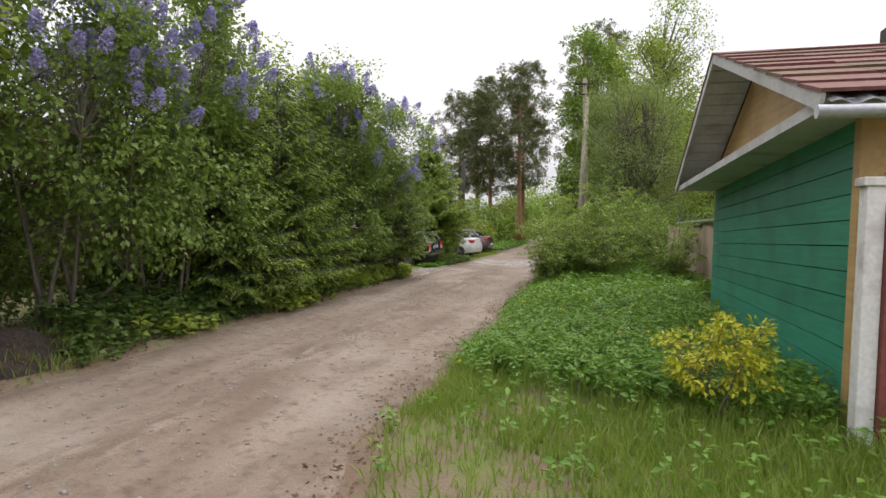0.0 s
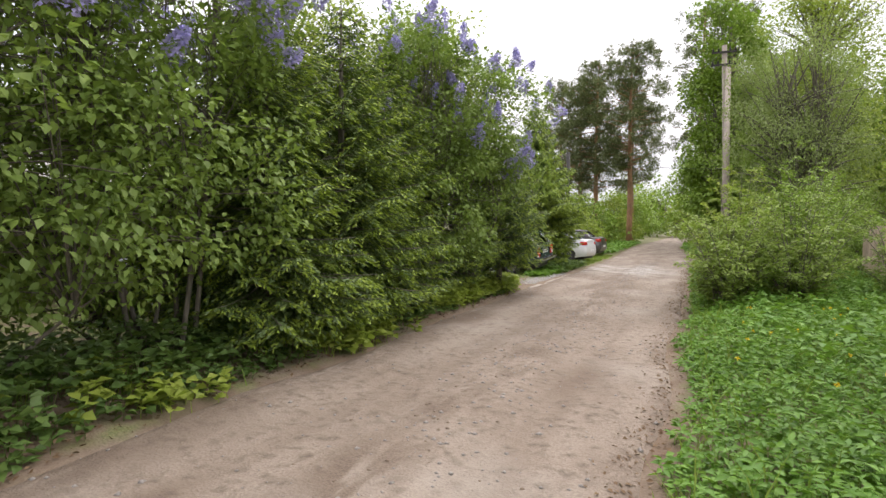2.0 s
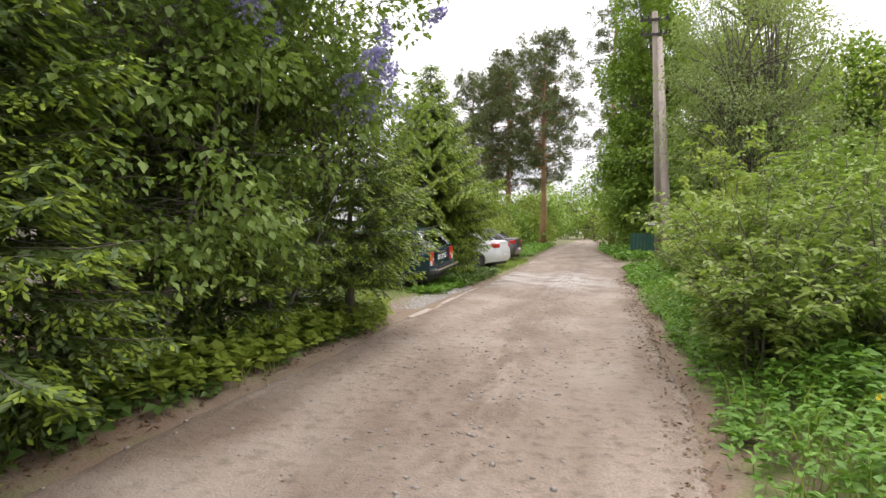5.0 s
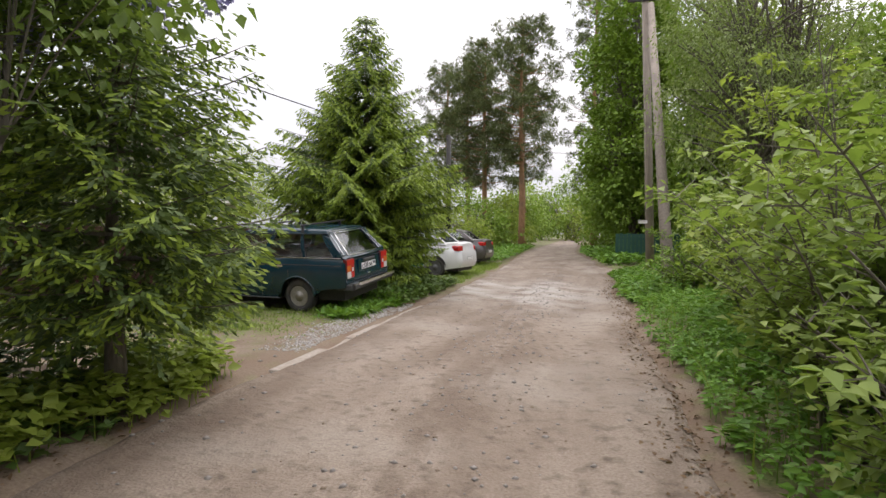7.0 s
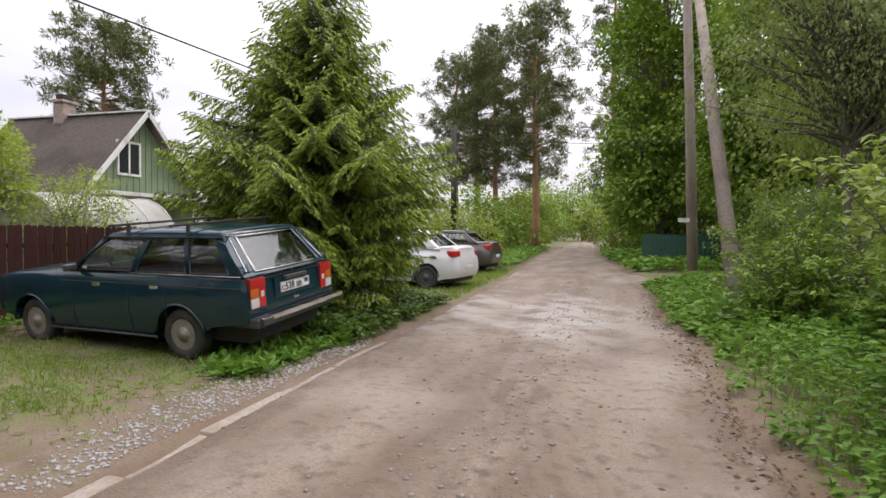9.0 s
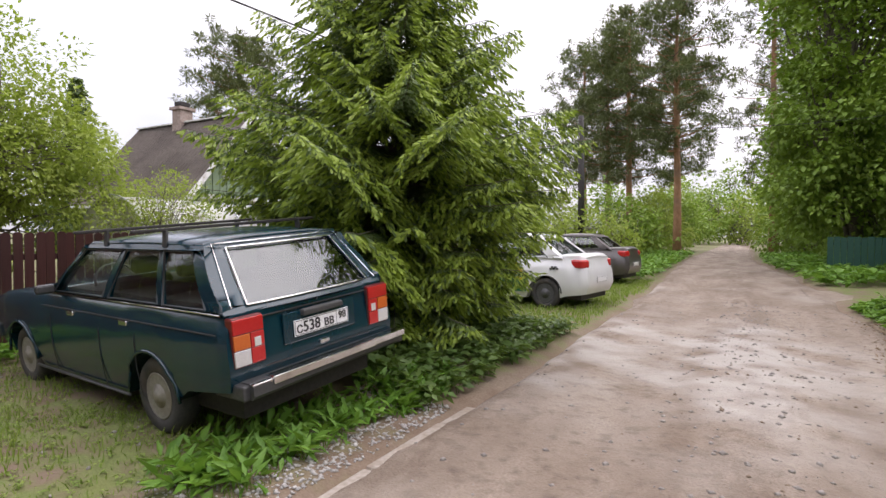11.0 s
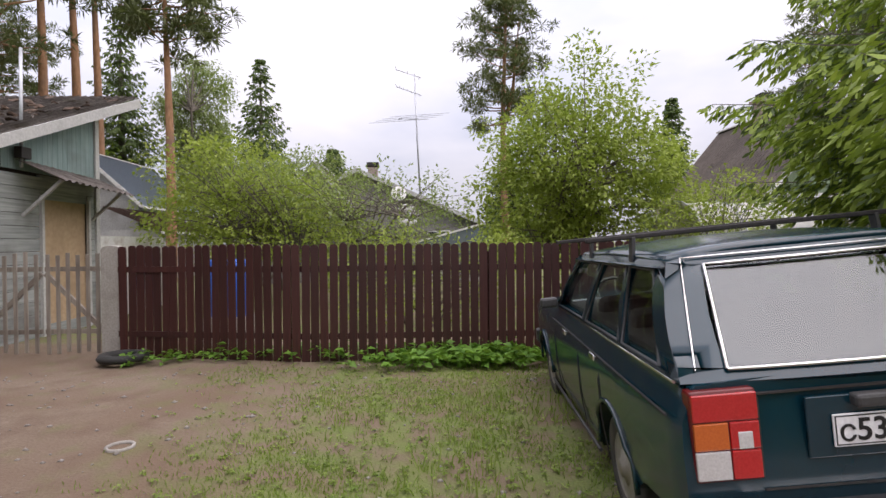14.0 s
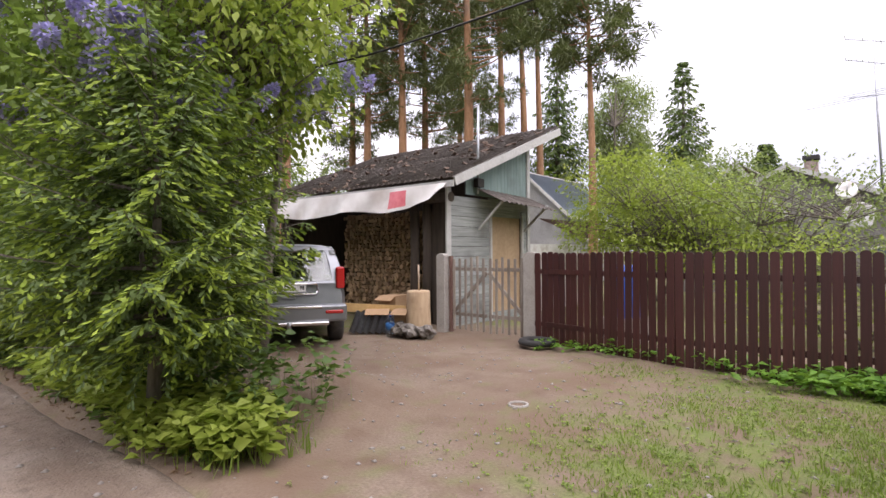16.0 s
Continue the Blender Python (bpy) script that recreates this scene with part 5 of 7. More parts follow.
# behind the maroon fence
leafy("plum_tree", "bushy light green fruit tree behind the fence", "tree", gp(-17.2, 23.8), 5.8, [(0, 0, 3.4, 1.9, 2.0, 2.1), (0.1, 1.6, 2.3, 1.1, 1.2, 1.5), (0, -1.4, 2.2, 1.3, 1.4, 1.4)], 400, 60, LIGHT_LEAF, 0.125, 120, stems=4, spread=0.24)
leafy("plum_tree", "low light green fruit tree behind the fence", "tree", gp(-20.0, 37.0), 5.6, [(0, 0, 3.3, 2.2, 2.2, 2.0)], 170, 55, LIGHT_LEAF, 0.125, 121, stems=4, spread=0.24)
leafy("apple_tree", "spreading apple tree with sparse young leaves", "tree", gp(-17.9, 15.6), 3.9, [(0, 0, 2.4, 1.7, 1.9, 1.4), (0.2, 1.8, 1.9, 1.2, 1.3, 1.0)], 260, 50, LIGHT_LEAF, 0.115, 122, stems=3, spread=0.26)
leafy("apple_tree", "old apple tree with thin olive leaves", "tree", gp(-17.4, 19.0), 3.9, [(0, 0, 2.1, 1.5, 2.1, 1.15)], 95, 38, BIRCH_LEAF, 0.1, 123, stems=3, spread=0.24)
leafy("apple_tree", "old apple tree with thin olive leaves", "tree", gp(-22, 15.8), 4.9, [(0, 0, 2.9, 1.7, 2.0, 1.6)], 170, 42, BIRCH_LEAF, 0.12, 124, stems=3, spread=0.24)
leafy("shrub", "low leafy shrub along the garden side", "shrub", gp(-14.0, 20.0), 1.75, [(0, 0, 1.0, 0.8, 2.6, 0.75)], 110, 45, LIGHT_LEAF, 0.08, 125, stems=6, spread=0.2)
leafy("shrub", "leafy garden shrub beside the greenhouse", "shrub", gp(-14.2, 25.6), 2.5, [(0, 0, 1.6, 0.8, 1.1, 1.1)], 110, 45, LIGHT_LEAF, 0.08, 126, stems=5, spread=0.2)
for k, (x, y, h, s, cf, rc) in enumerate(((-27.4, 9.7, 14.5, 11, 0.66, 2.2), (-33.5, 2.3, 21, 12, 0.72, 2.4), (-34.8, 2.7, 20, 13, 0.74, 2.2), (-32, 1.6, 21, 14, 0.72, 2.4), (-26, 3.6, 22, 15, 0.4, 3.2), (-25.3, -0.4, 21, 16, 0.5, 3.0), (-25.2, -3.2, 20, 17, 0.45, 3.0), (-30, -3, 22, 18, 0.4, 3.2), (-21, -5, 21, 19, 0.45, 3.0), (-36, -4, 23, 20, 0.4, 3.2), (-17.5, -8, 20, 23, 0.45, 3.0), (-38.5, 25.6, 17, 21, 0.52, 2.4), (-29, -9, 22, 24, 0.35, 3.4), (-40, -8, 22, 25, 0.35, 3.4))):
    pine(gp(x, y, 70 * k), "tall forest pine with a bare orange trunk", h, s, 44 if cf > 0.55 else 66, cf, rc, group="forest pines", fork=(s == 21))
for k, (x, y, h, r) in enumerate(((-43.5, -0.6, 19, 2.8), (-50, 7.2, 17.5, 3.2), (-44, 14.0, 8.6, 1.9), (-46, 40, 13, 2.4), (-52, 28.0, 10, 2.4))):
    spruce(gp(x, y, 20 * k), "tall dark forest spruce", "forest spruces", height=h, radius=r * 1.6, seed=140 + k, whorls=28, per=11, spacing=0.24, droop=0.4, new_share=0.1, shoot=0.34, taper=1.0, width=0.036, hang_low=0.3)
leafy("birch_tree", "tall weeping birch with grey green leaves", "birch tree", gp(-42.6, 5.0), 15.5, [(0, 0, 9.5, 2.3, 2.3, 5.0), (0.8, 1.0, 6.0, 1.8, 1.8, 3.6)], 520, 50, BIRCH_LEAF, 0.2, 150, stems=1, spread=0.42, droop=1.2)
for k, (x, y, h, r, lf) in enumerate(((-31, -12, 9, 4, MAPLE_LEAF), (-24, -9, 8, 3.5, BIRCH_LEAF), (-40, -2, 8, 3.5, MAPLE_LEAF), (-52, 18, 6.5, 3.5, LIGHT_LEAF), (-54, 33, 8, 4.0, LIGHT_LEAF), (-48, 47, 8, 4.5, MAPLE_LEAF), (-30, 40, 6, 3.0, LIGHT_LEAF), (-60, 5, 9, 5.0, BIRCH_LEAF), (-18, -14, 9, 4, MAPLE_LEAF), (-45, -14, 10, 5, MAPLE_LEAF))):
    leafy("tree", "leafy tree at the edge of the woods", "tree", gp(x, y), h, [(0, 0, h * 0.55, r, r, h * 0.45), (0.4 * r, -0.3 * r, h * 0.4, r * 0.8, r * 0.8, h * 0.36)], 150, 28, lf, 0.26 + 0.01 * h, 160 + k, group="woodland edge", stems=2, spread=0.5)


# ---- cars ----
RUBBER = surface("tyre_rubber", (0.03, 0.03, 0.03), (0.05, 0.047, 0.043), 0.85, 40, 6, (0.09, 0.075, 0.06), 0, 0.3)
CHROME = surface("worn_chrome", (0.7, 0.7, 0.7), (0.8, 0.8, 0.8), 0.16, 40, 6, (0.45, 0.43, 0.4), 1.0, 0.05)
BLACK_PLASTIC = surface("black_bumper_plastic", (0.035, 0.035, 0.036), (0.06, 0.06, 0.06), 0.5, 60, 3, (0.06, 0.055, 0.05), 0, 0.1)
STEEL_RIM = surface("dusty_steel_rim", (0.25, 0.232, 0.205), (0.34, 0.318, 0.28), 0.55, 30, 5, (0.24, 0.2, 0.155), 0.4, 0.1)
DARK_RIM = surface("dark_steel_rim", (0.05, 0.05, 0.05), (0.09, 0.09, 0.09), 0.5, 30, 5)
CAR_GLASS = glass_mat("car_window_glass", (0.86, 0.9, 0.88), 0.6)
REAR_GLASS = glass_mat("rear_window_glass", (0.42, 0.48, 0.48), 0.58)
RED_LENS = surface("red_lens", (0.42, 0.012, 0.012), (0.5, 0.02, 0.02), 0.25, 120, 5, None, 0, 0.15, 0.003, coat=0.6)
ORANGE_LENS = surface("orange_lens", (0.5, 0.10, 0.015), (0.58, 0.13, 0.02), 0.25, 120, 5, None, 0, 0.15, 0.003, coat=0.6)
DARK_LENS = surface("dark_red_lamp_housing", (0.10, 0.006, 0.006), (0.14, 0.01, 0.01), 0.35, 120, 5, None, 0, 0.1, 0.003)
CLEAR_LENS = surface("clear_lens", (0.5, 0.48, 0.46), (0.62, 0.6, 0.58), 0.25, 120, 5, None, 0, 0.15, 0.003, coat=0.6)
PLATE_WHITE = plain("number_plate_white", (0.88, 0.88, 0.88), 0.4)
INK = plain("number_plate_black", (0.012, 0.012, 0.012), 0.5)
CABIN = surface("dark_cabin_cloth", (0.035, 0.033, 0.032), (0.06, 0.055, 0.05), 0.9, 60, 4)
TEAL = surface("dark_teal_car_paint", (0.001, 0.021, 0.033), (0.002, 0.029, 0.044), 0.2, 3, 2.0, (0.008, 0.027, 0.034), 0.0, 0.0, coat=0.3)


def lettering(text, height, at, material, parent, name="lettering", stretch=1.0):
    """Raised flat letters lying in the pose's x-y plane, centred."""
    cu = bpy.data.curves.new(name, "FONT")
    cu.body, cu.size, cu.align_x, cu.align_y, cu.extrude, cu.bevel_depth = text, height * 1.38, "CENTER", "CENTER", 0.0006, 0.0016
    tmp = bpy.data.objects.new(name, cu)
    scene.collection.objects.link(tmp)
    me = bpy.data.meshes.new_from_object(tmp.evaluated_get(bpy.context.evaluated_depsgraph_get()))
    bpy.data.objects.remove(tmp)
    bpy.data.curves.remove(cu)
    me.materials.clear()
    ob = hang(name, me, material, parent)
    ob.matrix_basis = at @ Matrix.Diagonal((stretch, 1, 1, 1))
    return ob


def loft_body(P):
    """Side, bonnet and tail of a car as one smooth skin. x forward from the rear axle, y to the left."""
    S, rows, cols = 110, 9, 8
    arch = P["arch"]
    us = np.linspace(0, 1, S)
    rings = []
    for u in us:
        xm = P["rear"] + u * (P["front"] - P["rear"])
        zt = float(np.interp(xm, P["top_x"], P["top_z"]))
        zb = float(np.interp(xm, P["low_x"], P["low_z"]))
        for cx in (0.0, P["base"]):
            d = abs(xm - cx)
            if d < arch:
                zb = max(zb, P["axle"] + math.sqrt(arch * arch - d * d))
        plan = float(np.interp(xm, P["plan_x"], P["plan_y"]))
        side = []
        for k in range(rows):
            z = zb + (zt - zb) * k / (rows - 1)
            w = plan * float(np.interp(z, P["wide_z"], P["wide_y"]))
            edge = P["rear"] + np.interp(z, P["tail_z"], P["tail_x"]), P["front"] + np.interp(z, P["nose_z"], P["nose_x"])
            side.append((edge[0] + u * (edge[1] - edge[0]), w, z))
        xt, wt_, _ = side[-1]
        top = [(xt, wt_ * (1 - 2 * k / cols), zt + P["crown"] * (1 - (1 - 2 * k / cols) ** 2) + 0.012) for k in range(cols + 1)]
        top[0] = (xt, wt_ * 0.975, zt + 0.012)
        top[-1] = (xt, -wt_ * 0.975, zt + 0.012)
        rings.append(side + top + [(x, -y, z) for x, y, z in side[::-1]])
    n = len(rings[0])
    V = np.array(rings).reshape(-1, 3)
    i, j = np.meshgrid(np.arange(S - 1), np.arange(n), indexing="ij")
    F = np.stack((i * n + j, i * n + (j + 1) % n, (i + 1) * n + (j + 1) % n, (i + 1) * n + j), -1).reshape(-1, 4)
    # tail and nose: bands from the left flank to the right
    tail = []
    half = n // 2
    for s, flip in ((0, True), (S - 1, False)):
        for k in range(half):
            a, b, c, d = s * n + k, s * n + k + 1, s * n + n - 2 - k, s * n + n - 1 - k
            if b != c:
                tail.append((a, b, c, d) if flip else (d, c, b, a))
    me = array_mesh("body", V, np.concatenate((F, np.array(tail))), [P["paint"]])
    bm = bmesh.new()
    bm.from_mesh(me)
    bmesh.ops.remove_doubles(bm, verts=bm.verts, dist=0.0005)
    bmesh.ops.recalc_face_normals(bm, faces=bm.faces)
    for f in bm.faces:
        f.smooth = True
    for e in bm.edges:
        if len(e.link_faces) == 2 and e.calc_face_angle() > radians(38):
            e.smooth = False
    return bm


def cabin(P, car):
    """Roof, pillars and panes over the belt line."""
    C = P["cabin"]
    (rb, fb), (rt, ft) = C["belt_x"], C["roof_x"]
    zb, zt, yb, yt = C["belt_z"], C["roof_z"], C["belt_y"], C["roof_y"]

    def at(sg, s, v, out=0.0):
        return Vector((rb + s * (fb - rb) + v * ((rt + s * (ft - rt)) - (rb + s * (fb - rb))), sg * (yb + (yt - yb) * v + 0.03 * math.sin(math.pi * v) + out), zb + (zt - zb) * v))

    def plate(name, quads, material, thick, label=""):
        bm = bmesh.new()
        for q in quads:
            bm.faces.new([bm.verts.new(p) for p in q])
        bmesh.ops.remove_doubles(bm, verts=bm.verts, dist=0.0005)
        bmesh.ops.recalc_face_normals(bm, faces=bm.faces)
        bmesh.ops.solidify(bm, geom=bm.faces[:], thickness=thick)
        for f in bm.faces:
            f.smooth = True
        for e in bm.edges:
            if len(e.link_faces) == 2 and e.calc_face_angle() > radians(35):
                e.smooth = False
        return part(name, bm, material, car, label)

    def strip(sg, s0, s1, v0, v1, n=4, out=0.0):
        return [[at(sg, s0, v0 + (v1 - v0) * k / n, out), at(sg, s1, v0 + (v1 - v0) * k / n, out), at(sg, s1, v0 + (v1 - v0) * (k + 1) / n, out), at(sg, s0, v0 + (v1 - v0) * (k + 1) / n, out)] for k in range(n)]
    wins = C["windows"]
    lo, hi = 0.05, 0.87
    edges = [0.0] + [e for w in wins for e in w] + [1.0]
    for sg in (1, -1):
        q = strip(sg, 0, 1, 0, lo, 1) + strip(sg, 0, 1, hi, 1, 2)
        for a, b in zip(edges[::2], edges[1::2]):
            q += strip(sg, a, b, lo, hi, 5)
        plate("side_frame", q, P["paint"], 0.03)
        for a, b in wins:
            plate("side_window", strip(sg, a, b, lo, hi, 5, -0.018), CAR_GLASS, 0.004).visible_shadow = False
            bm = bmesh.new()
            loop = [at(sg, a, lo), at(sg, b, lo), at(sg, b, hi), at(sg, a, hi), at(sg, a, lo)]
            tube(bm, [p + Vector((0, sg * 0.004, 0)) for p in loop], 0.009, 6, False)
            part("window_seal", bm, BLACK_PLASTIC, car)
        if C.get("trim"):
            bm = bmesh.new()
            tube(bm, [at(sg, 0.01, 0.01, 0.012), at(sg, 1, 0.01, 0.012)], 0.008, 6)
            part("belt_trim", bm, CHROME, car)
    # rear and front screens
    for name, s, wl, mat_ in (("rear_window", 0.0, C["rear_inset"], C.get("rear_glass", REAR_GLASS)), ("windscreen", 1.0, 0.06, CAR_GLASS)):
        def on(y, v):
            p, r = at(1, s, v), at(-1, s, v)
            bulge = (1 - (2 * y - 1) ** 2) * 0.05 * (-1 if s == 0 else 1)
            w = p.lerp(r, y)
            return Vector((w.x + bulge, w.y, w.z))
        lo_, hi_ = C.get("rear_lo", 0.06), 0.9
        q = []
        ys = np.linspace(0, 1, 9)
        for a, b in zip(ys, ys[1:]):
            q += [[on(a, 0), on(b, 0), on(b, lo_), on(a, lo_)], [on(a, hi_), on(b, hi_), on(b, 1), on(a, 1)]]
        for a, b in ((0, wl), (1 - wl, 1)):
            q += [[on(a, lo_ + (hi_ - lo_) * k / 4), on(b, lo_ + (hi_ - lo_) * k / 4), on(b, lo_ + (hi_ - lo_) * (k + 1) / 4), on(a, lo_ + (hi_ - lo_) * (k + 1) / 4)] for k in range(4)]
        plate(name + "_frame", q, P["paint"], 0.03)
        ins = Vector((0.012 if s == 0 else -0.012, 0, 0))
        ys = np.linspace(wl, 1 - wl, 9)
        plate(name, [[on(a, lo_) + ins, on(b, lo_) + ins, on(b, hi_) + ins, on(a, hi_) + ins] for a, b in zip(ys, ys[1:])], mat_, 0.004).visible_shadow = False
        if C.get("trim") and s == 0:
            for grow, r in ((0.012, 0.008), (-0.035, 0.0045)):
                o = Vector((-0.012, 0, 0))
                w_ = wl + (0 if grow > 0 else -0.075)
                l_, h_ = lo_ - (0.0 if grow > 0 else -0.0), hi_ + (0 if grow > 0 else 0.07)
                loop = [on(y, l_) + o for y in np.linspace(w_, 1 - w_, 9)] + [on(1 - w_, h_) + o] + [on(y, h_) + o for y in np.linspace(1 - w_, w_, 9)] + [on(w_, l_) + o]
                if grow < 0:
                    loop = loop[8:]
                bm = bmesh.new()
                tube(bm, loop, r, 6, False)
                part("window_trim", bm, CHROME, car, "chrome window trim")
    # roof
    nx, ny = 13, 11
    V = []
    for i in range(nx):
        f = i / (nx - 1)
        for j in range(ny):
            g = 2 * j / (ny - 1) - 1
            V.append((rt - 0.02 + f * (ft - rt + 0.04), g * (yt + 0.012), zt - 0.015 + C["crown"] * (1 - g ** 4) * (0.75 + 0.25 * math.sin(math.pi * f)) + 0.02 * math.sin(math.pi * f)))
    a = (np.arange(nx - 1)[:, None] * ny + np.arange(ny - 1)[None]).ravel()
    me = array_mesh("roof", np.array(V), np.stack((a, a + ny, a + ny + 1, a + 1), -1), [P["paint"]])
    bm = bmesh.new()
    bm.from_mesh(me)
    bmesh.ops.solidify(bm, geom=bm.faces[:], thickness=0.03)
    for f in bm.faces:
        f.smooth = True
    part("roof", bm, P["paint"], car)
    # added matte cover, no real car part: keeps sky glare off the body top
    cover_box = boxed(rb + 0.06, -yb + 0.07, zb - 0.03, fb - 0.2, yb - 0.07, zb + 0.045, bevel=0.01)
    part("glare_cover", cover_box, CABIN, car)
    # seats
    for x in C["seats"]:
        for y in (-0.36, 0.36):
            bm = bmesh.new()
            box(bm, -0.07, -0.24, 0.55, 0.07, 0.24, 1.12 * zt / 1.4, 0.05, pose(x, y, 0, 0, -12, 0))
            box(bm, -0.05, -0.11, 1.14 * zt / 1.4, 0.05, 0.11, 1.28 * zt / 1.4, 0.04, pose(x - 0.02, y, 0, 0, -12, 0))
            part("seat", bm, CABIN, car)
    bm = bmesh.new()
    lathe(bm, [(0.18, -0.012), (0.2, 0), (0.18, 0.012)], 20, pose(1.28, 0.36, 1.0, 0, -65, 0), closed=True)
    part("steering_wheel", bm, BLACK_PLASTIC, car)


def wheel(car, x, y, r, w, rim_mat, rim_r, spokes):
    sg = 1 if y > 0 else -1
    m = pose(x, y, r, -90 * sg, 0, 0)
    bm = bmesh.new()
    lathe(bm, [(rim_r, -w / 2), (r * 0.9, -w / 2 - 0.004), (r * 0.985, -w / 2 + 0.025), (r, -w / 4), (r, w / 4), (r * 0.985, w / 2 - 0.025), (r * 0.9, w / 2 + 0.004), (rim_r, w / 2), (rim_r - 0.01, 0)], 36, m, closed=True)
    ty = part("tyre", bm, RUBBER, car)
    bm = bmesh.new()
    lathe(bm, [(rim_r, w / 2 - 0.006), (rim_r - 0.018, w / 2 + 0.002), (rim_r - 0.03, w / 2 - 0.035), (rim_r * 0.55, w / 2 - 0.02), (rim_r * 0.5, w / 2 - 0.004), (rim_r * 0.3, w / 2), (rim_r * 0.26, w / 2 + 0.018), (0.01, w / 2 + 0.02)], 36, m)
    rim = part("rim", bm, rim_mat, car)
    for k in range(spokes):
        bm = bmesh.new()
        a = 2 * math.pi * k / spokes
        lathe(bm, [(0.024, -0.002), (0.024, 0.004)], 10, m @ pose(rim_r * 0.71 * math.cos(a), rim_r * 0.71 * math.sin(a), w / 2 - 0.022))
        part("rim_hole", bm, TARRED, rim)


def number_plate(car, at, text, region):
    """at: a pose whose x runs along the plate and z out of it."""
    bm = bmesh.new()
    box(bm, -0.26, -0.056, -0.004, 0.26, 0.056, 0.004, 0.002, at)
    p = part("number_plate", bm, PLATE_WHITE, car, "white number plate with black characters")
    for x0, y0, x1, y1 in ((-0.255, 0.047, 0.255, 0.051), (-0.255, -0.051, 0.255, -0.047), (-0.255, -0.051, -0.251, 0.051), (0.251, -0.051, 0.255, 0.051), (0.135, -0.051, 0.138, 0.051)):
        bm = bmesh.new()
        box(bm, x0, y0, 0.0042, x1, y1, 0.0054, 0, at)
        part("border", bm, INK, p)
    if text.strip():
        for chars, h, x, dz in ((text[0], 0.056, -0.215, -0.013), (text[1:4], 0.078, -0.105, -0.003), (text[4:], 0.056, 0.06, -0.013)):
            lettering(chars, h, at @ pose(x, dz, 0.0065), INK, p)
    if region.strip():
        lettering(region, 0.056, at @ pose(0.195, 0.01, 0.006), INK, p, "region_number")


def estate_car(m):
    car = thing("estate_car", "dark teal old estate car with roof bars, dusty and worn", "car", at=m)
    P = dict(paint=TEAL, rear=-0.93, front=3.12, base=2.424, axle=0.29, arch=0.345, crown=0.02,
             top_x=(-0.93, -0.8, 1.72, 1.8, 2.9, 3.12), top_z=(0.935, 0.945, 0.955, 0.95, 0.88, 0.82),
             low_x=(-0.93, -0.5, -0.3, 2.1, 2.8, 3.12), low_z=(0.47, 0.42, 0.25, 0.25, 0.3, 0.38),
             plan_x=(-0.93, -0.86, -0.6, 0, 2, 2.8, 3.12), plan_y=(0.955, 0.975, 0.99, 1, 1, 0.975, 0.94),
             wide_z=(0.2, 0.34, 0.5, 0.72, 0.82, 0.85, 0.955), wide_y=(0.74, 0.775, 0.80, 0.80, 0.79, 0.772, 0.735),
             tail_z=(0.3, 0.5, 0.6, 0.9), tail_x=(0.1, 0.0, -0.01, 0.02), nose_z=(0.3, 0.5, 0.86), nose_x=(-0.06, 0.0, -0.03),
             cabin=dict(belt_x=(-0.885, 1.74), roof_x=(-0.50, 1.12), belt_z=0.95, roof_z=1.395, belt_y=0.735, roof_y=0.6, crown=0.05,
                        windows=((0.07, 0.272), (0.30, 0.585), (0.622, 0.975)), rear_inset=0.115, rear_lo=0.09, trim=True, seats=(0.35, 1.05)))
    part("body", loft_body(P), TEAL, car)
    part("underbody", boxed(-0.8, -0.6, 0.22, 2.95, 0.6, 0.75), TARRED, car)
    cabin(P, car)
    for x in (0.0, 2.424):
        for y in (-0.665, 0.665):
            wheel(car, x, y, 0.29, 0.165, STEEL_RIM, 0.178, 12)
    # bumper
    bm = bmesh.new()
    prof = [(-1.05, 0.425), (-1.072, 0.45), (-1.07, 0.515), (-1.03, 0.53), (-0.93, 0.525), (-0.93, 0.425)]
    slab(bm, prof, "y", -0.78, 0.70)
    for v in bm.verts:
        if abs(v.co.y) > 0.7:
            v.co.x += 0.035
    part("rear_bumper", bm, BLACK_PLASTIC, car, "black rear bumper with a chromed top")
    bm = bmesh.new()
    for a, b in ((-0.795, -0.42), (-0.42, 0.1), (0.1, 0.55), (0.55, 0.70)):
        box(bm, -1.079, a, 0.485, -0.99, b, 0.539, 0.006, pose(0.012 if abs(a + b) > 1 else 0, 0, 0.0 if b < 0.6 else -0.012))
    part("bumper_trim", bm, CHROME, car)
    for y in (-0.775, 0.715):
        part("bumper_end", boxed(-1.03, y - 0.03, 0.42, -0.72, y + 0.03, 0.52, bevel=0.015), BLACK_PLASTIC, car)
    part("front_bumper", boxed(3.1, -0.78, 0.40, 3.24, 0.78, 0.54, bevel=0.02), BLACK_PLASTIC, car)
    # tailgate seam, recess, handle, badge bars
    for x0, y0, z0, x1, y1, z1 in ((-0.937, -0.50, 0.575, -0.929, -0.494, 0.9), (-0.937, 0.494, 0.575, -0.929, 0.50, 0.9), (-0.945, -0.50, 0.573, -0.935, 0.50, 0.579), (-0.927, -0.7, 0.902, -0.905, 0.7, 0.908)):
        part("tailgate_seam", boxed(x0, y0, z0, x1, y1, z1), TARRED, car)
    part("plate_recess", boxed(-0.944, -0.34, 0.67, -0.93, 0.34, 0.885, bevel=0.005), TEAL, car)
    part("plate_lamp_bar", boxed(-0.985, -0.19, 0.845, -0.93, 0.19, 0.89, bevel=0.012), BLACK_PLASTIC, car)
    number_plate(car, pose(-0.953, 0, 0.765, 90, 0, -90), "С538ВВ", "98")
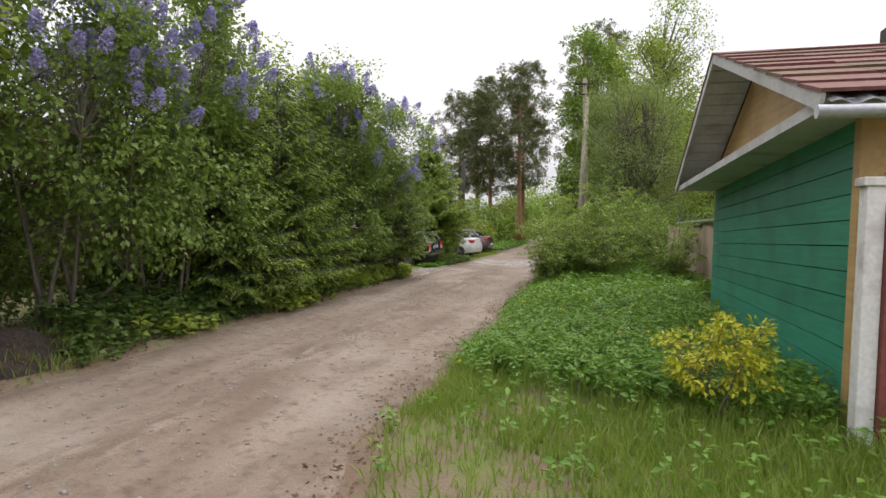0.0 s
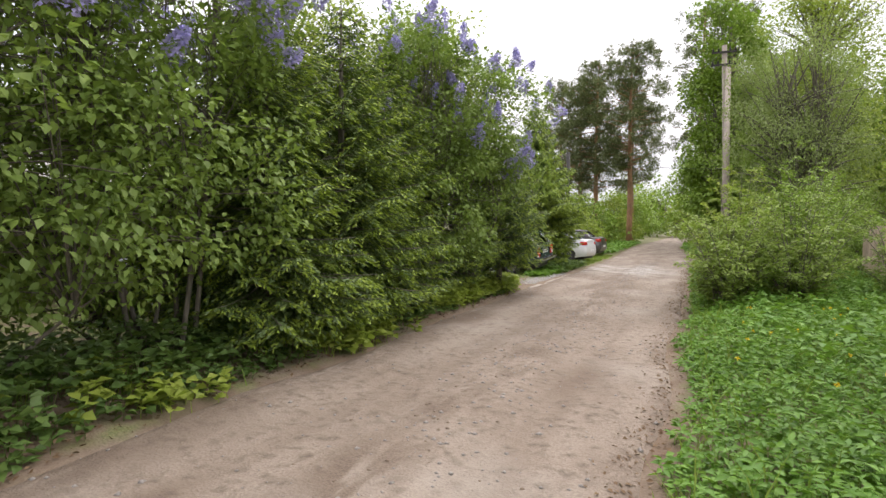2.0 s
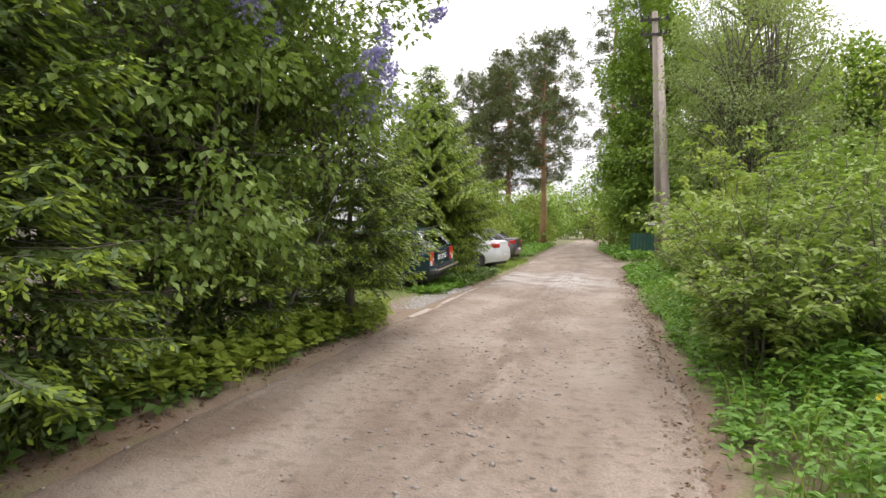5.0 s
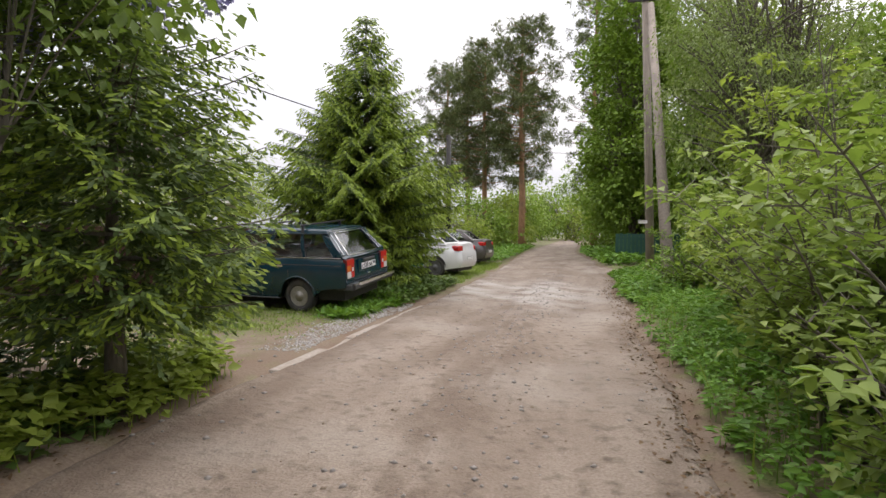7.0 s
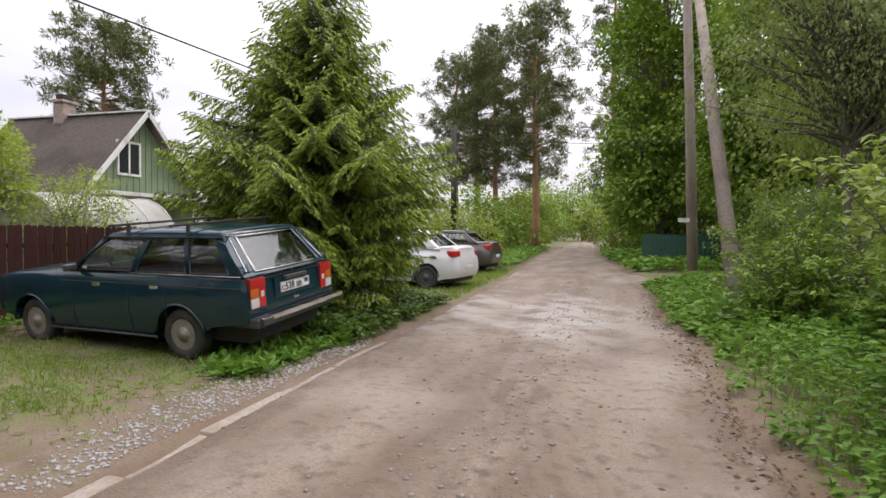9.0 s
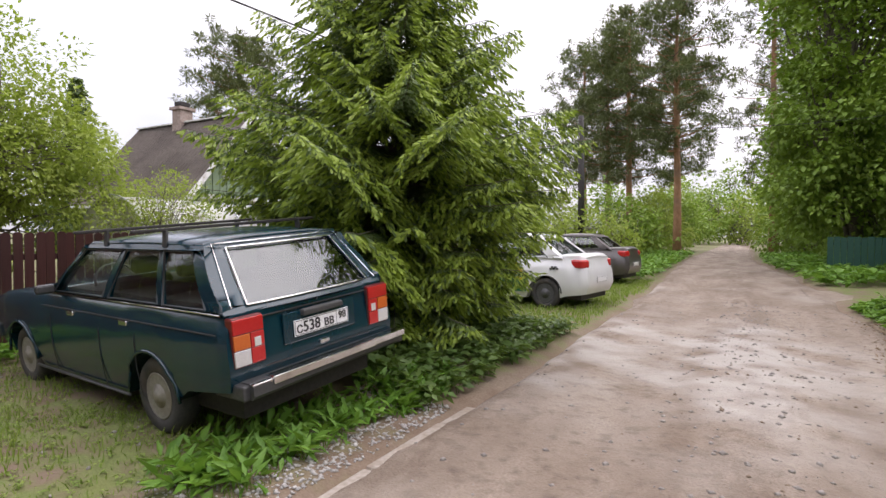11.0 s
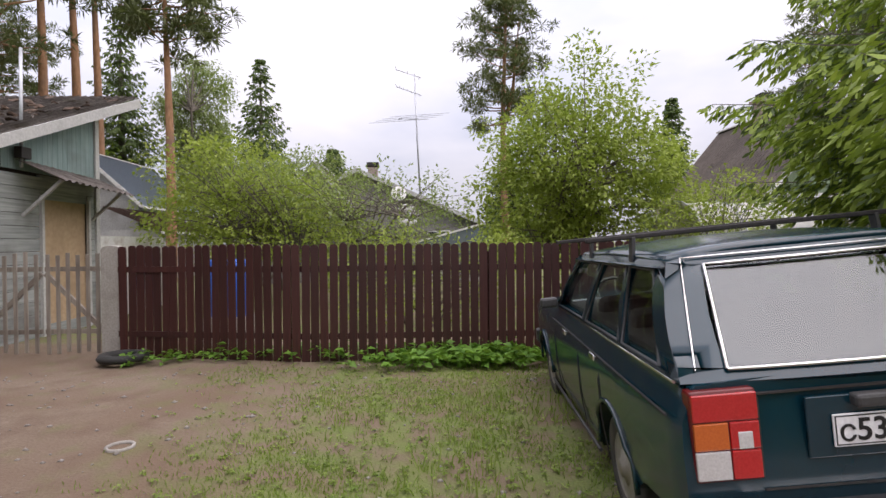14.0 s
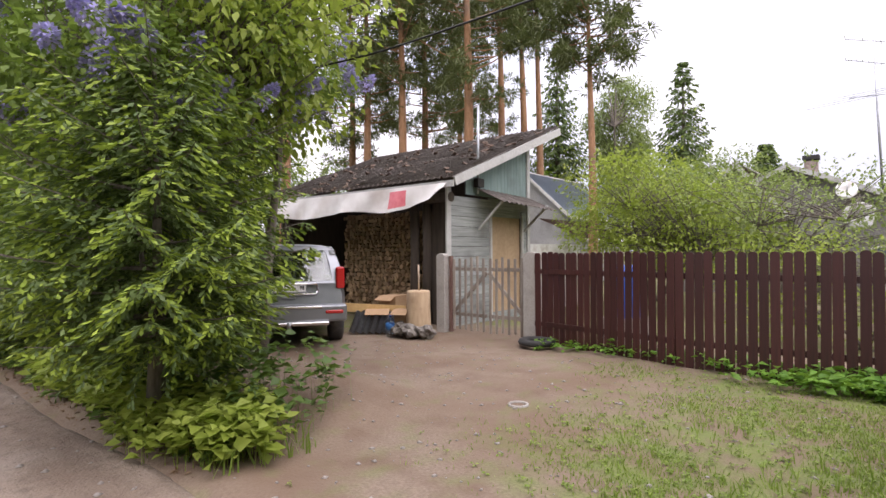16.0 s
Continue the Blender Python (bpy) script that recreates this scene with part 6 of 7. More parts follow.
    part("tailgate_button", boxed(-0.955, -0.06, 0.60, -0.935, 0.03, 0.635, bevel=0.008), CHROME, car)
    bm = bmesh.new()
    tube(bm, [(-0.93, 0.02, 0.93), (-0.80, -0.2, 1.06), (-0.70, -0.32, 1.15)], 0.006, 6)
    part("rear_wiper", bm, BLACK_PLASTIC, car)
    for sg in (1, -1):
        lamp = part("tail_lamp", boxed(-0.944, min(sg * 0.5, sg * 0.732), 0.612, -0.87, max(sg * 0.5, sg * 0.732), 0.934, bevel=0.012), DARK_LENS, car, "red, amber and clear tail lamp")
        for y0, y1, z0, z1, mt, nm in ((0.525, 0.748, 0.80, 0.895, RED_LENS, "red_lens"), (0.63, 0.748, 0.70, 0.795, ORANGE_LENS, "amber_lens"), (0.63, 0.748, 0.595, 0.695, CLEAR_LENS, "clear_lens"), (0.525, 0.625, 0.595, 0.695, RED_LENS, "red_lens"), (0.525, 0.625, 0.70, 0.795, RED_LENS, "red_lens"), (0.55, 0.60, 0.70, 0.76, CLEAR_LENS, "reflector")):
            d = 0.952 if nm != "reflector" else 0.955
            y0, y1 = y0 - 0.02, y1 - 0.02
            part(nm, boxed(-d, min(sg * y0, sg * y1), z0 + 0.028, -0.9, max(sg * y0, sg * y1), z1 + 0.028, bevel=0.004), mt, lamp)
        # flanks
        for x, lab in ((1.24, 1), (0.33, 2)):
            part("door_handle", boxed(x - 0.06, sg * 0.775 - 0.02, 0.79, x + 0.06, sg * 0.775 + 0.02, 0.83, bevel=0.008), CHROME, car, "chrome door handle")
        for x in (1.64, 0.72, 0.16):
            bm = bmesh.new()
            tube(bm, [(x, sg * 0.776, 0.27), (x, sg * 0.8025, 0.5), (x, sg * 0.8025, 0.72), (x - 0.01, sg * 0.772, 0.84), (x - 0.02, sg * 0.738, 0.92)], 0.004, 4)
            part("door_seam", bm, TARRED, car)
        bm = bmesh.new()
        tube(bm, [(-0.85, sg * 0.786, 0.835), (1.7, sg * 0.776, 0.838), (3.0, sg * 0.74, 0.80)], 0.006, 6)
        part("waist_trim", bm, TARRED, car)
        bm = bmesh.new()
        tube(bm, [(0.345, sg * 0.785, 0.255), (2.08, sg * 0.785, 0.255)], 0.012, 6)
        part("sill_trim", bm, BLACK_PLASTIC, car)
        for cx in (0, 2.424):
            bm = bmesh.new()
            tube(bm, [(cx + 0.347 * math.cos(a), sg * (0.80 if 0.5 < a < 2.6 else 0.782), 0.29 + 0.347 * math.sin(a)) for a in np.linspace(0.05, 3.09, 16)], 0.014, 6)
            part("arch_lip", bm, TEAL, car)
        part("mirror", boxed(1.55, min(sg * 0.76, sg * 0.90), 0.96, 1.62, max(sg * 0.76, sg * 0.90), 1.04, bevel=0.02), BLACK_PLASTIC, car)
    # roof bars
    for x in (-0.05, 0.85):
        bm = bmesh.new()
        box(bm, x - 0.02, -0.78, 1.475, x + 0.02, 0.84, 1.50, 0.006)
        part("roof_bar", bm, TARRED, car, "black roof bar")
        for sg in (1, -1):
            bm = bmesh.new()
            beam(bm, (x, sg * 0.615, 1.36), (x, sg * 0.60, 1.485), 0.05, 0.02, 0.004)
            part("bar_clamp", bm, BLACK_PLASTIC, car)
    return car


estate = estate_car(pose(-7.152, 21.738, 0.104, -5.3, 0.4, 180 - 5.4))


def saloon(m, label, paint, rim, decor):
    car = thing("saloon_car", label, "car", at=m)
    P = dict(paint=paint, rear=-0.86, front=3.4, base=2.6, axle=0.31, arch=0.36, crown=0.03,
             top_x=(-0.86, -0.75, -0.25, 1.9, 2.1, 3.2, 3.4), top_z=(1.03, 1.09, 1.06, 0.98, 0.96, 0.84, 0.7),
             low_x=(-0.86, -0.5, -0.3, 2.2, 3.0, 3.4), low_z=(0.32, 0.27, 0.2, 0.2, 0.22, 0.3),
             plan_x=(-0.86, -0.75, -0.5, 0, 2.6, 3.1, 3.4), plan_y=(0.78, 0.88, 0.96, 1, 1, 0.95, 0.8),
             wide_z=(0.2, 0.4, 0.65, 0.85, 1.0), wide_y=(0.8, 0.85, 0.86, 0.83, 0.74),
             tail_z=(0.2, 0.5, 0.75, 0.98), tail_x=(0.12, 0.0, 0.02, 0.10), nose_z=(0.2, 0.5, 0.9), nose_x=(-0.1, 0, -0.1),
             cabin=dict(belt_x=(-0.35, 2.05), roof_x=(0.3, 1.3), belt_z=1.0, roof_z=1.47, belt_y=0.75, roof_y=0.58, crown=0.05, windows=((0.13, 0.52), (0.56, 0.96)), rear_inset=0.1, seats=(0.55, 1.3)))
    part("body", loft_body(P), paint, car)
    part("underbody", boxed(-0.7, -0.65, 0.2, 3.2, 0.65, 0.7), TARRED, car)
    cabin(P, car)
    for x in (0, 2.6):
        for y in (-0.74, 0.74):
            wheel(car, x, y, 0.31, 0.19, rim, 0.2, 7)
    for sg in (1, -1):
        bm = bmesh.new()
        box(bm, -0.14, -0.13, -0.085, 0.14, 0.13, 0.085, 0.04, pose(-0.66, sg * 0.64, 0.92, 0, 0, -20 * sg))
        part("tail_lamp", bm, RED_LENS, car)
        for x in (0.95, 1.9):
            part("door_handle", boxed(x - 0.1, sg * 0.85 - 0.015, 0.84, x + 0.02, sg * 0.85 + 0.012, 0.87, bevel=0.006), paint, car)
        for cx in (0, 2.6):
            bm = bmesh.new()
            tube(bm, [(cx + 0.362 * math.cos(a), sg * 0.845, 0.31 + 0.362 * math.sin(a)) for a in np.linspace(0.05, 3.09, 16)], 0.012, 6)
            part("arch_lip", bm, TARRED, car)
    number_plate(car, pose(-0.868, 0, 0.6, 90, 0, -90), "         ", " ")
    if decor:
        # yellow and green livery on the doors, chequers behind the rear wheel
        for sg in (1, -1):
            for outline, mt, nm in (([(0.42, 0.32), (1.25, 0.32), (1.25, 0.9), (0.62, 0.9), (0.38, 0.6)], plain("livery_green", (0.01, 0.16, 0.08), 0.35), "green_decal"), ([(0.4, 0.62), (0.62, 0.905), (1.0, 0.905), (0.66, 0.64), (0.56, 0.5)], plain("livery_yellow", (0.7, 0.56, 0.02), 0.35), "yellow_decal")):
                bm = bmesh.new()
                slab(bm, outline, "y", sg * 0.858, sg * (0.864 if nm[0] == "g" else 0.867))
                part(nm, bm, mt, car)
            for k in range(5):
                x, z = -0.12 - 0.035 * k, 0.80 + 0.035 * (k % 2)
                part("chequer", boxed(x - 0.016, min(sg * 0.81, sg * 0.855), z, x + 0.016, max(sg * 0.81, sg * 0.855), z + 0.03), INK, car)
    return car


WHITE_CAR = surface("white_car_paint", (0.66, 0.66, 0.66), (0.72, 0.72, 0.72), 0.3, 4, 2, None, 0, 0.0, coat=0.5)
GREY_CAR = surface("grey_brown_car_paint", (0.075, 0.066, 0.064), (0.09, 0.08, 0.077), 0.3, 4, 2, None, 0.4, 0.0, coat=0.5)
saloon(pose(-6.95, 29.95, 0.02, 0, 0, 180 - 8), "white saloon car with yellow and green taxi livery", WHITE_CAR, DARK_RIM, True)
saloon(pose(-7.3, 35.9, 0.05, 0, 0, 180 - 5), "grey brown saloon car parked nose inward", GREY_CAR, STEEL_RIM, False)


def off_roader(m):
    paint = surface("silver_car_paint", (0.22, 0.235, 0.255), (0.27, 0.285, 0.305), 0.3, 4, 2, None, 0.6, 0.0, coat=0.4)
    car = thing("off_road_car", "silver off-road car backed into the carport", "car", at=m)
    P = dict(paint=paint, rear=-0.95, front=3.5, base=2.75, axle=0.36, arch=0.43, crown=0.02,
             top_x=(-0.95, 1.9, 2.1, 3.3, 3.5), top_z=(1.04, 1.04, 1.03, 0.96, 0.85), low_x=(-0.95, -0.5, 2.4, 3.5), low_z=(0.47, 0.4, 0.36, 0.45),
             plan_x=(-0.95, -0.8, -0.4, 3, 3.5), plan_y=(0.9, 0.96, 1, 1, 0.88), wide_z=(0.35, 0.6, 0.85, 1.08), wide_y=(0.86, 0.91, 0.91, 0.84),
             tail_z=(0.3, 0.6, 1.0), tail_x=(0.05, -0.03, 0.04), nose_z=(0.3, 0.6, 1.0), nose_x=(-0.1, 0, -0.08),
             cabin=dict(belt_x=(-0.9, 2.05), roof_x=(-0.62, 1.35), belt_z=1.04, roof_z=1.62, rear_glass=CAR_GLASS, belt_y=0.84, roof_y=0.68, crown=0.05, windows=((0.06, 0.34), (0.38, 0.66), (0.7, 0.97)), rear_inset=0.1, seats=(0.6, 1.5)))
    part("body", loft_body(P), paint, car)
    part("underbody", boxed(-0.8, -0.7, 0.36, 3.3, 0.7, 0.9), TARRED, car)
    cabin(P, car)
    for x in (0, 2.75):
        for y in (-0.78, 0.78):
            wheel(car, x, y, 0.36, 0.24, GALV, 0.22, 6)
    part("rear_bumper", boxed(-1.1, -0.88, 0.45, -0.93, 0.88, 0.72, bevel=0.04), paint, car)
    part("bumper_trim", boxed(-1.115, -0.5, 0.66, -1.06, 0.5, 0.70, bevel=0.01), CHROME, car)
    part("step_bar", boxed(-1.14, -0.6, 0.40, -1.04, 0.6, 0.46, bevel=0.015), CHROME, car)
    bm = bmesh.new()
    tube(bm, [(-1.0, 0, 0.38), (-1.18, 0, 0.38), (-1.2, 0, 0.47)], 0.03, 8)
    part("tow_hook", bm, GALV, car)
    bm = bmesh.new()
    tube(bm, [(-0.97, -0.44, 0.93), (-0.985, -0.4, 0.88), (-0.99, 0.4, 0.88), (-0.97, 0.44, 0.93), (-0.975, 0.42, 1.04), (-0.975, -0.42, 1.04), (-0.97, -0.44, 0.93)], 0.022, 8)
    part("plate_surround", bm, CHROME, car)
    number_plate(car, pose(-0.985, 0, 0.965, 90, 0, -90), "Т945РР", "98")
    for sg in (1, -1):
        part("tail_lamp", boxed(-0.955, min(sg * 0.72, sg * 0.86), 0.95, -0.8, max(sg * 0.72, sg * 0.86), 1.3, bevel=0.03), RED_LENS, car)
        part("fog_lamp", boxed(-1.116, min(sg * 0.55, sg * 0.82), 0.575, -1.05, max(sg * 0.55, sg * 0.82), 0.63, bevel=0.015), RED_LENS, car)
    part("tailgate_handle", boxed(-0.995, -0.1, 0.80, -0.96, 0.1, 0.84, bevel=0.01), paint, car)


off_roader(pose(-9.45, 12.5, 0.0, 0, 0, 236))


# ---- weeds, grass, stones ----
def scatter(n, x0, x1, y0, y1, rng, keep=None):
    x, y = rng.uniform(x0, x1, n), rng.uniform(y0, y1, n)
    if keep is not None:
        k = rng.random(n) < keep(x, y)
        x, y = x[k], y[k]
    return x, y


def weeds(name, label, x, y, height, leaf, per, material, seed, width=0.62, lift=0.25):
    """Leafy plants: a thin stem and leaves round it in tiers."""
    rng = np.random.default_rng(seed)
    n = len(x)
    h = height * rng.uniform(0.55, 1.2, n) if np.isscalar(height) else height * rng.uniform(0.6, 1.2, n)
    z = ground_z(x, y)
    X, Y, Z, H = (np.repeat(v, per) for v in (x, y, z, h))
    m = n * per
    a = rng.uniform(0, 6.28, m)
    tier = rng.uniform(0.35, 1.0, m)
    out = np.stack((np.cos(a), np.sin(a), np.zeros(m)), -1)
    base = np.stack((X, Y, Z + H * tier), -1) + out * (0.35 * leaf * rng.random((m, 1)))
    way = unit(out + np.array([0, 0, 1.0]) * (lift * rng.normal(0.35, 0.8, (m, 1))))
    v, f = leaf_arrays(base, way, leaf * rng.uniform(0.6, 1.3, m), width, 0.35, rng)
    s = np.stack((x, y, z - 0.02), -1)
    t = np.stack((x + rng.normal(size=n) * 0.03, y + rng.normal(size=n) * 0.03, z + h), -1)
    d = np.array([0.004, 0.002, 0])
    sv = np.stack((s - d, s + d, t), 1).reshape(-1, 3)
    sf = np.arange(n * 3).reshape(-1, 3)
    V, F, _ = merge([(v, f, 0), (sv, sf, 0)])
    return tagged(new(name, array_mesh(name, V, F, [material])), label, "weeds", kind="stuff")


def grass(name, label, x, y, height, material, seed, width=0.007):
    rng = np.random.default_rng(seed)
    n = len(x)
    h = height * rng.uniform(0.4, 1.25, n)
    z = ground_z(x, y) - 0.01
    a = rng.uniform(0, 6.28, n)
    side = np.stack((np.cos(a), np.sin(a), np.zeros(n)), -1) * width
    lean = rng.normal(size=(n, 3)) * np.array([1, 1, 0]) * (0.28 * h)[:, None]
    p = np.stack((x, y, z), -1)
    up = np.stack((np.zeros(n), np.zeros(n), h), -1)
    V = np.stack((p - side, p + side, p + up * 0.6 + lean * 0.45 + side * 0.7, p + up * 0.6 + lean * 0.45 - side * 0.7, p + up * 0.95 + lean * 1.2), 1).reshape(-1, 3)
    i = np.arange(n)[:, None] * 5
    F = np.concatenate((i + np.array([[0, 1, 2]]), i + np.array([[0, 2, 3]]), i + np.array([[3, 2, 4]])))
    return tagged(new(name, array_mesh(name, V, F, [material])), label, "grass", kind="stuff")


def stones(name, label, x, y, z, size, material, seed, flat=0.6):
    rng = np.random.default_rng(seed)
    n = len(x)
    o = np.array([(1, 0, 0), (-1, 0, 0), (0, 1, 0), (0, -1, 0), (0, 0, 1), (0, 0, -1)], dtype=float)
    V = o[None] * rng.uniform(0.6, 1.3, (n, 6, 1)) * (size * rng.uniform(0.5, 1.5, n) ** 2)[:, None, None]
    V[:, :, 2] *= flat
    a = rng.uniform(0, 6.28, n)
    c, s = np.cos(a)[:, None], np.sin(a)[:, None]
    V = np.stack((V[..., 0] * c - V[..., 1] * s, V[..., 0] * s + V[..., 1] * c, V[..., 2]), -1) + np.stack((x, y, z), -1)[:, None]
    t = np.array([(0, 2, 4), (2, 1, 4), (1, 3, 4), (3, 0, 4), (2, 0, 5), (1, 2, 5), (3, 1, 5), (0, 3, 5)])
    F = (np.arange(n)[:, None, None] * 6 + t[None]).reshape(-1, 3)
    return tagged(new(name, array_mesh(name, V.reshape(-1, 3), F, [material])), label, "stones", kind="stuff")


prng = np.random.default_rng(77)


def verge_keep(x, y):
    d = x - edge_right(y)
    return step(0.0, 0.25, d) * (0.06 + 0.94 * step(5.1, 6.0, y + 0.4 * wave(x, y, 2.0) + 0.25 * x)) * (0.55 + 0.45 * step(-0.4, 0.3, wave(x, y, 1.3, 2.0)))


x, y = scatter(7800, -1.9, 2.9, 3.2, 14, prng, verge_keep)
k = ~((x > 2.15) & (y > 5.2))
x, y = x[k], y[k]
weeds("ground_elder", "dense bright green ground elder beside the track", x, y, 0.12 + 0.26 * step(0.0, 1.0, x - edge_right(y)), 0.076, 11, WEED_LEAF, 301, 0.5)
x, y = scatter(6200, -1.9, 3.4, 14, 24, prng, verge_keep)
weeds("ground_elder", "dense bright green ground elder beside the track", x, y, 0.14 + 0.3 * step(0.0, 0.9, x - edge_right(y)), 0.084, 10, WEED_LEAF, 302, 0.5)
x, y = scatter(4200, -1.9, 4.5, 24, 31.8, prng, lambda x, y: step(0.0, 0.25, x - edge_right(y)))
weeds("ground_elder", "tall bright green weeds beside the track", x, y, 0.14 + 0.26 * step(0.0, 1.2, x - edge_right(y)), 0.13, 8, WEED_LEAF, 303)
x, y = scatter(3000, -2.6, 9, 37, 60, prng, lambda x, y: step(0.0, 0.25, x - edge_right(y)))
weeds("ground_elder", "green weeds under the far trees", x, y, 0.4, 0.25, 6, WEED_LEAF, 304)
x, y = scatter(2600, -14, -6.2, 37, 62, prng, lambda x, y: step(0.0, 0.4, edge_left(y) - x))
weeds("ground_elder", "green weeds beyond the parked cars", x, y, 0.42, 0.24, 6, WEED_LEAF, 305)

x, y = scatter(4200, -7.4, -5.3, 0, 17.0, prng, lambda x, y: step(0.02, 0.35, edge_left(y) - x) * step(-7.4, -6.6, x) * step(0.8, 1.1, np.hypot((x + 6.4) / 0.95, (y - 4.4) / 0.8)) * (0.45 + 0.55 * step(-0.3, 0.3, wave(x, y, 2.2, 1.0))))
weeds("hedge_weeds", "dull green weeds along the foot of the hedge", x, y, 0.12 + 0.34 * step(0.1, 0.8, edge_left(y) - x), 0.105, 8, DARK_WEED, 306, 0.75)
x, y = scatter(900, -6.6, -5.4, 12.5, 17.2, prng, lambda x, y: step(0.02, 0.3, edge_left(y) - x) * step(-6.5, -6.1, x + 0.3 * wave(x, y, 3.0)))
weeds("broad_weeds", "broad light green leaves at the end of the hedge", x, y, 0.34, 0.115, 9, LIGHT_LEAF, 307, 0.75)
x, y = scatter(330, -7.0, -5.55, 15.6, 18.0, prng, lambda x, y: step(0.9, 0.3, np.hypot((x + 5.9) / 0.8, (y - 16.4) / 1.1) + 0.25 * wave(x, y, 4.0)))
weeds("broad_weeds", "broad bright leaves round the foot of the last spruce", x, y, 0.36, 0.095, 12, LIGHT_LEAF, 332, 0.7)
x, y = scatter(420, -6.35, -5.5, 5.0, 12.5, prng, lambda x, y: step(-0.1, 0.5, wave(x, y, 1.8, 4.0)))
weeds("broad_weeds", "patches of broad light green leaves under the hedge", x, y, 0.28, 0.13, 8, LIGHT_LEAF, 308, 0.75)

x, y = scatter(900, -11.5, -10.6, 17.5, 22.5, prng, lambda x, y: np.exp(-((y - 20.6) / 0.9) ** 2) + 0.25 * np.exp(-((x + 11.4) / 0.2) ** 2))
weeds("ground_elder", "patch of bright ground elder under the maroon fence", x, y, 0.2, 0.11, 7, WEED_LEAF, 309)
x, y = scatter(700, -11.7, -11.2, 16.2, 24, prng, lambda x, y: 0.35 + 0 * x)
weeds("ground_elder", "thin line of weeds along the fence foot", x, y, 0.14, 0.09, 6, WEED_LEAF, 310)
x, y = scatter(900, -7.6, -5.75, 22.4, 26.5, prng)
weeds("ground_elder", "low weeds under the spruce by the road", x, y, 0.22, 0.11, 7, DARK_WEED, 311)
x, y = scatter(500, -7.4, -5.9, 20.4, 23.2, prng, lambda x, y: np.exp(-((x + 6.25 - 0.05 * (y - 21.5)) / 0.33) ** 2))
weeds("dandelion_leaves", "rosettes of dandelion leaves behind the car", x, y, 0.11, 0.15, 6, WEED_LEAF, 312, 0.32, 0.9)

x, y = scatter(800, -1.4, 2.4, 10, 27, prng, lambda x, y: step(0.7, 1.4, x - edge_right(y)))
weeds("ground_elder", "taller weeds heaped along the back of the verge", x, y, 0.5, 0.13, 7, WEED_LEAF, 331)
x, y = scatter(30000, -2.0, 2.6, 2.2, 7.0, prng, lambda x, y: step(0.0, 0.3, x - edge_right(y)) * (0.25 + 0.75 * step(-0.2, 0.4, wave(x, y, 2.6, 1.0))))
grass("verge_grass", "bright uneven grass at the start of the verge", x, y, 0.16, GRASS, 320)
x, y = scatter(9000, -0.6, 2.4, 3.0, 5.8, prng, lambda x, y: step(0.2, 1.4, x))
grass("tall_grass", "tall bright green grass round the yellow shrub", x, y, 0.2, GRASS, 321)
x, y = scatter(6000, -1.75, 2.4, 5.0, 26, prng, lambda x, y: step(0.1, 0.4, x - edge_right(y)) * 0.6)
grass("tall_grass", "scattered grass stalks among the weeds", x, y, 0.42, GRASS, 322)
x, y = scatter(90000, -11.2, -5.8, 17.6, 24.0, prng, lambda x, y: np.clip(1.15 - soil_mask(x, y) * 1.25, 0, 1) * (0.12 + 0.88 * step(-0.15, 0.3, wave(x, y, 3.0, 2.0))))
grass("yard_grass", "thin grass patches on the trodden yard", x, y, 0.042, GRASS, 323, 0.004)
x, y = scatter(2600, -11.2, -5.8, 17.4, 23.5, prng, lambda x, y: np.clip(1.1 - soil_mask(x, y) * 1.15, 0.03, 1))
weeds("yard_weeds", "low clover and plantain leaves in the yard", x, y, 0.03, 0.026, 6, GRASS, 313, 0.7)
x, y = scatter(3500, -9.6, -5.9, 19.2, 21.4, prng, lambda x, y: 0.7 * step(-0.1, 0.5, wave(x, y, 3.3, 5.0)))
grass("yard_grass", "tufts of grass round the parked car", x, y, 0.11, GRASS, 324, 0.005)
x, y = scatter(9000, -8.4, -5.8, 26.5, 37, prng, lambda x, y: step(0.0, 0.3, edge_left(y) - x))
grass("verge_grass", "green grass between the parked cars and track", x, y, 0.1, GRASS, 325, 0.01)
x, y = scatter(5000, -6.6, -5.5, 1.0, 17.2, prng, lambda x, y: step(0.0, 0.25, edge_left(y) - x) * step(0.1, 0.5, wave(x, y, 2.7, 3.0)))
grass("tall_grass", "grass tufts along the foot of the hedge", x, y, 0.22, GRASS, 326)

ys = leafy("golden_shrub", "small shrub with bright yellow leaves in the grass", "shrub", gp(1.12, 5.15), 0.95, [(0, 0, 0.6, 0.42, 0.36, 0.34), (-0.15, 0, 0.4, 0.3, 0.3, 0.25), (0.15, 0.1, 0.75, 0.25, 0.2, 0.2)], 60, 26, YELLOW_LEAF, 0.06, 330, stems=5, spread=0.055, trunk_r=0.008)

x, y = scatter(60, -1.2, 2.2, 5, 16, prng)
z = ground_z(x, y) + 0.38
fv, ff = leaf_arrays(np.repeat(np.stack((x, y, z), -1), 16, 0), unit(prng.normal(size=(len(x) * 16, 3)) + np.array([0, 0, 0.6])), np.full(len(x) * 16, 0.028), 0.5, 0.1, prng)
tagged(new("dandelion_flowers", array_mesh("dandelion_flowers", fv, ff, [DANDELION])), "scattered yellow dandelion heads above the weeds", "flowers", kind="stuff")

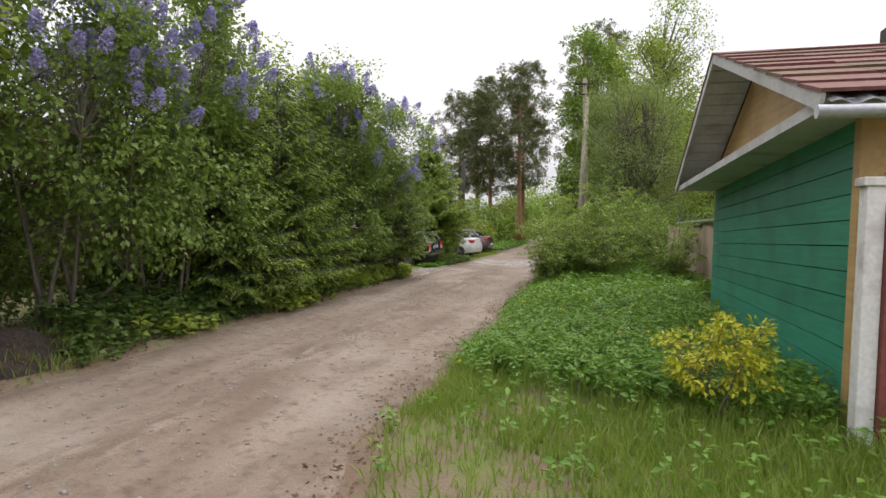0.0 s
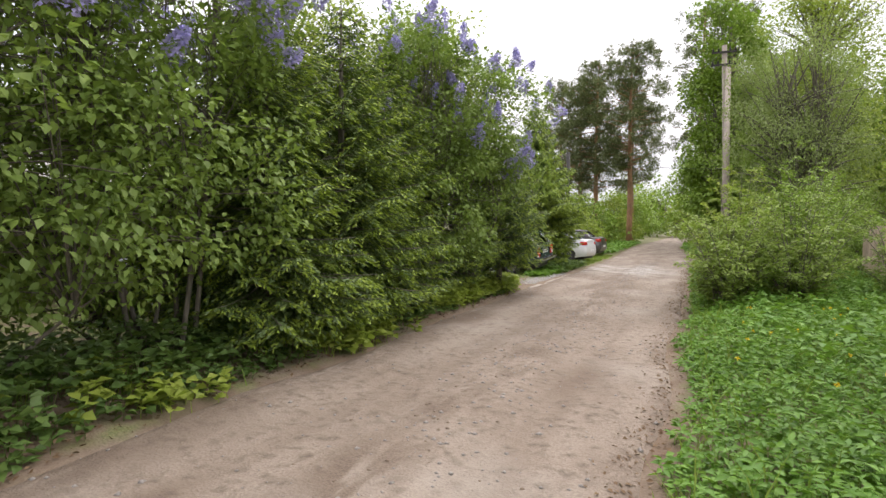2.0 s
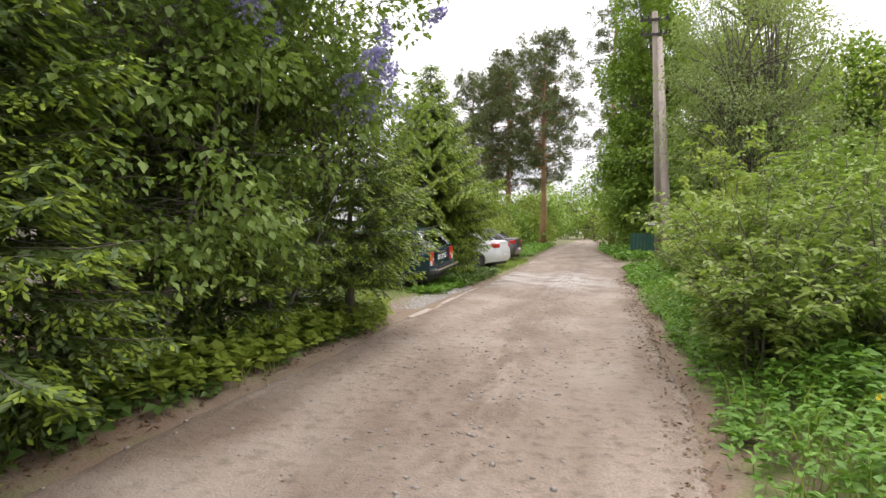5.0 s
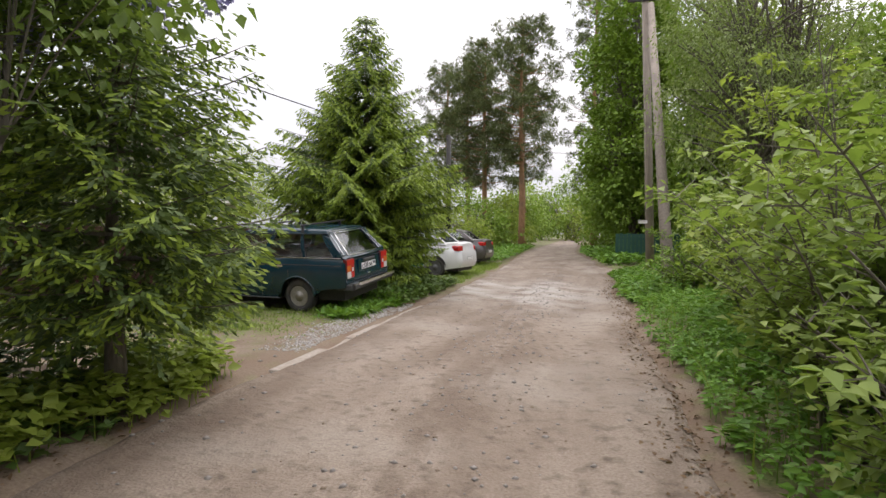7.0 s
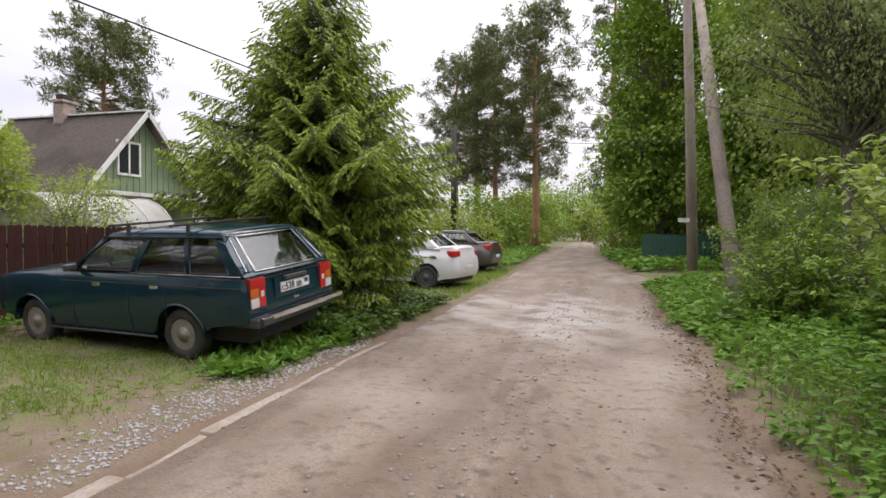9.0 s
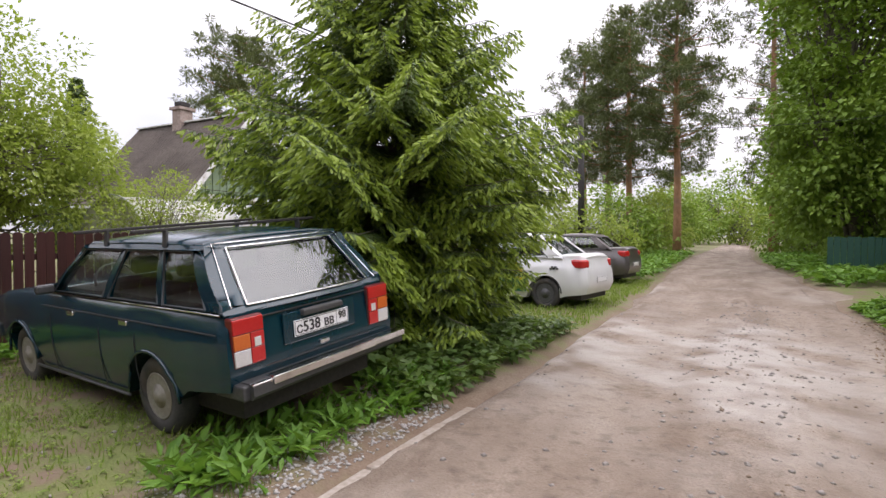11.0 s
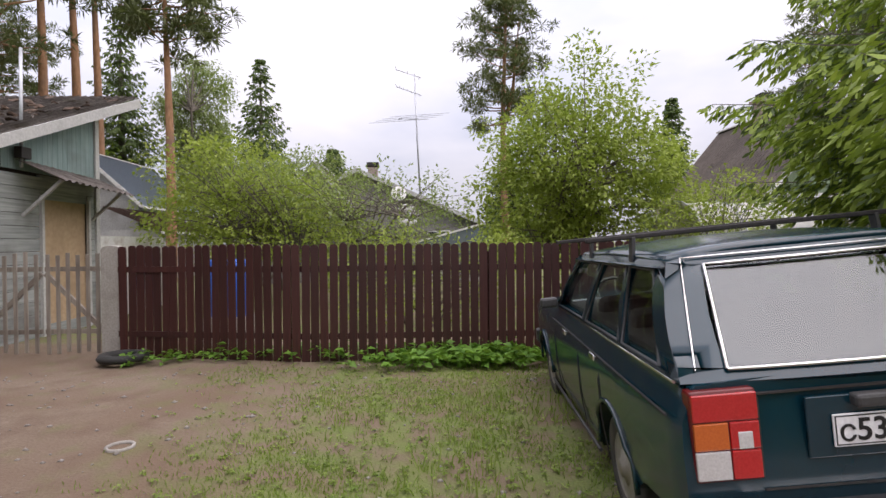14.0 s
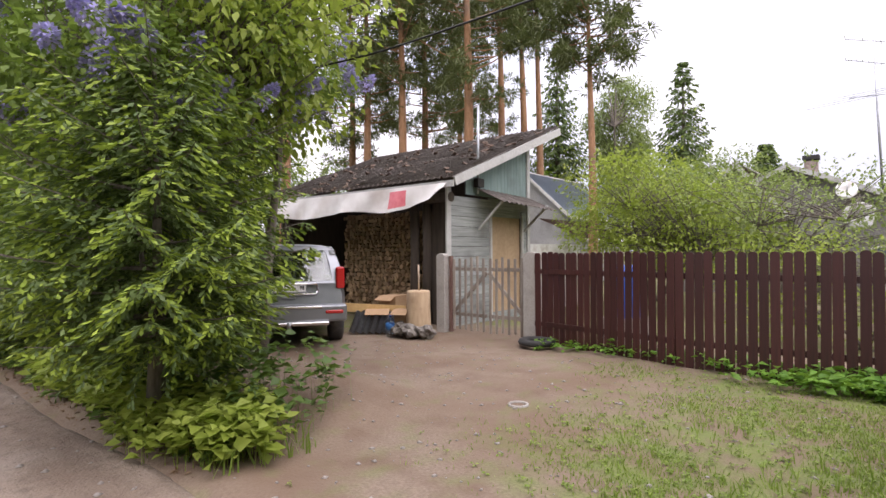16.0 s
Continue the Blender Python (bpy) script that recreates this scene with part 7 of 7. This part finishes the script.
u = prng.random(2600)
y = prng.uniform(0.5, 32, 2600)
x = edge_left(y) + (edge_right(y) - edge_left(y)) * np.clip(np.where(prng.random(2600) < 0.5, prng.normal(0.55, 0.1, 2600), u), 0.03, 0.97)
stones("road_gravel", "small pale stones loose on the dirt track", x, y, road_z(x, y) + 0.002, 0.014, STONE, 340)
y = prng.uniform(0.5, 28, 650)
x = edge_left(y) + (edge_right(y) - edge_left(y)) * np.clip(prng.normal(0.54, 0.13, 650), 0.05, 0.95)
stones("dirt_clods", "dark clods of earth between the wheel tracks", x, y, road_z(x, y) + 0.001, 0.011, surface("dark_earth", (0.15, 0.11, 0.08), (0.22, 0.165, 0.12), 0.95, 30, 4), 341)
x, y = scatter(3800, -6.5, -5.68, 18.2, 22.6, prng, lambda x, y: step(-6.5, -6.1, x + 0.12 * (y - 20)))
stones("gravel_strip", "grey crushed stone behind the concrete kerb", x, y, ground_z(x, y) + 0.002, 0.011, surface("grey_gravel", (0.27, 0.255, 0.24), (0.44, 0.425, 0.4), 0.85, 25, 5), 342)
x, y = scatter(900, -11, -5.8, 13, 22, prng)
stones("yard_gravel", "scattered small stones on the yard soil", x, y, ground_z(x, y) + 0.003, 0.013, STONE, 343)
y = prng.uniform(1, 30, 2600)
x = edge_right(y) + prng.normal(-0.08, 0.14, 2600)
z = np.maximum(road_z(x, y), ground_z(x, y)) + 0.006
lv, lf = leaf_arrays(np.stack((x, y, z), -1), unit(prng.normal(size=(2600, 3)) * np.array([1, 1, 0.2])), prng.uniform(0.02, 0.06, 2600), 0.6, 0.3, prng)
tagged(new("leaf_litter", array_mesh("leaf_litter", lv, lf, [leaf_mat("dead_leaf", (0.11, 0.06, 0.03), (0.2, 0.13, 0.07), 0.8, 0.05)])), "dry brown leaf litter along the track edge", "leaf litter", kind="stuff")
y = prng.uniform(0.5, 17, 1800)
x = edge_left(y) - np.abs(prng.normal(0.25, 0.3, 1800))
lv, lf = leaf_arrays(np.stack((x, y, ground_z(x, y) + 0.008), -1), unit(prng.normal(size=(1800, 3)) * np.array([1, 1, 0.2])), prng.uniform(0.02, 0.07, 1800), 0.5, 0.3, prng)
tagged(new("leaf_litter", array_mesh("leaf_litter", lv, lf, [bpy.data.materials["dead_leaf"]])), "dry brown leaf litter under the hedge", "leaf litter", kind="stuff")


# ---- houses and garden things behind the fence ----
def sash_window(parent, x, y0, y1, z0, z1, name="window"):
    """A white window set in a wall that faces +x."""
    w = part(name, boxed(x - 0.02, y0, z0, x + 0.03, y1, z1), plain("window_dark_glass", (0.03, 0.035, 0.04), 0.12), parent)
    t = 0.07
    for a, b, c, d in ((y0 - t, y1 + t, z0 - t, z0), (y0 - t, y1 + t, z1, z1 + t), (y0 - t, y0, z0, z1), (y1, y1 + t, z0, z1), ((y0 + y1) / 2 - 0.03, (y0 + y1) / 2 + 0.03, z0, z1)):
        part("frame", boxed(x - 0.02, a, c, x + 0.06, b, d), WHITE_PAINT, w)


def gable_house(name, label, x0, x1, yl, yr, ridge_y, eave_l, eave_r, ridge_z, wall, roof, over=0.35, trim=WHITE_PAINT):
    """A house whose gable faces +x: x0 the far end, x1 the gable."""
    h = thing(name, label, "house")
    bm = bmesh.new()
    slab(bm, [(yl, -0.2), (yr, -0.2), (yr, eave_r - 0.05), (ridge_y, ridge_z - 0.12), (yl, eave_l - 0.05)], "x", x0, x1)
    part("wall", bm, wall, h)
    for (ya, za) in ((yl, eave_l), (yr, eave_r)):
        k = over / abs(ya - ridge_y)
        yo, zo = ya + (ya - ridge_y) * k, za - (ridge_z - za) * k
        bm = bmesh.new()
        corrugated(bm, (x0 - over, ridge_y, ridge_z), (x1 + over, ridge_y, ridge_z), (x0 - over, yo, zo), int((x1 - x0 + 2 * over) / 0.17), 0.025, 0.02, 6)
        part("roof", bm, roof, h)
        bm = bmesh.new()
        beam(bm, (x1 + over + 0.02, yo, zo - 0.06), (x1 + over + 0.02, ridge_y, ridge_z - 0.04), 0.03, 0.16)
        part("bargeboard", bm, trim, h)
        part("eave_board", boxed(x0 - over, yo - 0.02, zo - 0.12, x1 + over, yo + 0.02, zo - 0.02), trim, h)
    part("ridge_cap", boxed(x0 - over, ridge_y - 0.1, ridge_z, x1 + over, ridge_y + 0.1, ridge_z + 0.05), trim, h)
    return h


gh = gable_house("garden_house", "small pale green house with a brown slate roof", -23.6, -18.0, 28.9, 33.6, 31.1, 2.85, 2.85, 5.45, HOUSE_GREEN, HOUSE_SLATE)
sash_window(gh, -17.98, 30.2, 31.0, 3.3, 4.3)
for k in range(18):
    y = 29.0 + 0.26 * k
    z1 = 5.3 - abs(y - 31.1) * 1.14
    if z1 > 2.95:
        part("batten", boxed(-17.995, y - 0.015, 2.6, -17.97, y + 0.015, z1), HOUSE_GREEN, gh)
ch = part("chimney", boxed(-21.55, 30.85, 5.0, -21.1, 31.35, 6.0, bevel=0.01), BRICK, gh)
part("chimney_cap", boxed(-21.62, 30.78, 5.9, -21.03, 31.42, 6.0), BRICK, ch)
part("chimney_hood", boxed(-21.5, 30.9, 6.05, -21.15, 31.3, 6.2, bevel=0.02), TARRED, ch)
part("porch_roof", boxed(-18.0, 28.7, 2.5, -16.9, 33.8, 2.62), WHITE_PAINT, gh)

tunnel = thing("greenhouse", "arched garden tunnel covered in dull white film", "greenhouse")
bm = bmesh.new()
rings = []
for i in range(13):
    y = 25.5 + i * 0.2917
    rings.append([bm.verts.new((-15.9 + 1.35 * math.cos(a), y, 0.95 + (1.38 + 0.02 * math.sin(7 * y)) * math.sin(a))) for a in np.linspace(0, math.pi, 15)])
for r0, r1 in zip(rings, rings[1:]):
    for k in range(14):
        bm.faces.new((r0[k], r0[k + 1], r1[k + 1], r1[k])).smooth = True
bmesh.ops.solidify(bm, geom=bm.faces[:], thickness=0.01)
part("film", bm, FILM, tunnel)
for x in (-17.25, -14.55):
    part("side_board", boxed(x - 0.02, 25.5, 0, x + 0.02, 29.0, 0.96), FILM, tunnel)
for i in range(0, 13, 3):
    bm = bmesh.new()
    y = 25.5 + i * 0.2917
    tube(bm, [(-15.9 + 1.38 * math.cos(a), y, 0.95 + 1.41 * math.sin(a)) for a in np.linspace(0, math.pi, 15)], 0.015, 6)
    part("hoop", bm, GALV, tunnel)
bm = bmesh.new()
slab(bm, [(-15.9 + 1.33 * math.cos(a), 0.95 + 1.36 * math.sin(a)) for a in np.linspace(0, math.pi, 15)] + [(-17.2, 0), (-14.6, 0)], "y", 29.0, 29.04)
part("end_panel", bm, RED_ROOF, tunnel, "maroon end panel")

hb = gable_house("cottage", "grey cottage with a long dark roof slope", -31.0, -26.2, 14.2, 22.6, 17.6, 2.9, 2.3, 4.45, COTTAGE_WALL, HOUSE_SLATE, trim=GREY_TRIM)
sash_window(hb, -26.18, 20.4, 21.2, 1.3, 1.95)
sash_window(hb, -26.18, 15.6, 16.6, 1.2, 2.2)
ch = part("chimney", boxed(-27.9, 17.9, 4.0, -27.5, 18.3, 4.75), BRICK, hb)
part("chimney_hood", boxed(-27.95, 17.85, 4.8, -27.45, 18.35, 4.95), TARRED, ch)
hc = gable_house("cottage", "pale plastered cottage half hidden by apple trees", -30.0, -25.2, 14.0, 17.4, 16.2, 2.6, 3.1, 4.55, COTTAGE_WALL, BROWN_ROOF, trim=GREY_TRIM)
gs = thing("glass_lean_to", "small glazed lean-to against the cottage", "lean-to")
bm = bmesh.new()
slab(bm, [(20.0, 1.55), (22.3, 2.15), (22.6, 2.1), (22.6, 1.0), (20.0, 1.0)], "x", -25.4, -24.0)
part("glazing", bm, plain("dull_glazing", (0.14, 0.17, 0.18), 0.2), gs)
bm = bmesh.new()
beam(bm, (-23.98, 19.9, 1.55), (-23.98, 22.35, 2.2), 0.04, 0.07)
part("frame", bm, WHITE_PAINT, gs)
part("leg", boxed(-25.3, 20.1, 0, -24.1, 22.5, 1.0), HOUSE_GREY, gs)

mast = thing("antenna_mast", "tall thin mast with television aerials", "antenna")
bm = bmesh.new()
tube(bm, [(-28.2, 20.15, 2.6), (-28.1, 20.0, 6.0), (-28.0, 19.9, 8.85)], [0.04, 0.035, 0.025], 8)
part("pole", bm, GALV, mast)
for z, n, half in ((8.75, 3, 0.25), (8.0, 7, 0.14), (6.95, 4, 1.3)):
    bm = bmesh.new()
    L = 0.8 if half < 1 else 0.7
    tube(bm, [(-28.0 - L * 0.3, 19.9 - L, z + 0.35 * (half < 1)), (-28.0, 19.95 + 0.25, z - 0.08)], 0.018, 6)
    bar = part("boom", bm, GALV, mast)
    for k in range(n):
        f = k / max(1, n - 1)
        y, zz = 19.9 - L * (1 - f) + 0.2 * f, z + (0.35 * (1 - f) - 0.08 * f) * (half < 1)
        bm = bmesh.new()
        if half > 1:
            a = (-28.0 - 0.3 * half, y - half, zz + 0.09 * k - 0.15), (-28.0 + 0.3 * half, y + half, zz + 0.09 * k - 0.15)
        else:
            a = (-28.0 - half, y, zz), (-28.0 + half, y, zz)
        tube(bm, a, 0.012, 5)
        part("element", bm, GALV, bar)


def dish(x, y, z, r, turn, mat_):
    d = thing("satellite_dish", "round pale satellite dish on the cottage", "satellite dish", "dishes", at=pose(x, y, z, 0, 70, turn))
    bm = bmesh.new()
    lathe(bm, [(0.01, -0.16 * r / 0.5), (r * 0.5, -0.12 * r / 0.5), (r, 0), (r, 0.012), (r * 0.5, -0.10 * r / 0.5), (0.01, -0.14 * r / 0.5)], 28)
    part("bowl", bm, mat_, d)
    bm = bmesh.new()
    tube(bm, [(0, 0, -0.1), (0, 0, -0.5)], 0.03, 6)
    part("bracket", bm, GALV, d)
    bm = bmesh.new()
    tube(bm, [(r * 0.8, 0, 0), (0, 0, r * 1.1)], 0.015, 6)
    part("feed_arm", bm, GALV, d)


dish(-25.55, 19.25, 3.45, 0.3, 8, WHITE_PAINT)
dish(-25.2, 19.6, 2.6, 0.45, 12, GREY_TRIM)

bh = gable_house("cottage", "house with a blue grey metal roof beyond the garden", -37.5, -31.2, 1.5, 6.6, 4.0, 3.75, 3.75, 6.1, HOUSE_GREY, BLUE_ROOF)
part("annexe_wall", boxed(-33.5, 6.7, 0, -28.4, 8.8, 2.2), HOUSE_GREY, bh)
bm = bmesh.new()
corrugated(bm, (-33.8, 6.65, 3.2), (-28.0, 6.65, 3.2), (-33.8, 9.1, 2.15), 24, 0.03, 0.02, 6)
part("annexe_roof", bm, BROWN_ROOF, bh)
part("annexe_fascia", boxed(-33.8, 9.1, 2.02, -28.0, 9.14, 2.14), WHITE_PAINT, bh)
wf = thing("garden_wall", "low white garden shed wall behind the gate", "wall")
part("panel", boxed(-18.5, 13.4, 0, -15.6, 13.5, 1.72), WHITE_PAINT, wf)
tank = thing("water_barrel", "blue plastic water barrel behind the fence", "barrel", at=pose(-12.7, 17.1, 0.45))
bm = bmesh.new()
lathe(bm, [(0.27, 0), (0.29, 0.05), (0.3, 0.4), (0.29, 0.8), (0.26, 0.84)], 24)
part("drum", bm, plain("blue_plastic", (0.01, 0.11, 0.5), 0.4), tank)
part("stand", boxed(-0.3, -0.3, -0.45, 0.3, 0.3, 0), CONCRETE, tank)

fh = gable_house("far_house", "far grey roofed house beyond the trees", -30, -24, 70, 78, 74, 4.0, 4.0, 7.0, HOUSE_GREY, GREY_TRIM)
# plain boxes stand in for an old maroon vehicle with its hood up
mr = thing("maroon_cart", "low dark maroon box with a pale roof, standing in for a vehicle", "shed")
part("body", boxed(-12.8, 50.0, 0, -9.6, 52.5, 1.55, bevel=0.03), FENCE_PAINT, mr)
part("roof", boxed(-13.0, 49.8, 1.9, -10.6, 52.6, 2.0), GREY_TRIM, mr)
part("post", boxed(-12.9, 49.9, 1.5, -12.8, 50.0, 1.9), FENCE_PAINT, mr)
part("post", boxed(-10.8, 49.9, 1.5, -10.7, 50.0, 1.9), FENCE_PAINT, mr)

gf = thing("board_fence", "dark green board fence in the shade of trees", "fence")
DGREEN = surface("dark_green_paint", (0.015, 0.07, 0.05), (0.025, 0.095, 0.065), 0.6, 20, 2)
for k in range(22):
    part("board", boxed(-0.9 + k * 0.2, 43.0, 0.0, -0.9 + k * 0.2 + 0.185, 43.03, 1.5 + 0.02 * math.sin(k * 2.3)), DGREEN, gf)
for z in (0.4, 1.2):
    part("rail", boxed(-0.9, 43.03, z, 3.5, 43.08, z + 0.08), DGREEN, gf)

# ---- poles and cables ----
pl = thing("utility_pole", "grey timber utility pole with a leaning strut", "utility pole")
bm = bmesh.new()
tube(bm, [(-0.25, 33.0, -0.2), (-0.45, 33.0, 5), (-0.7, 33.1, 10.6)], [0.15, 0.135, 0.11], 12)
part("shaft", bm, POLE_WOOD, pl)
bm = bmesh.new()
tube(bm, [(-0.62, 25.9, -0.2), (-0.5, 32.8, 9.4)], [0.15, 0.11], 12)
part("strut", bm, POLE_WOOD, pl)
for z in (10.2, 9.6):
    arm = part("crossarm", boxed(-1.25, 32.93, z, -0.15, 33.0, z + 0.09), TARRED, pl)
    for x in (-1.18, -0.95, -0.45, -0.22):
        bm = bmesh.new()
        lathe(bm, [(0.03, 0), (0.055, 0.03), (0.03, 0.07), (0.05, 0.1), (0.02, 0.15)], 10, pose(x, 32.96, z + 0.09))
        part("insulator", bm, TARRED, arm)
part("sign_plate", boxed(-0.72, 32.8, 1.85, -0.42, 32.82, 1.97), WHITE_PAINT, pl)
dp = thing("utility_pole", "black tarred pole among the parked cars", "utility pole")
bm = bmesh.new()
tube(bm, [(-10.9, 46.3, -0.2), (-11.0, 46.3, 7.6)], [0.19, 0.15], 12)
part("shaft", bm, TARRED, dp)


def cable(name, label, pts, r=0.012):
    c = thing(name, label, "cable")
    pts = [np.array(p, dtype=float) for p in pts]
    line = []
    for i in range(len(pts) - 1):
        p0, p1, p2, p3 = pts[max(i - 1, 0)], pts[i], pts[i + 1], pts[min(i + 2, len(pts) - 1)]
        for t in np.linspace(0, 1, 9)[: 9 if i == len(pts) - 2 else 8]:
            line.append(tuple(0.5 * (2 * p1 + (p2 - p0) * t + (2 * p0 - 5 * p1 + 4 * p2 - p3) * t * t + (3 * p1 - p0 - 3 * p2 + p3) * t ** 3)))
    bm = bmesh.new()
    tube(bm, line, r, 6)
    part("line", bm, WIRE, c)


cable("overhead_cable", "thick black overhead cable sagging across the yard", [(-11, 46.3, 7.4), (-9.9, 34, 5.4), (-8.8, 22.5, 4.2), (-8.45, 17.5, 3.88), (-8.2, 14.5, 3.9), (-7.9, 8.5, 4.6)])
cable("overhead_cable", "thin black overhead line along the track", [(-0.7, 33, 10.3), (-6, 40, 8.0), (-11, 46.3, 7.3)], 0.01)
cable("overhead_cable", "thin black overhead line across the track", [(-11, 46.3, 7.0), (0.0, 42, 5.6), (12, 38, 6.8)], 0.01)
